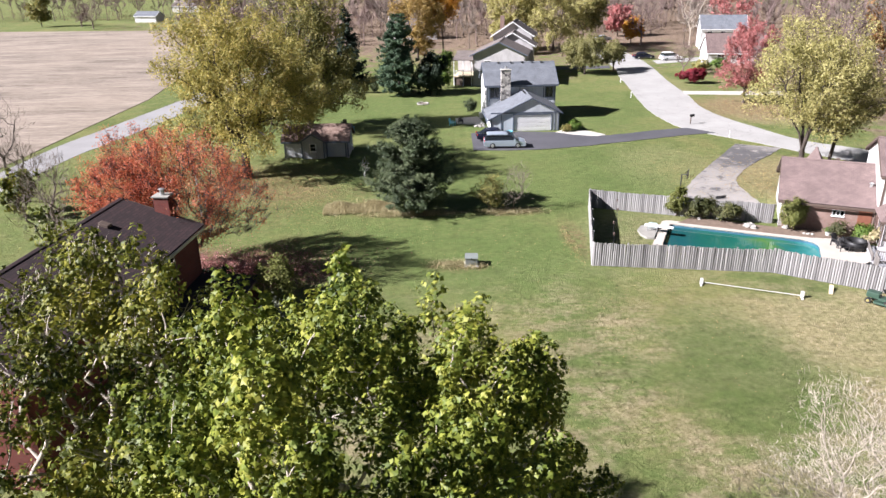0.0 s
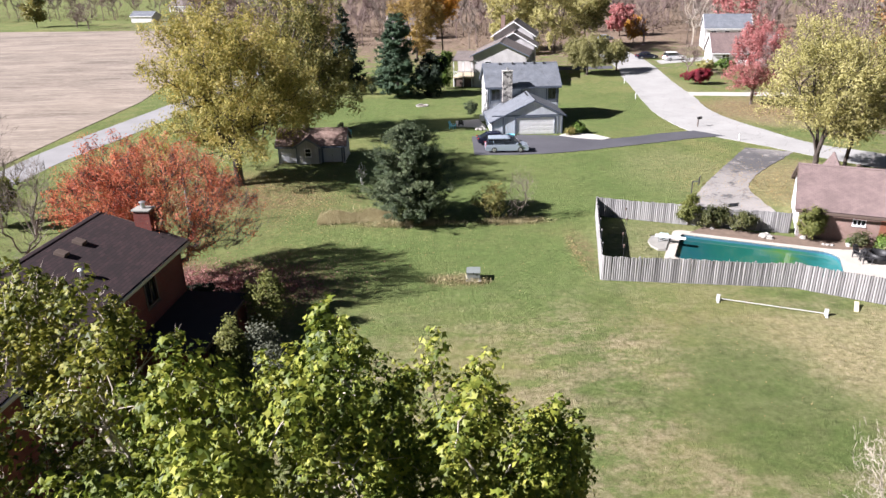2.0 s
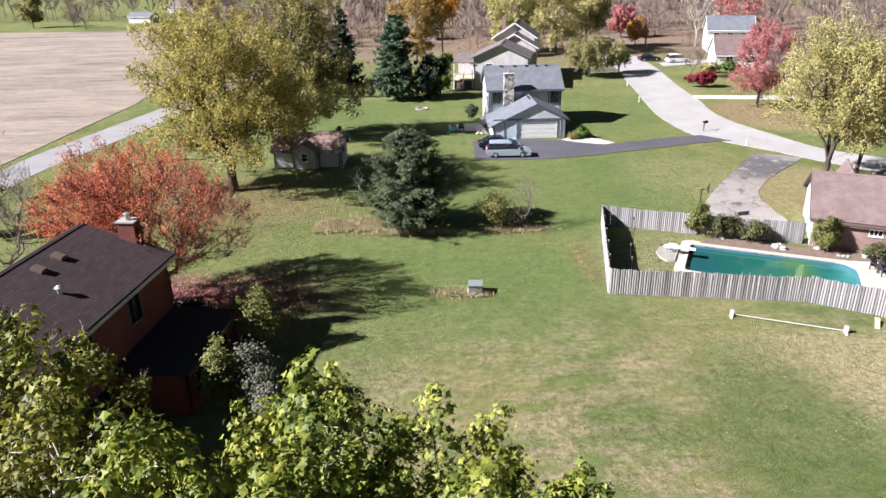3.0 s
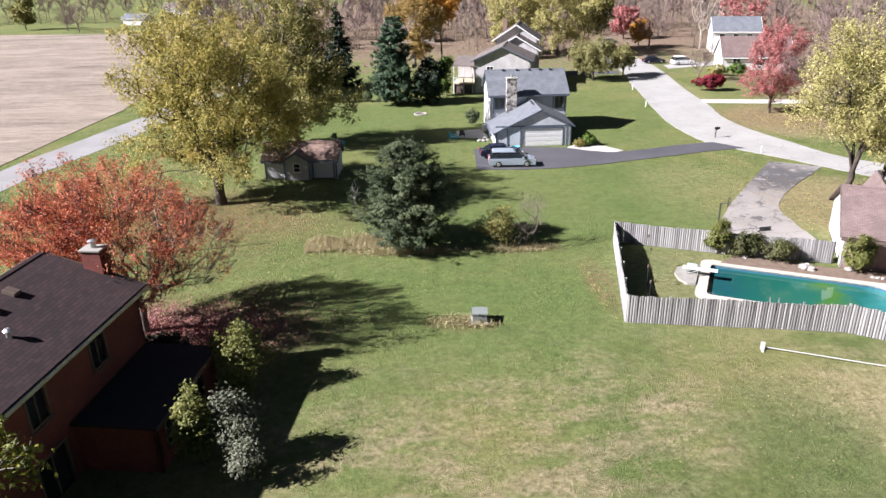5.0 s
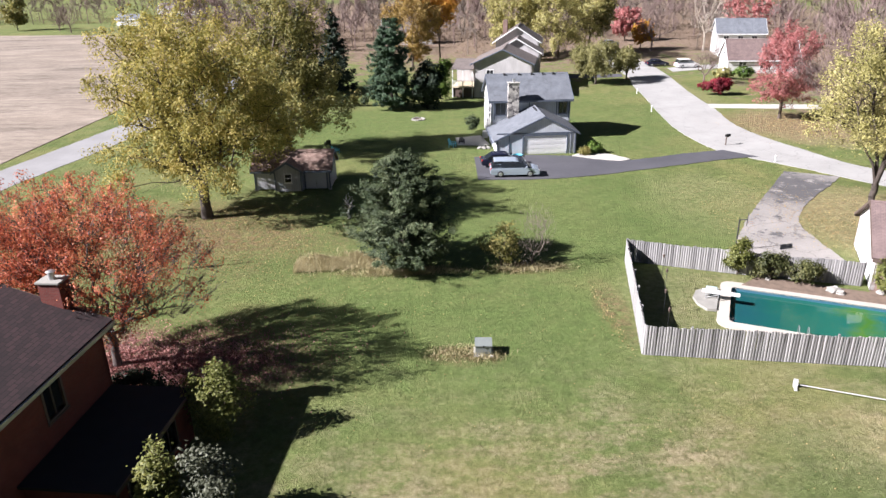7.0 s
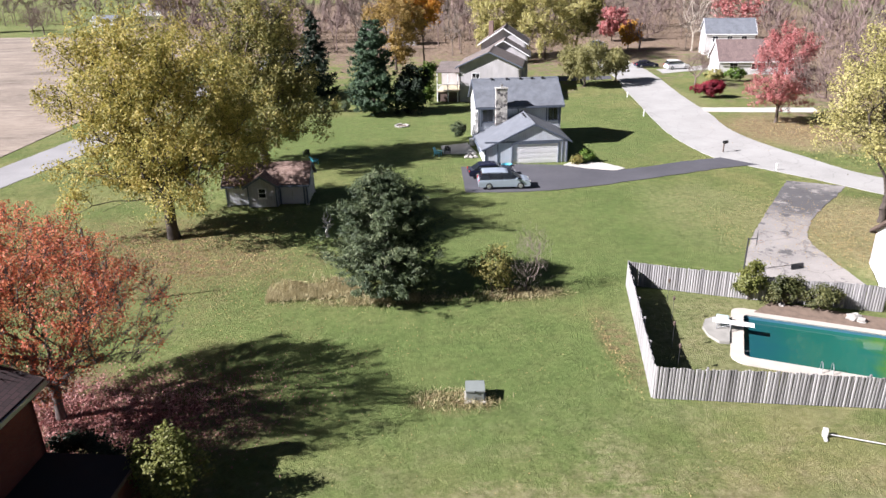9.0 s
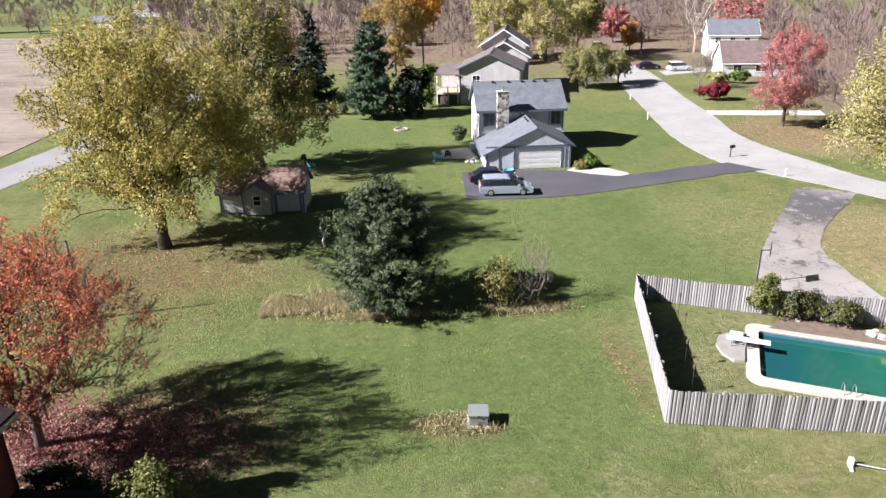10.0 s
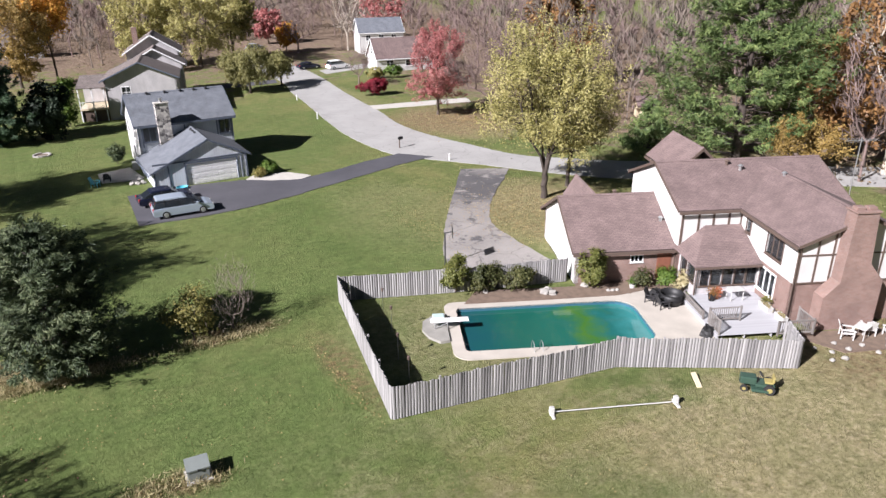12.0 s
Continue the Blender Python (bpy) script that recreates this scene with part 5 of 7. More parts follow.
def house_far():
    h = thing("house", pose(15.2, 128.6, 0, 0, 0, -12), "grey-sided house with staggered weathered tan gables and white porch", "house")
    blocks = [(-4.7, 4.6, 0, 9, 5.5, 7.6, SIDING_TAN), (-2.4, 5.4, 9, 14, 6.2, 8.4, SIDING_TAN), (-2.7, 4.9, 14.4, 22, 7.5, 9.9, SIDING_TAN)]
    for x0, x1, y0, y1, ev, rg, mt in blocks:
        w = x1 - x0
        hs = [(w * 0.22, w * 0.22 + 1.1, 3.0, 4.4)] if y0 == 0 else []
        panel("wall", h, (x0, y0), (x1, y0), [(0, 0), (w, 0), (w, ev), (w / 2, rg), (0, ev)], hs, 0.2, mt)
        for q in hs:
            window(h, (x0, y0), (x1, y0), q, WHITE_PAINT)
        panel("wall", h, (x1, y0), (x1, y1), [(0, 0), (y1 - y0, 0), (y1 - y0, ev), (0, ev)], [], 0.2, mt)
        panel("wall", h, (x1, y1), (x0, y1), [(0, 0), (w, 0), (w, ev), (w / 2, rg), (0, ev)], [], 0.2, mt)
        panel("wall", h, (x0, y1), (x0, y0), [(0, 0), (y1 - y0, 0), (y1 - y0, ev), (0, ev)], [], 0.2, mt)
        gable_roof(h, x0, x1, y0, y1 + 0.4, ev, rg, TAN_ROOF, WHITE_PAINT if y0 else TRIM_BLUE, "y", 0.5, 0.5, 0.15)
    bm = bmesh.new()
    box(bm, -1.7, -0.9, 17.6, 18.4, 7.5, 10.9, 0.02)
    part("chimney", bm, BRICK_TAN, h)
    # raised porch
    bm = bmesh.new()
    slab(bm, [(-8.4, -0.3, 4.6), (-4.75, -0.3, 4.6), (-4.75, 5.5, 5.6), (-8.4, 5.5, 5.6)], 0.12)
    part("porch_roof", bm, TAN_ROOF, h)
    bm = bmesh.new()
    box(bm, -8.3, -4.8, -0.2, 5.4, 1.55, 1.75)
    part("porch_floor", bm, RAW_WOOD, h)
    panel("wall", h, (-8.35, 5.5), (-4.72, 5.5), [(0, 0), (3.63, 0), (3.63, 5.5), (0, 5.5)], [], 0.15, SIDING_TAN)
    # dark panel added to stand in for the shade under the porch floor
    panel("wall", h, (-8.3, -0.02), (-4.75, -0.02), [(0, 0), (3.55, 0), (3.55, 1.54), (0, 1.54)], [], 0.1, BROWN_TRIM, "added dark panel in place of the shade below the porch")
    for x in (-8.2, -6.5, -4.95):
        bm = bmesh.new()
        box(bm, x - 0.07, x + 0.07, -0.17, -0.03, 0, 4.5)
        part("porch_post", bm, WHITE_PAINT, h)
    for i in range(22):
        bm = bmesh.new()
        x = -8.1 + i * 0.148
        box(bm, x - 0.02, x + 0.02, -0.13, -0.09, 1.76, 2.62)
        part("baluster", bm, WHITE_PAINT, h)
    bm = bmesh.new()
    box(bm, -8.2, -4.9, -0.15, -0.06, 2.625, 2.7)
    part("handrail", bm, WHITE_PAINT, h)
    return h


def house_simple(name, m, label, w, d, ev, rg, wall, roof, trim, front=(), ends=(), axis="x"):
    h = thing(name, m, label, "house" if name == "house" else "shed")
    panel("wall", h, (0, 0), (w, 0), [(0, 0), (w, 0), (w, ev), (0, ev)], list(front), 0.2, wall)
    for q in front:
        window(h, (0, 0), (w, 0), q, WHITE_PAINT)
    gab = [(0, 0), (d, 0), (d, ev), (d / 2, rg), (0, ev)]
    panel("wall", h, (w, 0), (w, d), gab, [], 0.2, wall)
    panel("wall", h, (w, d), (0, d), [(0, 0), (w, 0), (w, ev), (0, ev)], [], 0.2, wall)
    panel("wall", h, (0, d), (0, 0), gab, list(ends), 0.2, wall)
    for q in ends:
        window(h, (0, d), (0, 0), q, WHITE_PAINT)
    gable_roof(h, 0, w, 0, d, ev, rg, roof, trim)
    return h


def garden_shed():
    h = thing("shed", pose(-14.65, 80.7, 0, 0, 0, -2.0), "weathered grey board garden shed with leaf-strewn roof and small front gable", "shed")
    w, d, ev, rg = 7.4, 3.9, 2.15, 3.45
    fr = [(5.0, 7.0, 0.15, 1.95)]
    panel("wall", h, (0, 0), (w, 0), [(0, 0.12), (w, 0.12), (w, ev), (0, ev)], fr, 0.12, SIDING_SHED)
    bm = bmesh.new()
    box(bm, 5.01, 5.99, 0.02, 0.07, 0.16, 1.94, 0.01), box(bm, 6.01, 6.99, 0.02, 0.07, 0.16, 1.94, 0.01)
    part("door", bm, plain("shed_door_paint", (0.50, 0.52, 0.55), 0.6), h, "pale blue-grey double door")
    gab = [(0, 0.12), (d, 0.12), (d, ev), (d / 2, rg), (0, ev)]
    panel("wall", h, (w, 0), (w, d), gab, [], 0.12, SIDING_SHED)
    panel("wall", h, (0, d), (0, 0), gab, [], 0.12, SIDING_SHED)
    panel("wall", h, (w, d), (0, d), [(0, 0.12), (w, 0.12), (w, ev), (0, ev)], [], 0.12, SIDING_SHED)
    gable_roof(h, 0, w, 0, d, ev, rg, SHED_ROOF, TRIM_BLUE, "x", 0.3, 0.25)
    b0, b1, by, gz = 2.15, 4.75, -0.75, 2.95
    win = (1.0, 1.6, 1.0, 1.8)
    panel("wall", h, (b0, by), (b1, by), [(0, 0.12), (2.6, 0.12), (2.6, ev), (1.3, gz), (0, ev)], [win], 0.12, SIDING_SHED, "projecting gabled bay")
    window(h, (b0, by), (b1, by), win, WHITE_PAINT, (1, 2), casing=0.06)
    panel("wall", h, (b1, by), (b1, 0), [(0, 0.12), (0.75, 0.12), (0.75, ev), (0, ev)], [], 0.12, SIDING_SHED)
    panel("wall", h, (b0, 0), (b0, by), [(0, 0.12), (0.75, 0.12), (0.75, ev), (0, ev)], [], 0.12, SIDING_SHED)
    gable_roof(h, b0, b1, by, 1.2, ev, gz, SHED_ROOF, TRIM_BLUE, "y", 0.25, 0.25)
    for a in (0, 2.48):
        plank(h, "trim_board", (b0, by), (b1, by), a, a + 0.12, 0.12, ev - 0.1, 0.003, TRIM_BLUE)
    for a in (4.86, 7.02, 7.28, 0.0):
        plank(h, "trim_board", (0, 0), (w, 0), a, a + 0.12, 0.12, ev - 0.1, 0.003, TRIM_BLUE)
    for x in (0.1, 2.3, 4.6, 7.3):
        for y in (0.1, 3.8):
            bm = bmesh.new()
            box(bm, x - 0.15, x + 0.15, y - 0.15, y + 0.15, -0.02, 0.12)
            part("foundation_block", bm, CONCRETE, h)


house_grey()
house_timbered()
house_brick()
house_far()
house_simple("house", pose(61.3, 149.9, 0, 0, 0, -8), "white single-storey house with brown roof by the street bend", 13, 6.6, 2.7, 6.0, SIDING_WHITE, BROWN_ROOF, WHITE_PAINT, [(2.0, 3.4, 0.9, 2.1), (6, 8, 0.9, 2.1)], [(2.6, 3.8, 3.2, 4.3)])
house_simple("house", pose(70.5, 178.5, 0, 0, 0, -14), "white two-storey house with grey roof among bare trees", 10.5, 8, 4.9, 7.7, SIDING_WHITE, GREY_ROOF, WHITE_PAINT, [(1.5, 2.6, 3, 4.2), (4.6, 5.7, 3, 4.2), (7.6, 8.7, 3, 4.2)], [(3, 4.2, 3, 4.2)])
house_simple("barn", pose(-119, 311.5, 0, 0, 0, -14), "small white outbuilding at the edge of a far lawn", 10, 6, 2.6, 4.2, SIDING_WHITE, GREY_ROOF, WHITE_PAINT)
house_simple("house", pose(-126, 380, 0, 0, 0, -14), "long low pale house on the far side of the field", 22, 9, 3.0, 5.6, SIDING_WHITE, TAN_ROOF, WHITE_PAINT)
house_simple("house", pose(-8, 215, 0, 0, 0, 0), "pale house half hidden behind dark conifers", 14, 8, 3.2, 6.5, SIDING_WHITE, TAN_ROOF, WHITE_PAINT, [(2.0, 3.4, 0.9, 2.1), (6, 8, 0.9, 2.1)])
house_simple("playhouse", pose(72.5, 91, 0, 0, 0, -30), "small tan wooden playhouse under the trees", 2.4, 2.2, 1.9, 2.7, RAW_WOOD, BROWN_ROOF, BROWN_TRIM, [(0.8, 1.6, 0.12, 1.5)])
garden_shed()

# ---- trees ----
def rng_lobes(seed, *a, **k):
    return lobes_for(np.random.default_rng(seed), *a, **k)


broadleaf("maple_tree", -0.8, 15.3, "tall green maple with sunlit yellow-green leaves near the brick house", 11,
          spires(1, 6.5, 5.4, 2.4, 14.9, 66, 0.125), 4.0, 980, 82, 0.155, BARK_PALE, L_GREEN, sigma=0.30, reach=0.55, r_tip=0.012, droop=0.5, up=0.9, lobed=True)
broadleaf("maple_tree", -9.3, 17.4, "tall maple with fading olive-green leaves and pale bare twigs", 12,
          spires(2, 6.2, 7.2, 2.6, 15.4, 52, 0.085) + [(1.5, -7.0, 9.0, 2.2, 2.2, 3.0), (-2.0, -7.5, 9.5, 2.2, 2.2, 3.0), (4.0, -5.0, 10.0, 2.0, 2.0, 2.5), (-1.5, -5.5, 11.2, 2.0, 2.0, 2.4), (2.5, -6.5, 10.6, 1.8, 1.8, 2.4), (-4.5, -6.0, 9.5, 2.0, 2.0, 2.6)], 4.0, 900, 56, 0.155, BARK_PALE, L_GREEN2, sigma=0.34, reach=0.5, r_tip=0.013, twigs=3200, droop=0.5, up=0.7, lobed=True)
broadleaf("maple_tree", -17.2, 73.1, "large golden-yellow maple with a thick dark trunk beside the shed", 13,
          rng_lobes(3, 7.9, 7.9, 2.6, 18.0, 20, cx=1.1, cy=0.6, extra=[(4.6, 1.5, 7.4, 3.0, 3.0, 2.4), (-5.4, 1.0, 5.0, 3.2, 3.0, 2.4), (-3.6, 0.5, 12.2, 3.8, 3.8, 3.4), (-2.4, 1.0, 14.8, 3.6, 3.4, 2.8), (-3.0, 6.6, 6.4, 3.4, 3.2, 3.0), (0.5, 7.4, 7.6, 3.0, 2.8, 3.2), (-2.6, 6.0, 10.0, 3.2, 3.0, 3.0)]), 4.2, 1300, 74, 0.2, BARK_DARK, L_YELLOW, sigma=0.66, reach=0.95, r_tip=0.016, clumps=260, spread=0.75, droop=0.4,
          thin=lambda e: np.clip((e[:, 2] - 2.0) / 2.5 + 0.12 * np.hypot(e[:, 0], e[:, 1]) - 0.35, 0.05, 1.0))
broadleaf("maple_tree", -13.6, 95.3, "olive-green maple with a forked pale trunk behind the shed", 14,
          rng_lobes(4, 6.4, 6.2, 1.8, 12.0, 14, extra=[(4.6, -1.0, 6.0, 3.0, 3.0, 3.2), (2.0, -4.0, 6.6, 3.0, 3.0, 3.0), (0.6, 0.6, 12.4, 4.2, 4.0, 3.6), (-1.2, 1.2, 14.6, 3.0, 3.0, 3.0), (1.6, 0.8, 15.8, 2.8, 2.8, 2.8), (0.2, 1.5, 10.5, 4.6, 4.4, 3.5)]), 5.0, 720, 64, 0.25, BARK, L_OLIVE, sigma=0.62, reach=0.9, r_tip=0.020, lean=(-0.8, 0), clumps=140, spread=0.75)
broadleaf("maple_tree", -15.4, 48.7, "thinning red maple with bare grey branches over fallen red leaves", 15,
          rng_lobes(5, 6.7, 5.8, 1.6, 11.4, 24), 2.0, 1000, 74, 0.115, BARK_MAPLE, L_RED, sigma=0.5, reach=0.75, r_tip=0.009, twigs=15000, up=0.7,
          thin=lambda e: np.clip((e[:, 2] - 2.8) / 4.2 - 0.045 * e[:, 0], 0.17, 1.0))
broadleaf("maple_tree", 40.3, 70.6, "pale yellow-green maple with several rising trunks beside the driveway", 16,
          rng_lobes(6, 6.8, 6.6, 3.4, 15.4, 26), 2.2, 900, 56, 0.17, BARK_DARK, L_PALE, stems=[(-2.6, 0.5, 8.5), (2.4, 1.0, 8.8), (0.3, -2.2, 9.2), (-0.5, 2.0, 10.0), (1.2, -0.3, 10.5)], sigma=0.5, reach=0.9, r_tip=0.012, twigs=2500, up=0.9, sag=0.03, clumps=240, spread=0.55,
          thin=lambda e: np.clip((e[:, 2] - 2.0) / 5, 0.35, 1.0))
broadleaf("maple_tree", 44.3, 72.1, "slender pale yellow maple next to a larger one", 17,
          rng_lobes(7, 4.4, 4.4, 3.0, 11.6, 14), 2.0, 320, 62, 0.165, BARK_DARK, L_PALE, sigma=0.46, reach=0.8, r_tip=0.013, twigs=1200, up=0.8, sag=0.03)
broadleaf("maple_tree", 50.8, 108.0, "rounded crimson maple on a leaf-strewn lawn by the street", 18,
          rng_lobes(8, 5.3, 5.0, 1.6, 12.0, 14), 2.0, 340, 84, 0.18, BARK, L_PINK, sigma=0.45, r_tip=0.014, twigs=1500)
broadleaf("willow_tree", 33.4, 140.8, "small olive weeping tree on the far lawn", 19, rng_lobes(9, 4.8, 4.6, 2.0, 7.6, 9), 2.4, 260, 70, 0.25, BARK_DARK, L_WILLOW, sigma=0.5, droop=3.0, up=-1.3, reach=1.3)
broadleaf("willow_tree", 40.3, 145.3, "smaller olive weeping tree beside another", 20, rng_lobes(10, 2.8, 3.0, 1.8, 5.8, 7), 2.0, 140, 40, 0.34, BARK_DARK, L_WILLOW, sigma=0.5, droop=3.0, up=-1.3, reach=1.3)
broadleaf("poplar_tree", 33.8, 178.0, "large pale yellow-green tree behind the far lawn", 21, rng_lobes(11, 9.5, 8.5, 1.0, 19.5, 16), 4, 340, 80, 0.36, BARK, L_PALE, sigma=0.85, r_tip=0.02, up=-0.5, reach=1.7, droop=1.5)
broadleaf("poplar_tree", 24.5, 184.0, "broad pale yellow tree beside another at the wood's edge", 32, rng_lobes(22, 8.0, 7.5, 1.0, 18.0, 14), 4, 280, 80, 0.36, BARK, L_PALE, sigma=0.85, r_tip=0.02, up=-0.5, reach=1.7, droop=1.5)
broadleaf("poplar_tree", 43.5, 189.0, "olive-green tree at the wood's edge", 33, rng_lobes(23, 5.5, 5.5, 2.5, 18.0, 10), 4, 220, 32, 0.6, BARK, L_OLIVE, sigma=0.8, r_tip=0.02)
broadleaf("maple_tree", 59.4, 213.8, "small bright red maple at the wood's edge", 22, rng_lobes(12, 5.0, 5, 1.6, 9.6, 8), 2, 160, 30, 0.6, BARK, L_PINK, sigma=0.6)
broadleaf("maple_tree", 57.4, 193.0, "low orange-yellow tree at the wood's edge", 23, rng_lobes(13, 3.2, 3.2, 1.4, 6.6, 7), 1.6, 120, 26, 0.5, BARK, L_ORANGE, sigma=0.5)
broadleaf("oak_tree", 0.5, 168.0, "rust-brown oak behind the far house", 24, rng_lobes(14, 6.0, 6.5, 2.0, 16.0, 12), 4, 340, 70, 0.32, BARK, L_BRONZE, sigma=0.7, r_tip=0.018)
broadleaf("maple_tree", 6.5, 172.0, "bright orange-yellow maple behind the far house", 25, rng_lobes(15, 4.0, 5, 6.0, 19.0, 10), 4, 260, 70, 0.33, BARK, L_ORANGE, sigma=0.7)
broadleaf("maple_tree", 66.5, 62.5, "low orange-yellow tree behind the timbered house", 26, rng_lobes(16, 4.2, 4, 1.2, 5.8, 9), 1.4, 240, 46, 0.2, BARK, L_BRONZE, sigma=0.45)
broadleaf("oak_tree", 74.0, 61.0, "tall rusty orange oak behind the timbered house", 27, rng_lobes(17, 7.5, 7, 2, 17.5, 14), 4, 320, 40, 0.42, BARK, L_RUST, sigma=0.6, r_tip=0.018)
broadleaf("oak_tree", 80.0, 118.0, "rust-orange oak in the wood's edge", 28, rng_lobes(18, 6, 6, 3, 18, 12), 4, 220, 30, 0.6, BARK, L_RUST, sigma=0.8, r_tip=0.018)
broadleaf("maple_tree", 86.0, 196.0, "pinkish-red maple among bare trees", 29, rng_lobes(19, 7, 7, 3, 16, 10), 4, 220, 11, 0.6, BARK, L_PINK, sigma=0.8, r_tip=0.018, twigs=700)
broadleaf("maple_tree", -92.0, 330.0, "yellow tree beside the far white outbuilding", 30, rng_lobes(20, 8, 8, 3, 17, 10), 4, 180, 26, 0.9, BARK, L_YELLOW, sigma=1.0, r_tip=0.02)
broadleaf("maple_tree", -150.0, 296.0, "yellowish tree at the corner of the field", 31, rng_lobes(21, 5, 5, 2, 14, 8), 3, 120, 26, 0.8, BARK, L_OLIVE, sigma=0.9, r_tip=0.02)

conifer("cedar_tree", 0.2, 61.7, "broad grey-green cedar standing alone on the lawn", 40, 8.3, 3.5, BARK_DARK, L_CEDAR, 17, 16, 96, (0.34, 0.06), 0.34, 0.5, 0.03, jag=0.4, hollow=0.3, plumes=5)
conifer("spruce_tree", -2.5, 121.5, "tall blue-green spruce at the back of the lawn", 41, 13.0, 3.7, BARK_DARK, L_SPRUCE, 14, 17, 70, (0.55, 0.12), 0.22, 0.45, jag=0.38, plumes=5)
conifer("spruce_tree", -13.0, 140.0, "tall dark spruce behind the olive maple", 42, 13.5, 4.0, BARK_DARK, L_DARK, 16, 9, 26, (0.8, 0.22), 0.05, 0.8)
conifer("spruce_tree", -17.5, 134.0, "dark spruce in a group behind the lawn", 43, 15.0, 4.2, BARK_DARK, L_DARK, 16, 9, 26, (0.8, 0.22), 0.05, 0.8)
conifer("pine_tree", 66.5, 70.5, "very tall green white pine towering behind the timbered house", 45, 25.0, 9.6, BARK_DARK, L_PINE, 13, 16, 200, (0.62, 0.09), 0.32, 0.5, 0.05, jag=0.45, hollow=0.15, plumes=6)
conifer("pine_tree", 60.5, 77.5, "young bright green pine beside a much taller one", 46, 5.8, 3.6, BARK_DARK, L_PINE, 10, 9, 40, (0.5, 0.11), 0.12, 0.7)
shrub("arborvitae", 3.0, 121.2, "broad black-green arborvitae clump beside the spruce", 47, 3.0, 2.6, 8.0, L_DARK, 9000, 0.4, 140, count=6, sigma=0.3)
shrub("arborvitae", 5.4, 128.0, "narrow bright green arborvitae by the porch", 48, 1.4, 1.4, 7.2, L_BRIGHT, 5000, 0.32, 90, count=5, sigma=0.25)
for i, (dx, hh) in enumerate(((-13.6, 2.1), (-11.9, 1.7), (-10.2, 2.0), (-8.6, 1.7), (-7.0, 1.8))):
    shrub("hedge_shrub", dx, 124.2 + 0.2 * (i % 2), "clipped dark olive shrub in a hedge row", 60 + i, 0.8, 0.8, hh, L_OLIVE if i % 2 else L_CEDAR, 1200, 0.2, 40, group="hedge row")
shrub("burgundy_hedge", 50.2, 126.8, "low clipped burgundy hedge by the street", 70, 3.4, 1.8, 2.9, L_BURGUNDY, 11000, 0.2, 150)
shrub("garden_shrub", 57.5, 142.5, "yellow-green garden shrub in front of the white house", 71, 2.2, 1.6, 2.4, L_PALE, 2500, 0.3, 60)
shrub("garden_shrub", 60.8, 141.5, "dark green garden shrub in front of the white house", 72, 2.0, 1.5, 2.6, L_BRIGHT, 2500, 0.3, 60)
shrub("forsythia", 7.1, 60.7, "leggy yellow-leaved shrub beside the cedar", 73, 1.7, 1.3, 3.3, L_OLIVE, 2800, 0.16, 120, sigma=0.18, z0=0.5)
shrub("garden_shrub", -8.1, 42.0, "sunlit leafy shrub at the edge of the brick house's shade", 74, 1.6, 1.4, 3.8, L_GOLD, 5200, 0.16, 110, sigma=0.18)
shrub("garden_shrub", -8.5, 36.3, "tall yellow-green shrub in the brick house's shade", 75, 0.95, 0.95, 3.8, L_GOLD, 3000, 0.17, 80, sigma=0.2)
shrub("garden_shrub", -7.0, 36.6, "tall pale grey-green shrub catching the sun", 89, 1.2, 1.1, 3.7, L_GREY, 3200, 0.17, 100, sigma=0.2)
shrub("garden_shrub", -6.2, 35.0, "small bleached shrub in the brick house's shade", 92, 0.7, 0.7, 2.5, L_GREY, 1300, 0.16, 50, sigma=0.16)
shrub("yew_shrub", -12.2, 44.3, "rounded black-green yew at the brick house's corner", 76, 1.7, 1.2, 2.4, L_DARK, 5000, 0.16, 80)
shrub("arborvitae", 23.2, 58.0, "conical bright green arborvitae inside the fence", 77, 1.05, 1.0, 2.7, L_GOLD, 5200, 0.15, 90, sigma=0.12)
shrub("rose_shrub", 24.9, 56.9, "dark leafy shrub beside the pool", 78, 1.6, 1.0, 2.1, L_SHRUB, 3400, 0.15, 70)
shrub("rose_shrub", 26.7, 56.2, "sprawling dark olive shrub beside the pool", 79, 1.6, 0.9, 1.8, L_SHRUB, 3000, 0.15, 60)
shrub("arborvitae", 31.0, 54.05, "egg-shaped golden-green arborvitae by the garage wall", 80, 1.2, 1.15, 3.3, L_GOLD, 7000, 0.13, 120, sigma=0.11)
shrub("garden_shrub", 35.65, 51.7, "low bright shrub against the garage wall", 81, 1.0, 0.7, 1.1, L_BRIGHT, 2000, 0.14, 50)
shrub("garden_shrub", 34.1, 52.3, "straggly dark olive shrub against the garage wall", 82, 0.8, 0.6, 1.3, L_SHRUB, 1000, 0.14, 40)
shrub("ornamental_grass", 36.6, 50.6, "straw-coloured ornamental grass by the sunroom", 83, 1.1, 0.8, 1.3, L_STRAW, 2600, 0.24, 60)
shrub("garden_shrub", 21.4, 91.7, "rounded golden-green shrub beside the garage", 84, 0.95, 0.8, 1.45, L_BRIGHT, 2200, 0.2, 50)
shrub("garden_shrub", 20.0, 91.1, "low dark shrub beside the garage", 85, 0.7, 0.6, 0.9, L_OLIVE, 1200, 0.18, 40)
shrub("garden_shrub", 8.4, 104.5, "dark shrub against the white gable wall", 86, 1.0, 1.0, 2.3, L_CEDAR, 1800, 0.22, 50)
shrub("roadside_bush", -34.5, 62.0, "dark green roadside bush under bare trees", 87, 2.5, 2.5, 5.0, L_GREEN2, 3500, 0.3, 80)


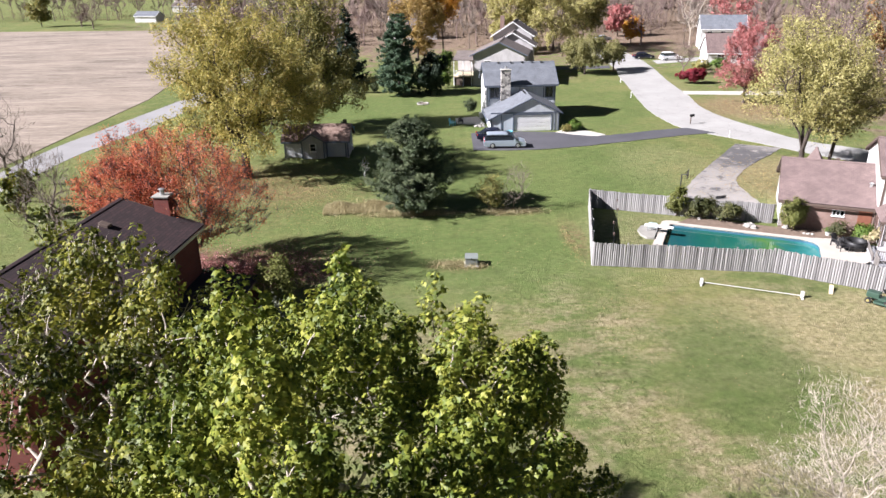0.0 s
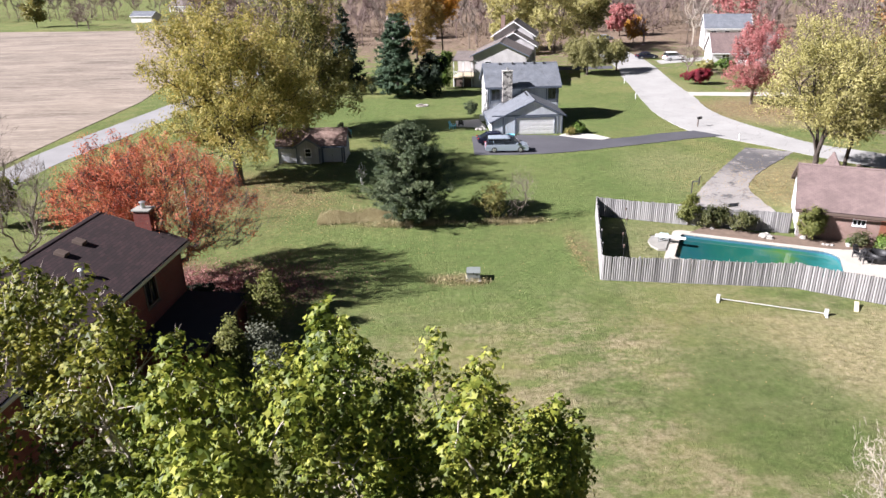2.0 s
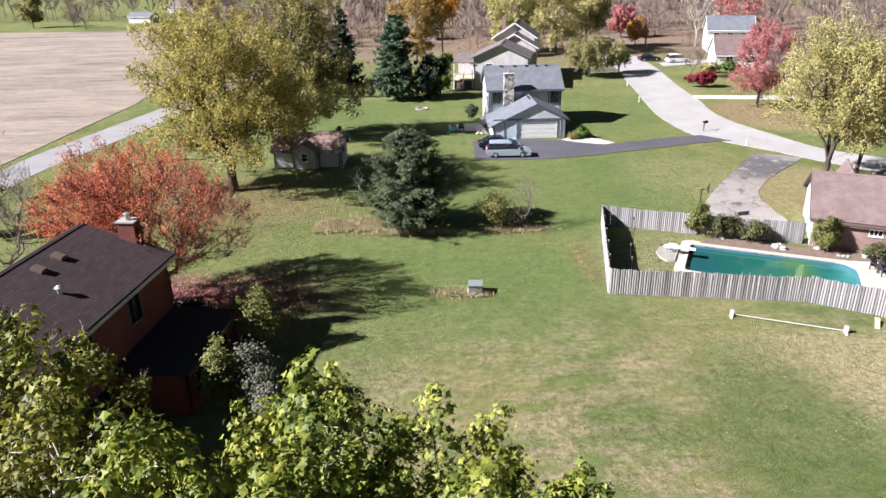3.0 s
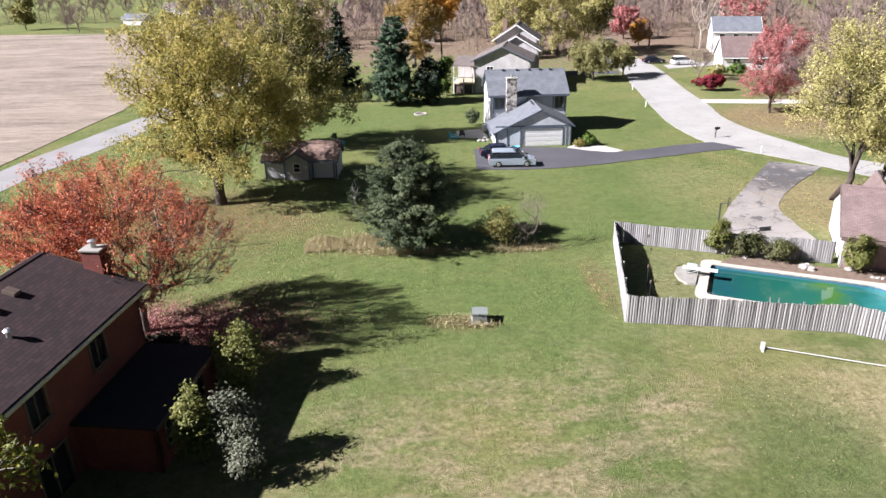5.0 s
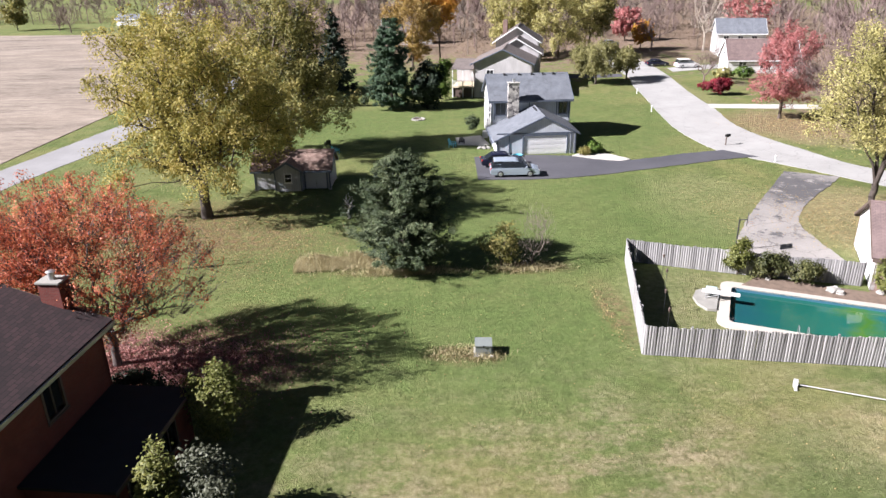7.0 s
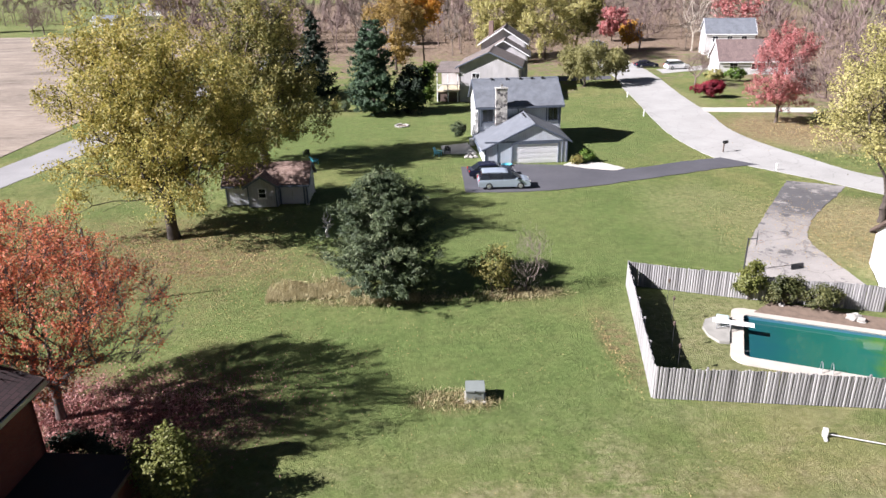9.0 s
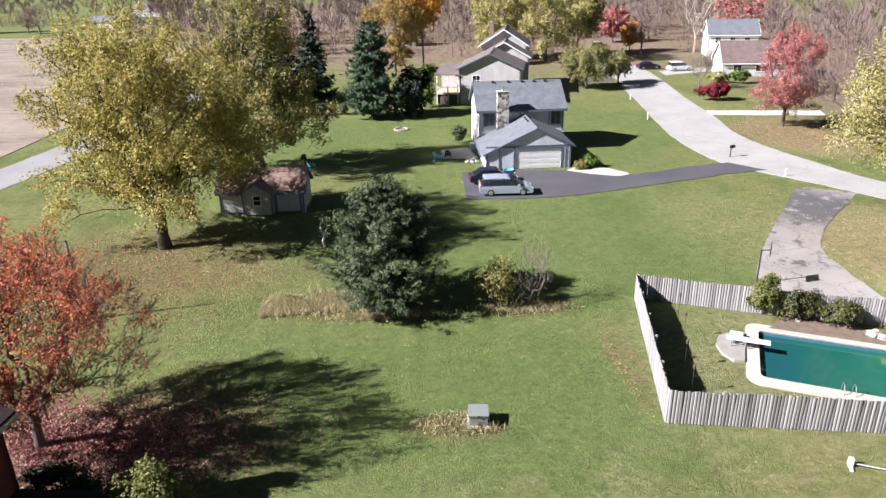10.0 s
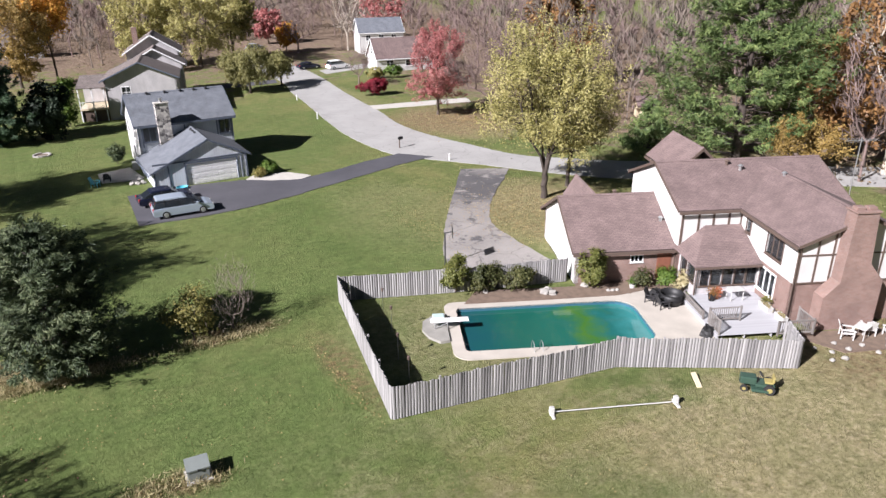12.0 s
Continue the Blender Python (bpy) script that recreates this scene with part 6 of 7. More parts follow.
def bare_tree(name, x, y, label, seed, height, rx, trunk_top, tips, twigs, material, r_tip=0.014, twig=(0.8, 0.03), turn=0.0, spread=0.45):
    limbs, fine = bare_arrays(np.random.default_rng(seed), height, rx, trunk_top, tips, twigs, r_tip, twig, spread, True)
    ob = thing(name, pose(x, y, 0, 0, 0, turn), label, "tree")
    put("trunk", quads_mesh("trunk", *limbs, material, True), ob)
    if twigs:
        tagged(put("twig_crown", quads_mesh("twig_crown", *fine, material, True), ob), kind="stuff")
    return ob


bare_tree("sycamore_tree", 14.6, 15.4, "leafless sycamore with pale crooked branches", 90, 9.6, 5.6, 2.5, 900, 24000, BARK_TAN, 0.008, (0.28, 0.014), spread=0.95)
bare_tree("sapling", -4.8, 72.0, "small white dead sapling beside the cedar", 104, 2.4, 0.8, 0.4, 60, 0, WHITE_BARK, 0.016, (0.35, 0.03))
bare_tree("bare_shrub", 9.3, 60.3, "twiggy bare shrub beside the yellow one", 91, 4.3, 1.5, 0.4, 160, 700, TWIG, 0.006, (0.5, 0.02))
bare_tree("bare_tree", -41.0, 71.5, "dark bare tree beside the lane", 92, 11.0, 3.6, 3, 110, 500, BARK_DARK)
bare_tree("bare_tree", -36.5, 66.5, "small grey bare tree beside the lane", 93, 6.5, 2.6, 1.5, 110, 700, TWIG)
bare_tree("bare_tree", -31.0, 60.0, "pale twiggy young tree in rough grass", 94, 7.0, 2.4, 1.5, 110, 700, TWIG)
bare_tree("bare_tree", -27.5, 52.5, "grey bare sapling behind the brick house", 95, 6.0, 2.2, 1.5, 100, 600, TWIG)
bare_tree("bare_tree", 55.5, 101.5, "purplish bare tree with rising limbs behind the red maple", 96, 13.5, 6.5, 2, 360, 8000, TWIG_RED, 0.016, (0.9, 0.035))
bare_tree("bare_tree", 58.8, 188.5, "bare grey tree at the wood's edge", 97, 13, 6.0, 3, 160, 1800, TWIG_RED, 0.02, (1.0, 0.05))
bare_tree("bare_tree", 71.0, 187.0, "tall bare pale-limbed tree behind the white house", 98, 18, 6.5, 4, 180, 1500, BARK_PALE, 0.02, (1.0, 0.05))
bare_tree("bare_tree", 51.8, 137.5, "small purple-grey bare tree by the street", 99, 6.5, 2.2, 1.5, 120, 1200, TWIG_RED)
bare_tree("sycamore_tree", 73.5, 58.5, "tall white-limbed sycamore behind the timbered house", 100, 24, 7.0, 5, 220, 1600, BARK_PALE, 0.022, (0.9, 0.035))
bare_tree("bare_tree", -122.5, 279.5, "purplish bare tree at the edge of the field", 101, 11, 7.0, 2, 160, 1600, TWIG_RED, 0.02, (1.1, 0.06))
bare_tree("bare_tree", -131.5, 290.0, "purplish bare tree at the edge of the field", 102, 10, 6.0, 2, 160, 1600, TWIG_RED, 0.02, (1.1, 0.06))


def woods():
    """The leafless wood: many trees of a few shapes, joined."""
    rng = np.random.default_rng(7)
    shapes = [bare_arrays(rng, h, r, 4.0, 17, 300, 0.034, (2.1, 0.115)) for h, r in ((19, 5), (17, 5.5), (21, 6), (15, 5), (18, 6.5), (22, 5.5))]
    groups = {0: ([], []), 1: ([], [])}
    spots = []
    def scatter(n, x0, x1, y0, y1, keep=lambda x, y: True, gap=5.0):
        tries = 0
        while n and tries < 6000:
            tries += 1
            x, y = rng.uniform(x0, x1), rng.uniform(y0, y1)
            if keep(x, y) and all((x - a) ** 2 + (y - b) ** 2 > gap * gap for a, b in spots):
                spots.append((x, y))
                n -= 1
    scatter(112, -75, 125, 222, 262, gap=4.2)
    scatter(34, -75, 150, 262, 320, gap=6)
    scatter(22, -60, 30, 186, 222, lambda x, y: not (-14 < x < 10) and not (22 < x))
    scatter(100, 64, 150, 84, 222, lambda x, y: x > 62 + max(0, 150 - y) * 0.12 and not (58 < x < 90 and 145 < y < 182))
    scatter(55, 66, 130, 40, 84, lambda x, y: not (58 < x < 74 and 62 < y < 80))
    scatter(62, -250, -78, 322, 362, lambda x, y: not (-125 < x < -104 and y < 330), gap=4.6)
    for i, (x, y) in enumerate(spots):
        v, q = shapes[i % len(shapes)]
        an, s = rng.uniform(0, 6.28), rng.uniform(0.8, 1.2)
        ca, sa = math.cos(an) * s, math.sin(an) * s
        w = np.stack([v[:, 0] * ca - v[:, 1] * sa + x, v[:, 0] * sa + v[:, 1] * ca + y, v[:, 2] * s], 1)
        groups[i % 2][0].append(w), groups[i % 2][1].append(q)
    for k, (vs, qs) in groups.items():
        off = np.cumsum([0] + [len(v) for v in vs[:-1]])
        me = quads_mesh("woodland", np.concatenate(vs), np.concatenate([q + o for q, o in zip(qs, off)]), TWIG_RED if k else TWIG, True)
        tagged(new("woodland", me), "dense leafless grey-brown wood in autumn" if k == 0 else "leafless purplish trees mixed through the wood", "woods", kind="stuff")
    # brown undergrowth and clinging leaves between the trunks
    pts = np.array(spots)[rng.integers(0, len(spots), 24000)]
    c = np.column_stack([pts + rng.normal(0, 3.2, pts.shape), np.abs(rng.normal(0, 2.6, len(pts))) + 0.2])
    v, q = leaf_arrays(rng, c, 0.5, 0.28)
    tagged(new("undergrowth", quads_mesh("undergrowth", v, q, L_UNDER)), "brown undergrowth and clinging leaves among bare trunks", "undergrowth", kind="stuff")


woods()

# ---- pool and its surroundings ----
def rounded(x0, x1, y0, y1, radii, k=6):
    """Corner points of a rectangle with rounded corners, anticlockwise from lower left."""
    pts = []
    for (cx, cy, sx, sy), r, a0 in zip(((x0, y0, 1, 1), (x1, y0, -1, 1), (x1, y1, -1, -1), (x0, y1, 1, -1)), radii, (180, 270, 0, 90)):
        for i in range(k + 1):
            a = radians(a0 + 90 * i / k)
            pts.append((cx + sx * r + r * math.cos(a), cy + sy * r + r * math.sin(a)))
    return pts


def swimming_pool():
    p = thing("swimming_pool", POOL_M.copy(), "in-ground swimming pool with murky blue-green water and pale coping", "pool")
    inn = rounded(0, 11.15, -5.2, 0, (0.35, 1.0, 1.3, 0.35))
    out = rounded(-0.7, 12.3, -6.05, 0.85, (0.9, 1.2, 1.2, 0.7))
    n = len(inn)
    bm = bmesh.new()
    rim, foot = [bm.verts.new((*q, 0.03)) for q in inn], [bm.verts.new((*q, -1.7)) for q in inn]
    for i in range(n):
        bm.faces.new((rim[i], rim[(i + 1) % n], foot[(i + 1) % n], foot[i]))
    bm.faces.new(foot)
    part("basin", bm, POOL_LINER, p, "blue pool liner")
    bm = bmesh.new()
    loops = []
    for ring, z in ((inn, -0.04), (inn, 0.075), (out, 0.06), (out, -0.1)):
        loops.append([bm.verts.new((*q, z)) for q in ring])
    for a, b in zip(loops, loops[1:]):
        for i in range(n):
            bm.faces.new((a[i], a[(i + 1) % n], b[(i + 1) % n], b[i]))
    part("coping", bm, COPING, p, "pale weathered concrete coping")
    bm = bmesh.new()
    w = [bm.verts.new((*q, -0.2)) for q in rounded(0.003, 11.147, -5.197, -0.003, (0.35, 1.0, 1.3, 0.35))]
    bm.faces.new(w)
    part("water", bm, WATER, p, "still murky blue-green water")
    bm = bmesh.new()
    pad = [(-0.75, -4.0), (-0.75, -0.7), (-1.5, -0.9), (-2.15, -1.6), (-2.25, -2.6), (-1.9, -3.5), (-1.3, -4.1)]
    slab(bm, [(*q, 0.16) for q in pad[::-1]], 0.3)
    part("diving_pad", bm, PAD, p)
    bm = bmesh.new()
    box(bm, -1.75, 0.5, -2.62, -2.16, 0.56, 0.62, 0.015)
    board = part("diving_board", bm, WHITE_PAINT, p, "white diving board")
    bm = bmesh.new()
    for y in (-2.6, -2.2):
        rod(bm, (-1.5, y, 0.15), (-1.5, y, 0.57), 0.03), rod(bm, (-0.75, y, 0.1), (-0.75, y, 0.57), 0.03)
        rod(bm, (-1.5, y, 0.2), (-0.75, y, 0.5), 0.022)
    part("stand", bm, STEEL, board)
    bm = bmesh.new()
    box(bm, -1.55, -0.85, -1.75, -1.2, 0.16, 0.44, 0.06)
    part("pump_cover", bm, FADED_AQUA, p, "faded aqua cover")

    def hand_rail(x, y, dx, dy):
        bm = bmesh.new()
        for o in (-0.25, 0.25):
            px, py = x - dy * o, y + dx * o
            pts = [Vector((px + dx * t, py + dy * t, z)) for t, z in ((-0.45, 0.05), (-0.4, 0.36), (-0.2, 0.48), (0.15, 0.44), (0.3, 0.2), (0.32, -0.6))]
            for a, b in zip(pts, pts[1:]):
                rod(bm, a, b, 0.022, n=6)
        part("grab_rail", bm, STEEL, p, "bent steel grab rail")
    hand_rail(4.0, -5.2, 0, 1)


def patio_slab(name, pts, z, material, label, category, m=None):
    bm = bmesh.new()
    slab(bm, [(*q, z) for q in pts], 0.15)
    me = bpy.data.meshes.new(name)
    bm.to_mesh(me), bm.free()
    me.materials.append(material)
    ob = tagged(new(name, me), label, category, kind="structure")
    ob.matrix_world = POOL_M.copy() if m is None else m


swimming_pool()
patio_slab("patio", [(12.1, -5.4), (14.2, -5.4), (15.2, -3.0), (15.2, -0.6), (14.6, 0.6), (13.4, 1.3), (11.4, 1.2), (12.2, -0.4)], 0.045, COPING, "sun-bleached concrete patio at the end of the pool", "patio")
patio_slab("flower_bed", [(0.6, 0.5), (6.0, 0.5), (10.6, 0.6), (13.3, 1.4), (15.2, 0.9), (15.2, 2.6), (8.4, 2.6), (8.2, 2.2), (1.6, 2.3)], 0.085, SOIL, "dark mulch bed along the garage wall", "flower bed")
patio_slab("flower_bed", [(19.4, -6.2), (20.6, -7.6), (24.5, -7.4), (28, -6.2), (28.5, -5.2), (19.4, -5.2)], 0.03, SOIL, "bare brown soil below the chimney", "flower bed")


def timber_deck():
    d = thing("deck", POOL_M.copy(), "grey weathered timber deck between pool and house", "deck")
    for i in range(36):
        bm = bmesh.new()
        y = -5.55 + i * 0.143
        box(bm, 14.25, 19.12, y, y + 0.132, 0.33, 0.36, 0.006)
        part("board", bm, DECK_WOOD, d)
    bm = bmesh.new()
    for x in (14.3, 15.9, 17.5, 19.0):
        box(bm, x, x + 0.05, -5.5, -0.5, 0.05, 0.325)
    part("joists", bm, DECK_WOOD, d)


def railing(p0, p1, z, label, h=0.92, gap=0.13):
    a, b = Vector(p0), Vector(p1)
    L = (b - a).length
    an = math.degrees(math.atan2((b - a).y, (b - a).x))
    q = POOL_M @ Vector((*p0, 0))
    r = thing("deck_railing", pose(q.x, q.y, z, 0, 0, an - 24.9), label, "railing", "deck railings")
    for x in (0.0, L):
        bm = bmesh.new()
        box(bm, x - 0.045, x + 0.045, -0.045, 0.045, 0, h + 0.06, 0.008)
        part("post", bm, RAIL_WOOD, r)
    for zz in (0.12, h - 0.06):
        bm = bmesh.new()
        box(bm, 0.05, L - 0.05, -0.02, 0.02, zz, zz + 0.08, 0.006)
        part("rail", bm, RAIL_WOOD, r)
    for i in range(1, int(L / gap)):
        bm = bmesh.new()
        x = i * gap
        box(bm, x - 0.018, x + 0.018, 0.021, 0.055, 0.1, h - 0.02)
        part("baluster", bm, RAIL_WOOD, r)


timber_deck()
railing((14.45, -4.0), (16.35, -4.0), 0.36, "short grey timber railing on the deck")
railing((14.3, -0.9), (14.3, -3.6), 0.36, "low grey timber railing along the deck's pool side", 0.5)
railing((17.6, -5.9), (19.7, -5.9), 0.3, "grey timber railing at the deck's corner")
railing((19.7, -5.85), (19.7, -4.4), 0.3, "grey timber railing beside the house wall")
railing((14.35, -5.5), (14.35, -4.3), 0.36, "short grey timber railing above the patio")

# ---- fences ----
def picket_mesh(i):
    """A half-round stockade pale with a rounded top, one metre high."""
    bm = bmesh.new()
    w, dome = 0.0785, (0.985, 0.97, 0.978, 0.962)[i]
    ring = [(-w, 0.014), (-w * 0.86, -0.024), (-w * 0.42, -0.058), (w * 0.42, -0.058), (w * 0.86, -0.024), (w, 0.014)]
    tops = [0.965, 0.982, 1.0, 1.0, 0.982, 0.965]
    lo, hi = [bm.verts.new((x, y, 0)) for x, y in ring], [bm.verts.new((x, y, z * dome / 0.985)) for (x, y), z in zip(ring, tops)]
    for k in range(5):
        bm.faces.new((lo[k], lo[k + 1], hi[k + 1], hi[k]))
    bm.faces.new((lo[5], lo[0], hi[0], hi[5])), bm.faces.new(hi), bm.faces.new(lo[::-1])
    bmesh.ops.recalc_face_normals(bm, faces=bm.faces)
    me = bpy.data.meshes.new("slat")
    bm.to_mesh(me), bm.free()
    me.materials.append(FENCE_WOOD)
    return me


PICKETS = [picket_mesh(i) for i in range(4)]


def fence(points, height, label, inside, seed):
    """Upright boards on rails and posts along a line; inside: on which hand the posts stand."""
    rng = random.Random(seed)
    f = thing("fence", pose(*points[0], 0), label, "fence", "pool fences")
    o = Vector(points[0])
    for p, q in zip(points, points[1:]):
        a, b = Vector(p) - o, Vector(q) - o
        d, L = (b - a).normalized(), (b - a).length
        nrm = Vector((-d.y, d.x)) * inside
        an = math.degrees(math.atan2(d.y, d.x))
        posts = max(1, round(L / 2.4))
        for i in range(posts + 1):
            c = a + d * (L * i / posts) + nrm * 0.10
            bm = bmesh.new()
            box(bm, -0.048, 0.048, -0.048, 0.048, -0.1, height(i / posts) - 0.05 + rng.uniform(-0.04, 0.08), 0.008)
            ob = part("post", bm, FENCE_WOOD, f)
            ob.matrix_local = pose(c.x, c.y, 0, rng.uniform(-1.5, 1.5), rng.uniform(-1.5, 1.5), an)
        for i in range(posts):
            for k in (0.22, 0.80):
                c0, c1 = a + d * (L * i / posts), a + d * (L * (i + 1) / posts)
                bm = bmesh.new()
                z0, z1 = height(i / posts) * k, height((i + 1) / posts) * k
                slab(bm, [(c0.x + nrm.x * 0.02, c0.y + nrm.y * 0.02, z0), (c1.x + nrm.x * 0.02, c1.y + nrm.y * 0.02, z1), (c1.x + nrm.x * 0.05, c1.y + nrm.y * 0.05, z1), (c0.x + nrm.x * 0.05, c0.y + nrm.y * 0.05, z0)], 0.09)
                part("rail", bm, FENCE_WOOD, f)
        n = int(L / 0.152)
        for i in range(n):
            s = (i + 0.5) * L / n
            c = a + d * s
            hh = height(s / L) + rng.uniform(-0.025, 0.025) + 0.04 * math.sin(s * 0.9 + seed)
            ob = put("slat", PICKETS[rng.randrange(4)], f)
            ob.matrix_local = pose(c.x, c.y, 0.02, rng.uniform(-0.6, 0.6), rng.uniform(-0.6, 0.6), an + (180 if inside < 0 else 0) + rng.uniform(-1, 1)) @ Matrix.Diagonal((1, 1, hh, 1))


fence([(13.5, 48.0), (16.2, 60.9)], lambda s: 1.85 - 0.12 * s, "long weathered grey picket fence on the lawn side of the pool", -1, 1)
fence([(16.25, 60.9), (22.6, 58.3), (30.4, 55.6)], lambda s: 1.72, "silvery picket fence behind the pool shrubs", 1, 2)
fence([(13.55, 47.97), (25.75, 45.95), (33.85, 40.85)], lambda s: 1.86 - 0.12 * s, "bent run of silvery picket fence in front of the pool", 1, 3)
fence([(33.9, 40.85), (35.2, 42.6)], lambda s: 1.7, "short return of picket fence by the deck", 1, 4)


# ---- vehicles ----
def car(name, m, label, L, W, H, paint, van=True):
    """Body, glasshouse, wheels and lamps of a parked car; its nose points along +x."""
    c = thing(name, m, label, "car")
    belt = H * (0.56 if van else 0.62)
    body = [(-L / 2, 0.32), (-L / 2 - 0.02, belt * 0.75), (-L / 2 + 0.06, belt), (L * 0.24, belt + 0.02), (L * 0.40, belt * 0.90), (L / 2 - 0.06, belt * 0.74), (L / 2, 0.5), (L / 2 - 0.05, 0.26), (-L / 2 + 0.15, 0.26)]
    def loft(prof, y_of, mat_, nm, lab=""):
        bm = bmesh.new()
        rows = []
        for k in (-1, -0.86, 0.86, 1):
            rows.append([bm.verts.new((x, k * y_of(z), z - (0.05 if abs(k) == 1 and z > belt * 0.9 else 0))) for x, z in prof])
        n = len(prof)
        for a, b in zip(rows, rows[1:]):
            for i in range(n):
                bm.faces.new((a[i], a[(i + 1) % n], b[(i + 1) % n], b[i]))
        bm.faces.new(rows[0][::-1]), bm.faces.new(rows[-1])
        bmesh.ops.recalc_face_normals(bm, faces=bm.faces)
        return part(nm, bm, mat_, c, lab)
    loft(body, lambda z: W / 2 * (1.0 if z < belt * 0.95 else 0.96), paint, "body")
    if van:
        gh = [(-L / 2 + 0.08, belt - 0.01), (-L / 2 + 0.36, H - 0.09), (-L * 0.15, H - 0.06), (L * 0.04, H - 0.10), (L * 0.33, belt + 0.0)]
        roof = [(-L / 2 + 0.33, H - 0.10), (-L / 2 + 0.44, H - 0.03), (-L * 0.15, H), (L * 0.02, H - 0.04), (L * 0.065, H - 0.12)]
    else:
        gh = [(-L * 0.42, belt - 0.01), (-L * 0.26, H - 0.08), (0, H - 0.05), (L * 0.08, H - 0.08), (L * 0.25, belt)]
        roof = [(-L * 0.285, H - 0.10), (-L * 0.24, H - 0.02), (-0.02, H), (L * 0.07, H - 0.03), (L * 0.105, H - 0.10)]
    taper = lambda z: W / 2 * (0.94 - 0.16 * (z - belt) / (H - belt))
    loft(gh, taper, DARK_GLASS, "glasshouse", "dark tinted windows")
    loft(roof, lambda z: taper(z) + 0.012, paint, "roof")
    for x in ((-L * 0.30, -L * 0.06, L * 0.15) if van else (-L * 0.08, L * 0.1)):
        for s in (-1, 1):
            bm = bmesh.new()
            rod(bm, (x + 0.04, s * (taper(belt) + 0.008), belt), (x - 0.02, s * (taper(H - 0.1) + 0.008), H - 0.08), 0.024, n=6)
            part("pillar", bm, BLACK_PLASTIC, c)
    r = 0.33
    for x in (-L * 0.30, L * 0.31):
        for s in (-1, 1):
            bm = bmesh.new()
            rod(bm, (x, s * (W / 2 - 0.2), r), (x, s * (W / 2 + 0.01), r), r, n=20)
            t = part("tyre", bm, RUBBER, c)
            bm = bmesh.new()
            rod(bm, (x, s * (W / 2 + 0.011), r), (x, s * (W / 2 + 0.03), r), r * 0.62, r * 0.5, n=14)
            part("rim", bm, STEEL, t)
    for s in (-1, 1):
        bm = bmesh.new()
        box(bm, L / 2 - 0.16, L / 2 + 0.005, s * W * 0.36 - 0.2, s * W * 0.36 + 0.2, belt * 0.58, belt * 0.73, 0.02)
        part("headlight", bm, LENS, c)
        bm = bmesh.new()
        box(bm, -L / 2 - 0.035, -L / 2 + 0.1, s * W * 0.42 - 0.1, s * W * 0.42 + 0.1, belt * 0.72, belt * 1.0, 0.02)
        part("tail_light", bm, RED_LENS, c)
        bm = bmesh.new()
        box(bm, L * 0.21, L * 0.25, s * (W / 2 + 0.10) - 0.1, s * (W / 2 + 0.10) + 0.1, belt + 0.02, belt + 0.17, 0.03)
        part("mirror", bm, paint, c)
    bm = bmesh.new()
    box(bm, L / 2 - 0.12, L / 2 + 0.04, -W * 0.46, W * 0.46, 0.28, 0.46, 0.05)
    part("bumper", bm, paint, c)
    return c


car("minivan", pose(11.15, 83.75, 0.05, 0, 0, -2), "silver-blue minivan parked on the blacktop edge", 4.95, 1.9, 1.75, SILVER_PAINT)
car("car", pose(10.4, 87.6, 0.05, 0, 0, 2), "dark navy sedan parked beside the minivan", 4.7, 1.8, 1.42, NAVY_PAINT, False)
car("suv", pose(56.6, 158.6, 0.04, 0, 0, 8), "white sport utility vehicle parked by the street", 4.7, 1.9, 1.8, WHITE_PAINT)
car("car", pose(52.4, 203.0, 0.0, 0, 0, 20), "pale blue car parked at the wood's edge", 4.6, 1.8, 1.45, SILVER_PAINT, False)
car("car", pose(51.5, 162.0, 0.04, 0, 0, 4), "dark car in the shade at the street's end", 4.6, 1.8, 1.42, NAVY_PAINT, False)


# ---- garden things ----
def utility_box():
    u = thing("utility_box", pose(4.75, 48.75, 0, 0, 0, -4), "pale grey-green transformer cabinet standing in rough grass", "utility box")
    bm = bmesh.new()
    box(bm, -0.54, 0.54, -0.47, 0.47, -0.02, 0.1, 0.01)
    part("plinth", bm, CONCRETE, u)
    bm = bmesh.new()
    box(bm, -0.45, 0.45, -0.39, 0.39, 0.1, 0.64, 0.03)
    part("cabinet", bm, BOX_GREEN, u)
    bm = bmesh.new()
    slab(bm, [(-0.48, -0.43, 0.67), (0.48, -0.43, 0.67), (0.48, 0.43, 0.74), (-0.48, 0.43, 0.74)], 0.08)
    lid = part("lid", bm, BOX_GREEN, u)
    bm = bmesh.new()
    box(bm, -0.04, 0.04, -0.46, -0.43, 0.58, 0.69, 0.01)
    part("hasp", bm, DARK, lid)


def goal_bar():
    a, b = Vector((20.2, 44.4)), Vector((25.92, 41.98))
    an = math.degrees(math.atan2(b.y - a.y, b.x - a.x))
    g = thing("net_pole", pose(a.x, a.y, 0, 0, 0, an), "long white pole with end stands lying on the lawn", "net pole")
    L = (b - a).length
    bm = bmesh.new()
    rod(bm, (0.1, 0, 0.16), (L - 0.1, 0, 0.12), 0.027, n=8)
    part("pole", bm, WHITE_PLASTIC, g)
    for x, s in ((0, 1), (L, -1)):
        bm = bmesh.new()
        box(bm, x - 0.11, x + 0.11, -0.11, 0.11, 0, 0.42, 0.03)
        box(bm, x - 0.07, x + 0.07, -0.42, 0.30, 0.0, 0.10, 0.02)
        part("stand", bm, WHITE_PLASTIC, g)


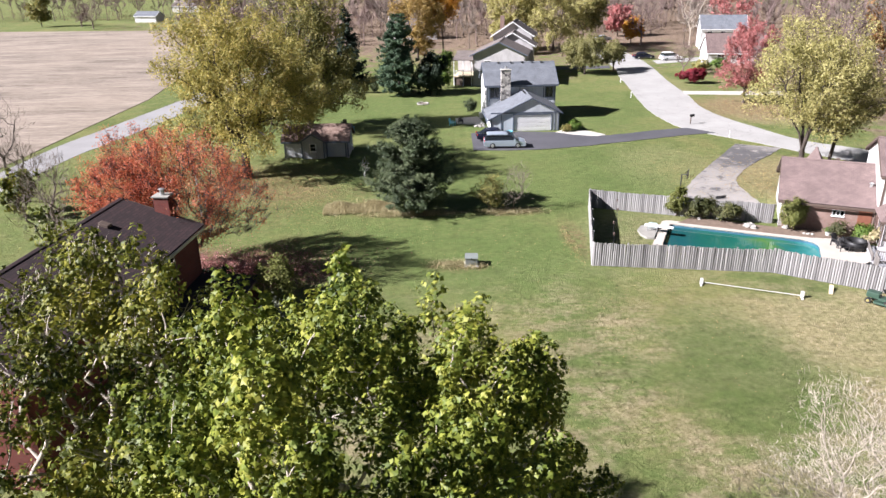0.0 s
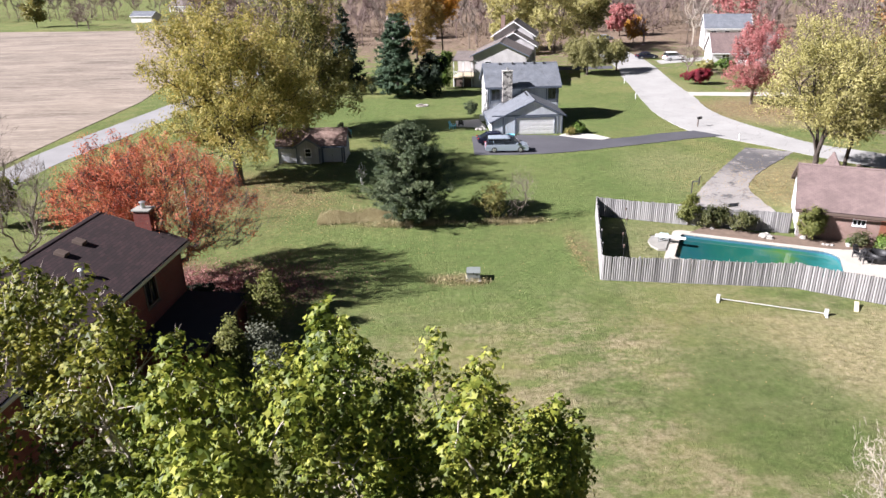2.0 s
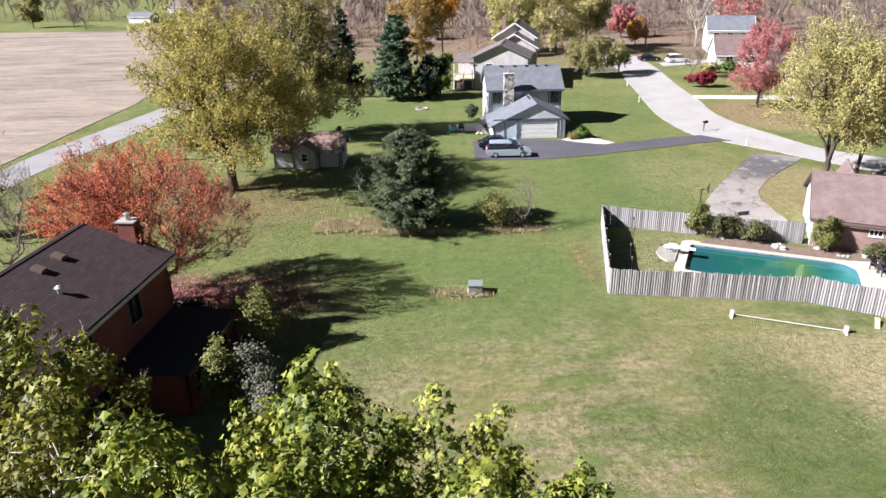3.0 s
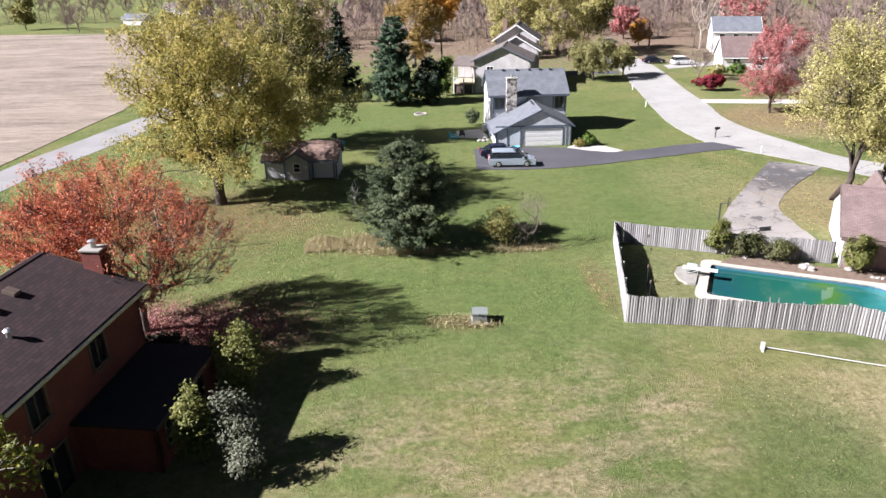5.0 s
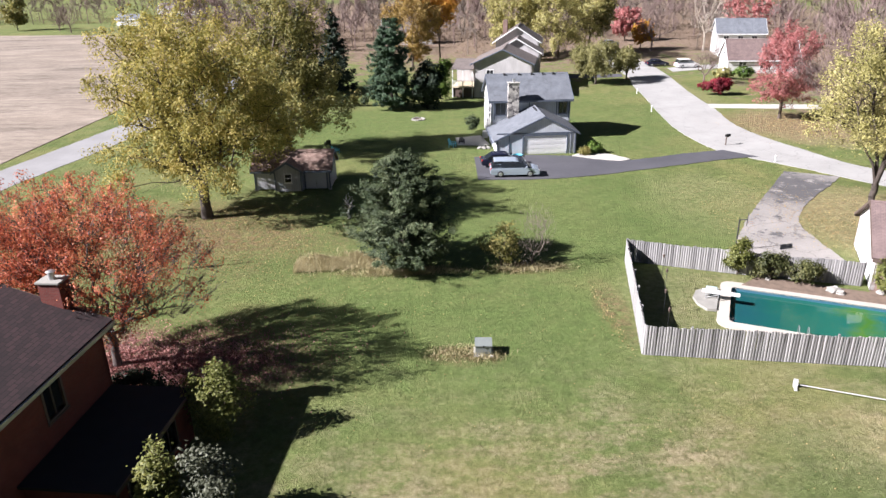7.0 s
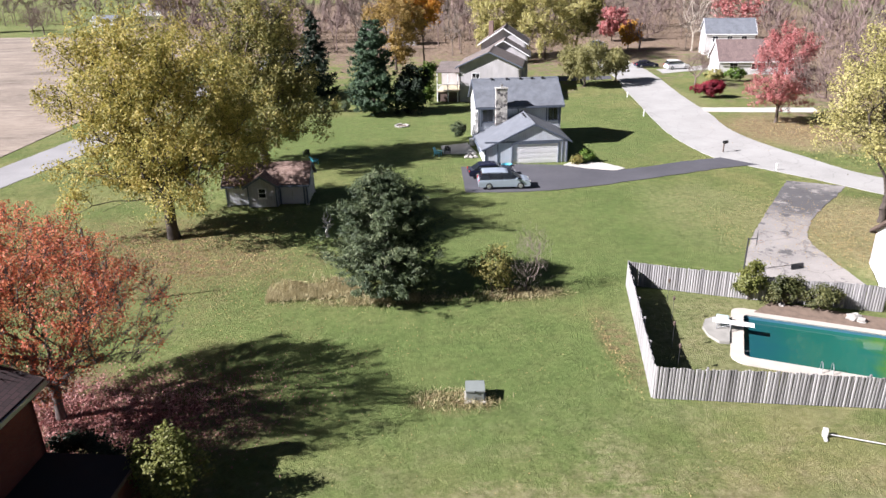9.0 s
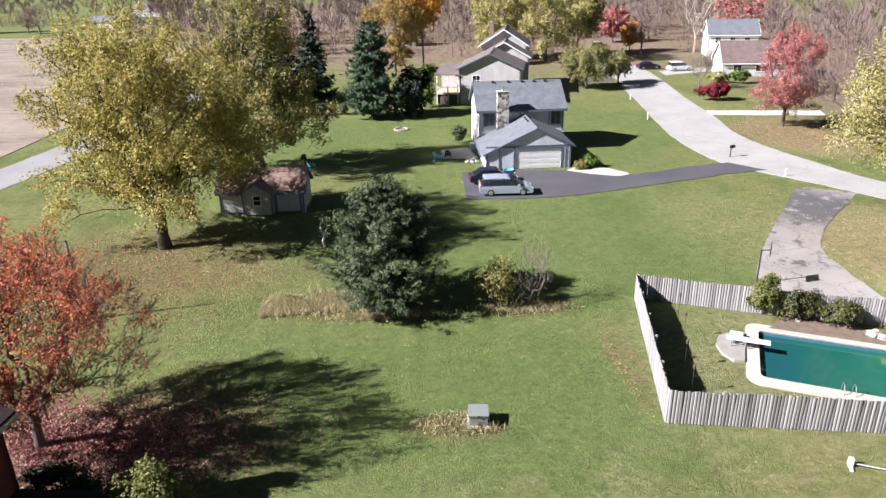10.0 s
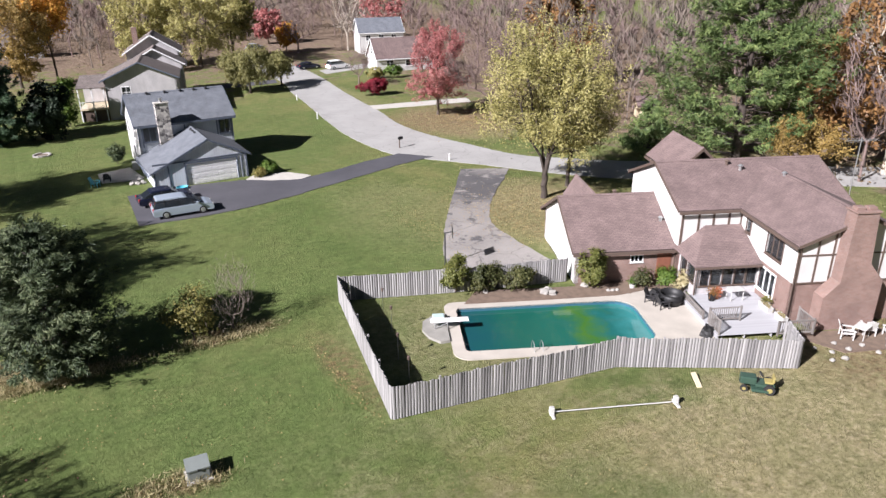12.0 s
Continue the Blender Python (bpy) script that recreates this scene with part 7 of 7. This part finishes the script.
def leaning_board():
    bm = bmesh.new()
    box(bm, -0.13, 0.13, -0.03, 0.03, 0, 1.05, 0.01)
    me = bpy.data.meshes.new("board")
    bm.to_mesh(me), bm.free()
    me.materials.append(RAW_WOOD)
    ob = tagged(new("board", me), "pale wooden board leaning over the grass by the fence", "board")
    ob.matrix_world = pose(28.0, 42.3, 0.0, 0, 0, 0) @ pose(0, 0, 0.02, -78, 0, -30)


def ride_on_mower():
    m = thing("ride_on_mower", pose(30.35, 40.75, 0, 0, 0, -48) @ Matrix.Scale(0.9, 4), "green and yellow ride-on mower parked by the fence", "mower")
    bm = bmesh.new()
    box(bm, -0.95, -0.1, -0.3, 0.3, 0.38, 0.82, 0.07)
    part("hood", bm, MOWER_GREEN, m)
    bm = bmesh.new()
    box(bm, -0.15, 0.85, -0.38, 0.38, 0.32, 0.52, 0.05)
    part("chassis", bm, MOWER_GREEN, m)
    bm = bmesh.new()
    box(bm, 0.32, 0.78, -0.25, 0.25, 0.54, 0.66, 0.05), box(bm, 0.70, 0.82, -0.25, 0.25, 0.62, 1.02, 0.05)
    part("seat", bm, MOWER_YELLOW, m, "yellow seat")
    bm = bmesh.new()
    box(bm, -0.35, 0.55, -0.58, 0.58, 0.12, 0.28, 0.05)
    part("mowing_deck", bm, MOWER_GREEN, m)
    bm = bmesh.new()
    rod(bm, (-0.05, 0, 0.75), (0.12, 0, 1.0), 0.02)
    rod(bm, (0.10, 0, 0.99), (0.13, 0, 1.02), 0.19, n=16)
    part("steering_wheel", bm, BLACK_PLASTIC, m)
    for x, r, w in ((-0.72, 0.2, 0.14), (0.58, 0.29, 0.22)):
        for s in (-1, 1):
            bm = bmesh.new()
            y = s * 0.42
            rod(bm, (x, y - w / 2, r), (x, y + w / 2, r), r, n=16)
            t = part("wheel", bm, RUBBER, m)
            bm = bmesh.new()
            rod(bm, (x, y - w / 2 - 0.01, r), (x, y + w / 2 + 0.01, r), r * 0.5, n=12)
            part("hub", bm, MOWER_YELLOW, t)


def basketball_hoop():
    h = thing("basketball_hoop", pose(24.84, 62.2, 0, 0, 0, -28), "dark basketball post at the driveway's edge", "basketball hoop")
    bm = bmesh.new()
    rod(bm, (0, 0, -0.1), (0, 0, 2.5), 0.055, n=10)
    rod(bm, (0, 0, 2.45), (0.5, 0, 2.55), 0.04)
    part("post", bm, DARK, h)
    bm = bmesh.new()
    box(bm, 0.5, 0.54, -0.55, 0.55, 2.25, 2.95, 0.01)
    b = part("backboard", bm, DARK, h)
    bm = bmesh.new()
    pts = [(0.78 + 0.22 * math.cos(a), 0.22 * math.sin(a), 2.36) for a in np.linspace(0, 2 * math.pi, 17)]
    for p, q in zip(pts, pts[1:]):
        rod(bm, p, q, 0.01, n=5)
    part("rim", bm, TERRACOTTA, b)


def mailbox():
    m = thing("mailbox", pose(37.45, 93.9, 0, 0, 0, 20), "black mailbox on a post beside the street", "mailbox")
    bm = bmesh.new()
    box(bm, -0.05, 0.05, -0.05, 0.05, -0.05, 1.05, 0.01), box(bm, -0.05, 0.35, -0.04, 0.04, 0.96, 1.04)
    part("post", bm, BROWN_TRIM, m)
    bm = bmesh.new()
    box(bm, -0.12, 0.48, -0.13, 0.13, 1.045, 1.22), rod(bm, (-0.12, 0, 1.21), (0.48, 0, 1.21), 0.13, n=16)
    part("box", bm, BLACK_PLASTIC, m)


def marker_post(x, y, label, h=0.9, material=None):
    bm = bmesh.new()
    box(bm, -0.06, 0.06, -0.06, 0.06, -0.05, h, 0.015)
    box(bm, -0.08, 0.08, -0.08, 0.08, h, h + 0.05, 0.015)
    me = bpy.data.meshes.new("marker_post")
    bm.to_mesh(me), bm.free()
    me.materials.append(material or WHITE_PAINT)
    ob = tagged(new("marker_post", me), label, "post")
    ob.matrix_world = pose(x, y, 0)


def fire_pit():
    f = thing("fire_pit", pose(1.4, 112.8, 0), "low ring of pale stones round an ash bed on the lawn", "fire pit")
    rng = random.Random(5)
    bm = bmesh.new()
    rod(bm, (0, 0, -0.05), (0, 0, 0.04), 0.7, n=20)
    part("ash_bed", bm, SOIL, f)
    for i in range(15):
        a = i * 2 * math.pi / 15
        bm = bmesh.new()
        box(bm, -0.17, 0.17, -0.13, 0.13, -0.02, rng.uniform(0.12, 0.22), 0.04, pose(0.85 * math.cos(a), 0.85 * math.sin(a), 0, 0, 0, math.degrees(a) + 90 + rng.uniform(-12, 12)))
        part("stone", bm, ROCK, f)


def lawn_chair(x, y, turn, material, label, scale=1.0):
    c = thing("lawn_chair", pose(x, y, 0, 0, 0, turn) @ Matrix.Scale(scale, 4), label, "chair")
    for sx in (-0.3, 0.3):
        for sy, h in ((-0.3, 0.56), (0.3, 0.5)):
            bm = bmesh.new()
            box(bm, sx - 0.03, sx + 0.03, sy - 0.03, sy + 0.03, 0, h)
            part("leg", bm, material, c)
        bm = bmesh.new()
        box(bm, sx - 0.06, sx + 0.06, -0.38, 0.36, 0.56, 0.60, 0.01)
        part("armrest", bm, material, c)
    bm = bmesh.new()
    slab(bm, [(-0.28, -0.34, 0.42), (0.28, -0.34, 0.42), (0.28, 0.25, 0.34), (-0.28, 0.25, 0.34)], 0.04)
    part("seat", bm, material, c)
    for i in range(5):
        bm = bmesh.new()
        x0 = -0.28 + i * 0.114
        slab(bm, [(x0, 0.22, 0.34), (x0 + 0.10, 0.22, 0.34), (x0 + 0.10, 0.48, 1.0 - 0.03 * abs(i - 2)), (x0, 0.48, 1.0 - 0.03 * abs(i - 2))], 0.025)
        part("back_slat", bm, material, c)
    return c


def rock(x, y, r, seed, label="pale garden rock lying on the ground", z=0.0, material=None, squash=0.7):
    rng = random.Random(seed)
    bm = bmesh.new()
    bmesh.ops.create_icosphere(bm, subdivisions=2, radius=r)
    o = rng.uniform(0, 50)
    for v in bm.verts:
        v.co *= 1 + 0.45 * noise.noise(v.co / r * 1.3 + Vector((o, 0, 0)))
        v.co.z = v.co.z * squash + r * squash * 0.55
    me = bpy.data.meshes.new("rock")
    bm.to_mesh(me), bm.free()
    me.materials.append(material or ROCK)
    ob = tagged(new("rock", me), label, "rock", "garden rocks")
    ob.matrix_world = pose(x, y, z, 0, 0, rng.uniform(0, 360))


def table_white(x, y, turn, label):
    t = thing("garden_table", pose(x, y, 0.36, 0, 0, turn), label, "table")
    bm = bmesh.new()
    box(bm, -0.45, 0.45, -0.35, 0.35, 0.68, 0.72, 0.015)
    part("tabletop", bm, WHITE_PLASTIC, t)
    for sx in (-0.38, 0.38):
        for sy in (-0.28, 0.28):
            bm = bmesh.new()
            rod(bm, (sx, sy, 0), (sx, sy, 0.68), 0.025)
            part("leg", bm, WHITE_PLASTIC, t)
    return t


def covered_grill(u, v, w, d, h, label, seed):
    """A soft dark cover over a thing on the patio: sagging folds, no hard edge."""
    bm = bmesh.new()
    bmesh.ops.create_cube(bm, size=1.0)
    bmesh.ops.subdivide_edges(bm, edges=bm.edges, cuts=7, use_grid_fill=True)
    for p in bm.verts:
        z = p.co.z + 0.5
        k = 1.1 - 0.28 * z + 0.10 * noise.noise(p.co * 4 + Vector((seed, 0, 0)))
        p.co = Vector((p.co.x * w * k, p.co.y * d * k, max(0, z * h * (1 + 0.25 * noise.noise(p.co * 3 + Vector((0, seed, 0)))))))
    me = bpy.data.meshes.new("grill_cover")
    bm.to_mesh(me), bm.free()
    me.materials.append(BLACK_PLASTIC)
    ob = tagged(new("covered_grill", me), label, "grill")
    ob.matrix_world = POOL_M @ pose(u, v, 0.045, 0, 0, 15 * seed)


def tub(u, v, r, h, material, label, name="plant_pot", plant=None, z=0.05):
    p = thing(name, POOL_M @ pose(u, v, z), label, "pot")
    bm = bmesh.new()
    rod(bm, (0, 0, 0), (0, 0, h), r * 0.75, r, 16)
    rod(bm, (0, 0, h - 0.05), (0, 0, h + 0.005), r * 1.08, n=16)
    part("pot", bm, material, p)
    if plant:
        rng = np.random.default_rng(int(u * 100))
        c = rng.normal(0, 1, (160, 3)) * [r * 0.7, r * 0.7, 0.12] + [0, 0, h + 0.2]
        v_, q = leaf_arrays(rng, c, 0.14, 0.08)
        tagged(put("plant", quads_mesh("plant", v_, q, plant), p), kind="stuff")


def planter_box(u, v, length):
    """A long low white trough with withered plants, standing on the deck."""
    p = thing("planter_box", POOL_M @ pose(u, v, 0.36, 0, 0, 90), "long white planter box with withered plants on the deck", "planter")
    bm = bmesh.new()
    rings = [[bm.verts.new((x * k, y * w, z)) for x, y in ((-1, -1), (1, -1), (1, 1), (-1, 1))] for k, w, z in ((length / 2 - 0.05, 0.15, 0), (length / 2, 0.19, 0.36), (length / 2 - 0.03, 0.16, 0.36), (length / 2 - 0.04, 0.15, 0.28))]
    for lo, hi in zip(rings, rings[1:]):
        for k in range(4):
            bm.faces.new((lo[k], lo[(k + 1) % 4], hi[(k + 1) % 4], hi[k]))
    bm.faces.new(rings[-1]), bm.faces.new(rings[0][::-1])
    part("trough", bm, WHITE_PLASTIC, p)
    rng = np.random.default_rng(int(u * 10 - v * 100))
    c = rng.normal(0, 1, (140, 3)) * [length * 0.25, 0.08, 0.06] + [0, 0, 0.36]
    v_, q = leaf_arrays(rng, c, 0.14, 0.06)
    tagged(put("plant", quads_mesh("plant", v_, q, L_STRAW), p), kind="stuff")


planter_box(18.55, -2.9, 1.1), planter_box(18.75, -4.25, 0.9)
utility_box(), goal_bar(), leaning_board(), ride_on_mower(), basketball_hoop(), mailbox(), fire_pit()
marker_post(35.2, 114.4, "white marker post at the street's edge")
marker_post(39.6, 86.2, "white marker post beside the driveway mouth", 0.7)
marker_post(37.6, 129.6, "white utility pedestal at the street corner", 0.8)
lawn_chair(-8.3, 94.6, 120, AQUA, "turquoise plastic lawn chair near the shed")
lawn_chair(-9.6, 98.0, 200, DARK, "dark metal lawn chair near the shed")
lawn_chair(5.4, 96.4, 60, AQUA, "turquoise plastic lawn chair by the patio")
lawn_chair(6.6, 97.6, 170, DARK, "dark lawn chair by the patio")
for i, (u, v) in enumerate(((21.7, -6.0), (23.2, -5.7), (24.2, -6.3))):
    q = POOL_M @ Vector((u, v, 0))
    lawn_chair(q.x, q.y, 40 + 95 * i, WHITE_PLASTIC, "white plastic garden chair below the brick chimney", 1.05)
q = POOL_M @ Vector((17.4, -1.3, 0))
table_white(q.x, q.y, -24.9, "small white plastic table outside the sunroom")
q = POOL_M @ Vector((22.5, -6.1, 0))
table_white(q.x, q.y, 10, "white plastic table among garden chairs").location.z = 0.03
def stock_tank(u, v, r, h):
    """A round tub with a rolled rim, open at the top."""
    t = thing("water_tub", POOL_M @ pose(u, v, 0.045), "large round black plastic tub on the patio", "tub")
    bm = bmesh.new()
    prof = [(r * 0.9, 0), (r * 0.95, h * 0.5), (r, h), (r * 0.93, h), (r * 0.88, h * 0.45), (r * 0.8, 0.06)]
    rings = [[bm.verts.new((q * math.cos(k * math.pi / 12), q * math.sin(k * math.pi / 12), z)) for k in range(24)] for q, z in prof]
    for lo, hi in zip(rings, rings[1:]):
        for k in range(24):
            bm.faces.new((lo[k], lo[(k + 1) % 24], hi[(k + 1) % 24], hi[k]))
    bm.faces.new(rings[-1]), bm.faces.new(rings[0][::-1])
    part("shell", bm, BLACK_PLASTIC, t, smooth=True)
    for z in (0.45, 0.97):
        bm = bmesh.new()
        for k in range(24):
            a0, a1 = k * math.pi / 12, (k + 1) * math.pi / 12
            rod(bm, (r * math.cos(a0), r * math.sin(a0), h * z), (r * math.cos(a1), r * math.sin(a1), h * z), 0.03, n=5)
        part("rim", bm, BLACK_PLASTIC, t)


stock_tank(13.55, -0.75, 0.72, 0.72)
for u, v, an in ((12.35, -0.55, 20), (12.75, -1.35, 75)):
    q = POOL_M @ Vector((u, v, 0))
    lawn_chair(q.x, q.y, an, DARK, "dark metal patio chair beside the pool", 0.95).location.z = 0.045
covered_grill(13.0, 0.35, 0.7, 0.5, 0.45, "folded black pool cover heaped on the patio", 2)
covered_grill(14.0, -4.9, 0.7, 0.6, 0.5, "dark covered tub beside the deck", 3)
tub(15.9, -1.3, 0.24, 0.42, BLACK_PLASTIC, "black pot with withered red plant on the deck", plant=L_RUST, z=0.36)
tub(16.3, -1.1, 0.2, 0.36, TERRACOTTA, "terracotta pot on the deck", plant=L_RED, z=0.36)
tub(18.7, -2.6, 0.22, 0.34, WHITE_PLASTIC, "white pot on the deck", plant=L_OLIVE, z=0.36)
tub(14.3, 0.4, 0.2, 0.3, TERRACOTTA, "terracotta pot at the patio's edge", plant=L_STRAW)
tub(11.9, 1.6, 0.22, 0.3, WHITE_PLASTIC, "white pot in the mulch bed", plant=L_BRIGHT)
for i, (u, v, r) in enumerate(((6.0, 1.5, 0.36), (6.5, 1.3, 0.30), (6.3, 1.8, 0.28), (8.9, 2.2, 0.3), (10.2, 1.35, 0.16), (10.5, 1.33, 0.16), (10.8, 1.36, 0.16), (20.6, -6.6, 0.25), (21.0, -7.3, 0.28), (22.0, -7.0, 0.26), (19.9, -7.5, 0.24), (20.2, -8.2, 0.3), (19.4, -8.3, 0.25), (22.4, -7.8, 0.24), (23.4, -7.2, 0.22), (24.6, -7.0, 0.25), (19.2, -7.0, 0.22), (2.2, 2.0, 0.2))):
    q = POOL_M @ Vector((u, v, 0))
    rock(q.x, q.y, r * (1.0 if u < 12 else 0.58), i, "white-painted garden rock in the soil" if u < 12 else "pale stone scattered on bare soil below the chimney", 0.02)
for i, (x, y) in enumerate(((8.6, 95.2), (9.1, 95.0), (9.6, 95.1), (8.9, 96.0), (9.4, 96.3))):
    rock(x, y, 0.28, 40 + i, "pale edging stone beside the patio", 0.02)


def paddling_tub(x, y):
    t = thing("paddling_tub", pose(x, y, 0.055), "shallow turquoise plastic tub lying by the garage", "tub")
    bm = bmesh.new()
    rings = [[bm.verts.new((q * math.cos(k * math.pi / 10), q * 0.8 * math.sin(k * math.pi / 10), z)) for k in range(20)] for q, z in ((0.5, 0), (0.58, 0.2), (0.53, 0.2), (0.47, 0.03))]
    for lo, hi in zip(rings, rings[1:]):
        for k in range(20):
            bm.faces.new((lo[k], lo[(k + 1) % 20], hi[(k + 1) % 20], hi[k]))
    bm.faces.new(rings[-1]), bm.faces.new(rings[0][::-1])
    part("shell", bm, AQUA, t)


paddling_tub(12.5, 91.1)


def antenna():
    a = thing("antenna", POOL_M @ pose(26.75, 3.0, 0), "thin steel television aerial mast behind the roof", "antenna")
    bm = bmesh.new()
    rod(bm, (0, 0, 0), (0, 0, 9.3), 0.035, n=6)
    part("mast", bm, STEEL, a)
    bm = bmesh.new()
    rod(bm, (-1.1, 0, 9.1), (1.1, 0, 9.1), 0.02, n=5)
    for i in range(9):
        x = -1.05 + i * 0.26
        rod(bm, (x, -0.7 + 0.05 * i, 9.12), (x, 0.7 - 0.05 * i, 9.12), 0.012, n=4)
    part("aerial", bm, STEEL, a)


antenna()


def garden_torch(x, y, h):
    """A thin stake with a lamp head on the grass inside the fence."""
    t = thing("garden_torch", pose(x, y, 0), "slender dark garden torch stuck in the grass by the fence", "torch", "garden torches")
    bm = bmesh.new()
    rod(bm, (0, 0, -0.1), (0, 0, h), 0.014, n=6)
    part("stake", bm, DARK, t)
    bm = bmesh.new()
    rod(bm, (0, 0, h), (0, 0, h + 0.2), 0.05, 0.09, 10)
    rod(bm, (0, 0, h + 0.2), (0, 0, h + 0.27), 0.06, 0.02, 10)
    part("head", bm, BROWN_TRIM, t)


for x, y in ((16.2, 52.6), (15.6, 50.2), (17.3, 55.6), (17.9, 58.0)):
    garden_torch(x, y, 1.45)

def straw_bed():
    """Tall dead grass in a long bed beside the cedar."""
    rng = np.random.default_rng(3)
    n = 8000
    s, t = rng.uniform(0, 1, n), rng.normal(0, 0.55, n)
    x, y = -7.7 + 6.3 * s, 61.4 + 0.6 * s + t
    hgt = 0.16 + 0.5 * np.clip(0.4 + t, 0, 1) * (0.5 + 0.5 * np.sin(x * 2.1 + 3 * t)) * rng.uniform(0.3, 1, n)
    c = np.column_stack([x, y, hgt])
    v, q = leaf_arrays(rng, c, 0.55, 0.04, np.tile([0.25, 0, 0.9], (n, 1)), 0.5, 0.1)
    v[:, 2] = np.maximum(v[:, 2], 0.0)
    tagged(new("dead_grass", quads_mesh("dead_grass", v, q, L_STRAW)), "long bed of tall straw-coloured dead grass beside the cedar", "grass", kind="stuff")
    n = 2200
    c = np.column_stack([rng.normal(0.2, 1.8, n), rng.normal(59.9, 0.35, n), rng.uniform(0.02, 0.35, n)])
    keep = [c]
    for cx, cy, rx, ry, m in ((9.0, 60.0, 1.3, 0.4, 1200), (4.9, 48.1, 0.6, 0.2, 220), (3.3, 48.7, 0.8, 0.4, 520), (-21.0, 84.0, 3, 1.5, 800)):
        keep.append(np.column_stack([rng.normal(cx, rx, m), rng.normal(cy, ry, m), rng.uniform(0.02, 0.3, m)]))
    c = np.concatenate(keep)
    v, q = leaf_arrays(rng, c, 0.30, 0.035, np.tile([0.1, 0, 0.8], (len(c), 1)), 0.5, 0.1)
    v[:, 2] = np.maximum(v[:, 2], 0.0)
    tagged(new("rough_grass", quads_mesh("rough_grass", v, q, L_STRAW)), "tufts of dry rough grass round shrubs and cabinet", "grass", kind="stuff")


def fallen_leaves():
    rng = np.random.default_rng(4)
    def strew(n, x, y, sx, sy, size):
        c = np.column_stack([rng.normal(x, sx, n), rng.normal(y, sy, n), rng.uniform(0.03, 0.07, n)])
        c = c[~((c[:, 0] > 13.2) & (c[:, 1] > 45) & (c[:, 0] < 33) & (c[:, 1] < 62))]
        return leaf_arrays(rng, c, size, size * 0.7, None, 1.0, 0.2)
    def joined(rows):
        off, vs, qs = 0, [], []
        for v, q in rows:
            vs.append(v), qs.append(q + off)
            off += len(v)
        return np.concatenate(vs), np.concatenate(qs)
    v, q = joined([strew(6500, -18, 68.5, 6, 4.5, 0.10), strew(1000, -8, 59, 6, 6, 0.08), strew(260, 12.9, 52.0, 0.3, 2.4, 0.08), strew(2600, 39.5, 67.5, 4, 4.5, 0.09), strew(1500, 33.5, 68, 1.6, 5, 0.08), strew(700, 27.5, 69, 1.2, 4, 0.07), strew(600, 3, 52, 5, 7, 0.07), strew(1500, 53, 103, 4.5, 4.5, 0.12), strew(400, 18, 38, 7, 4, 0.07)])
    tagged(new("fallen_leaves", quads_mesh("fallen_leaves", v, q, L_FALLEN)), "tan and yellow fallen leaves strewn over the lawn", "leaves", kind="stuff")
    v, q = joined([strew(11000, -14.0, 48.4, 3.2, 1.7, 0.115), strew(3000, -11, 49.5, 3.5, 2.2, 0.11)])
    tagged(new("fallen_red_leaves", quads_mesh("fallen_red_leaves", v, q, L_FALLEN_RED)), "carpet of red leaves under the red maple", "leaves", kind="stuff")


def yard_post():
    """A slim post on the lawn behind the red maple; its shadow crosses the grass."""
    p = thing("yard_post", pose(-18.6, 61.3, 0), "slim weathered wooden post standing on the lawn", "post")
    bm = bmesh.new()
    rod(bm, (0, 0, -0.1), (0, 0, 5.2), 0.09, 0.075, 10)
    part("pole", bm, FENCE_WOOD, p)
    bm = bmesh.new()
    rod(bm, (0, 0, 5.2), (0, 0, 5.35), 0.10, 0.04, 10)
    part("cap", bm, DARK, p)


straw_bed(), fallen_leaves(), yard_post()
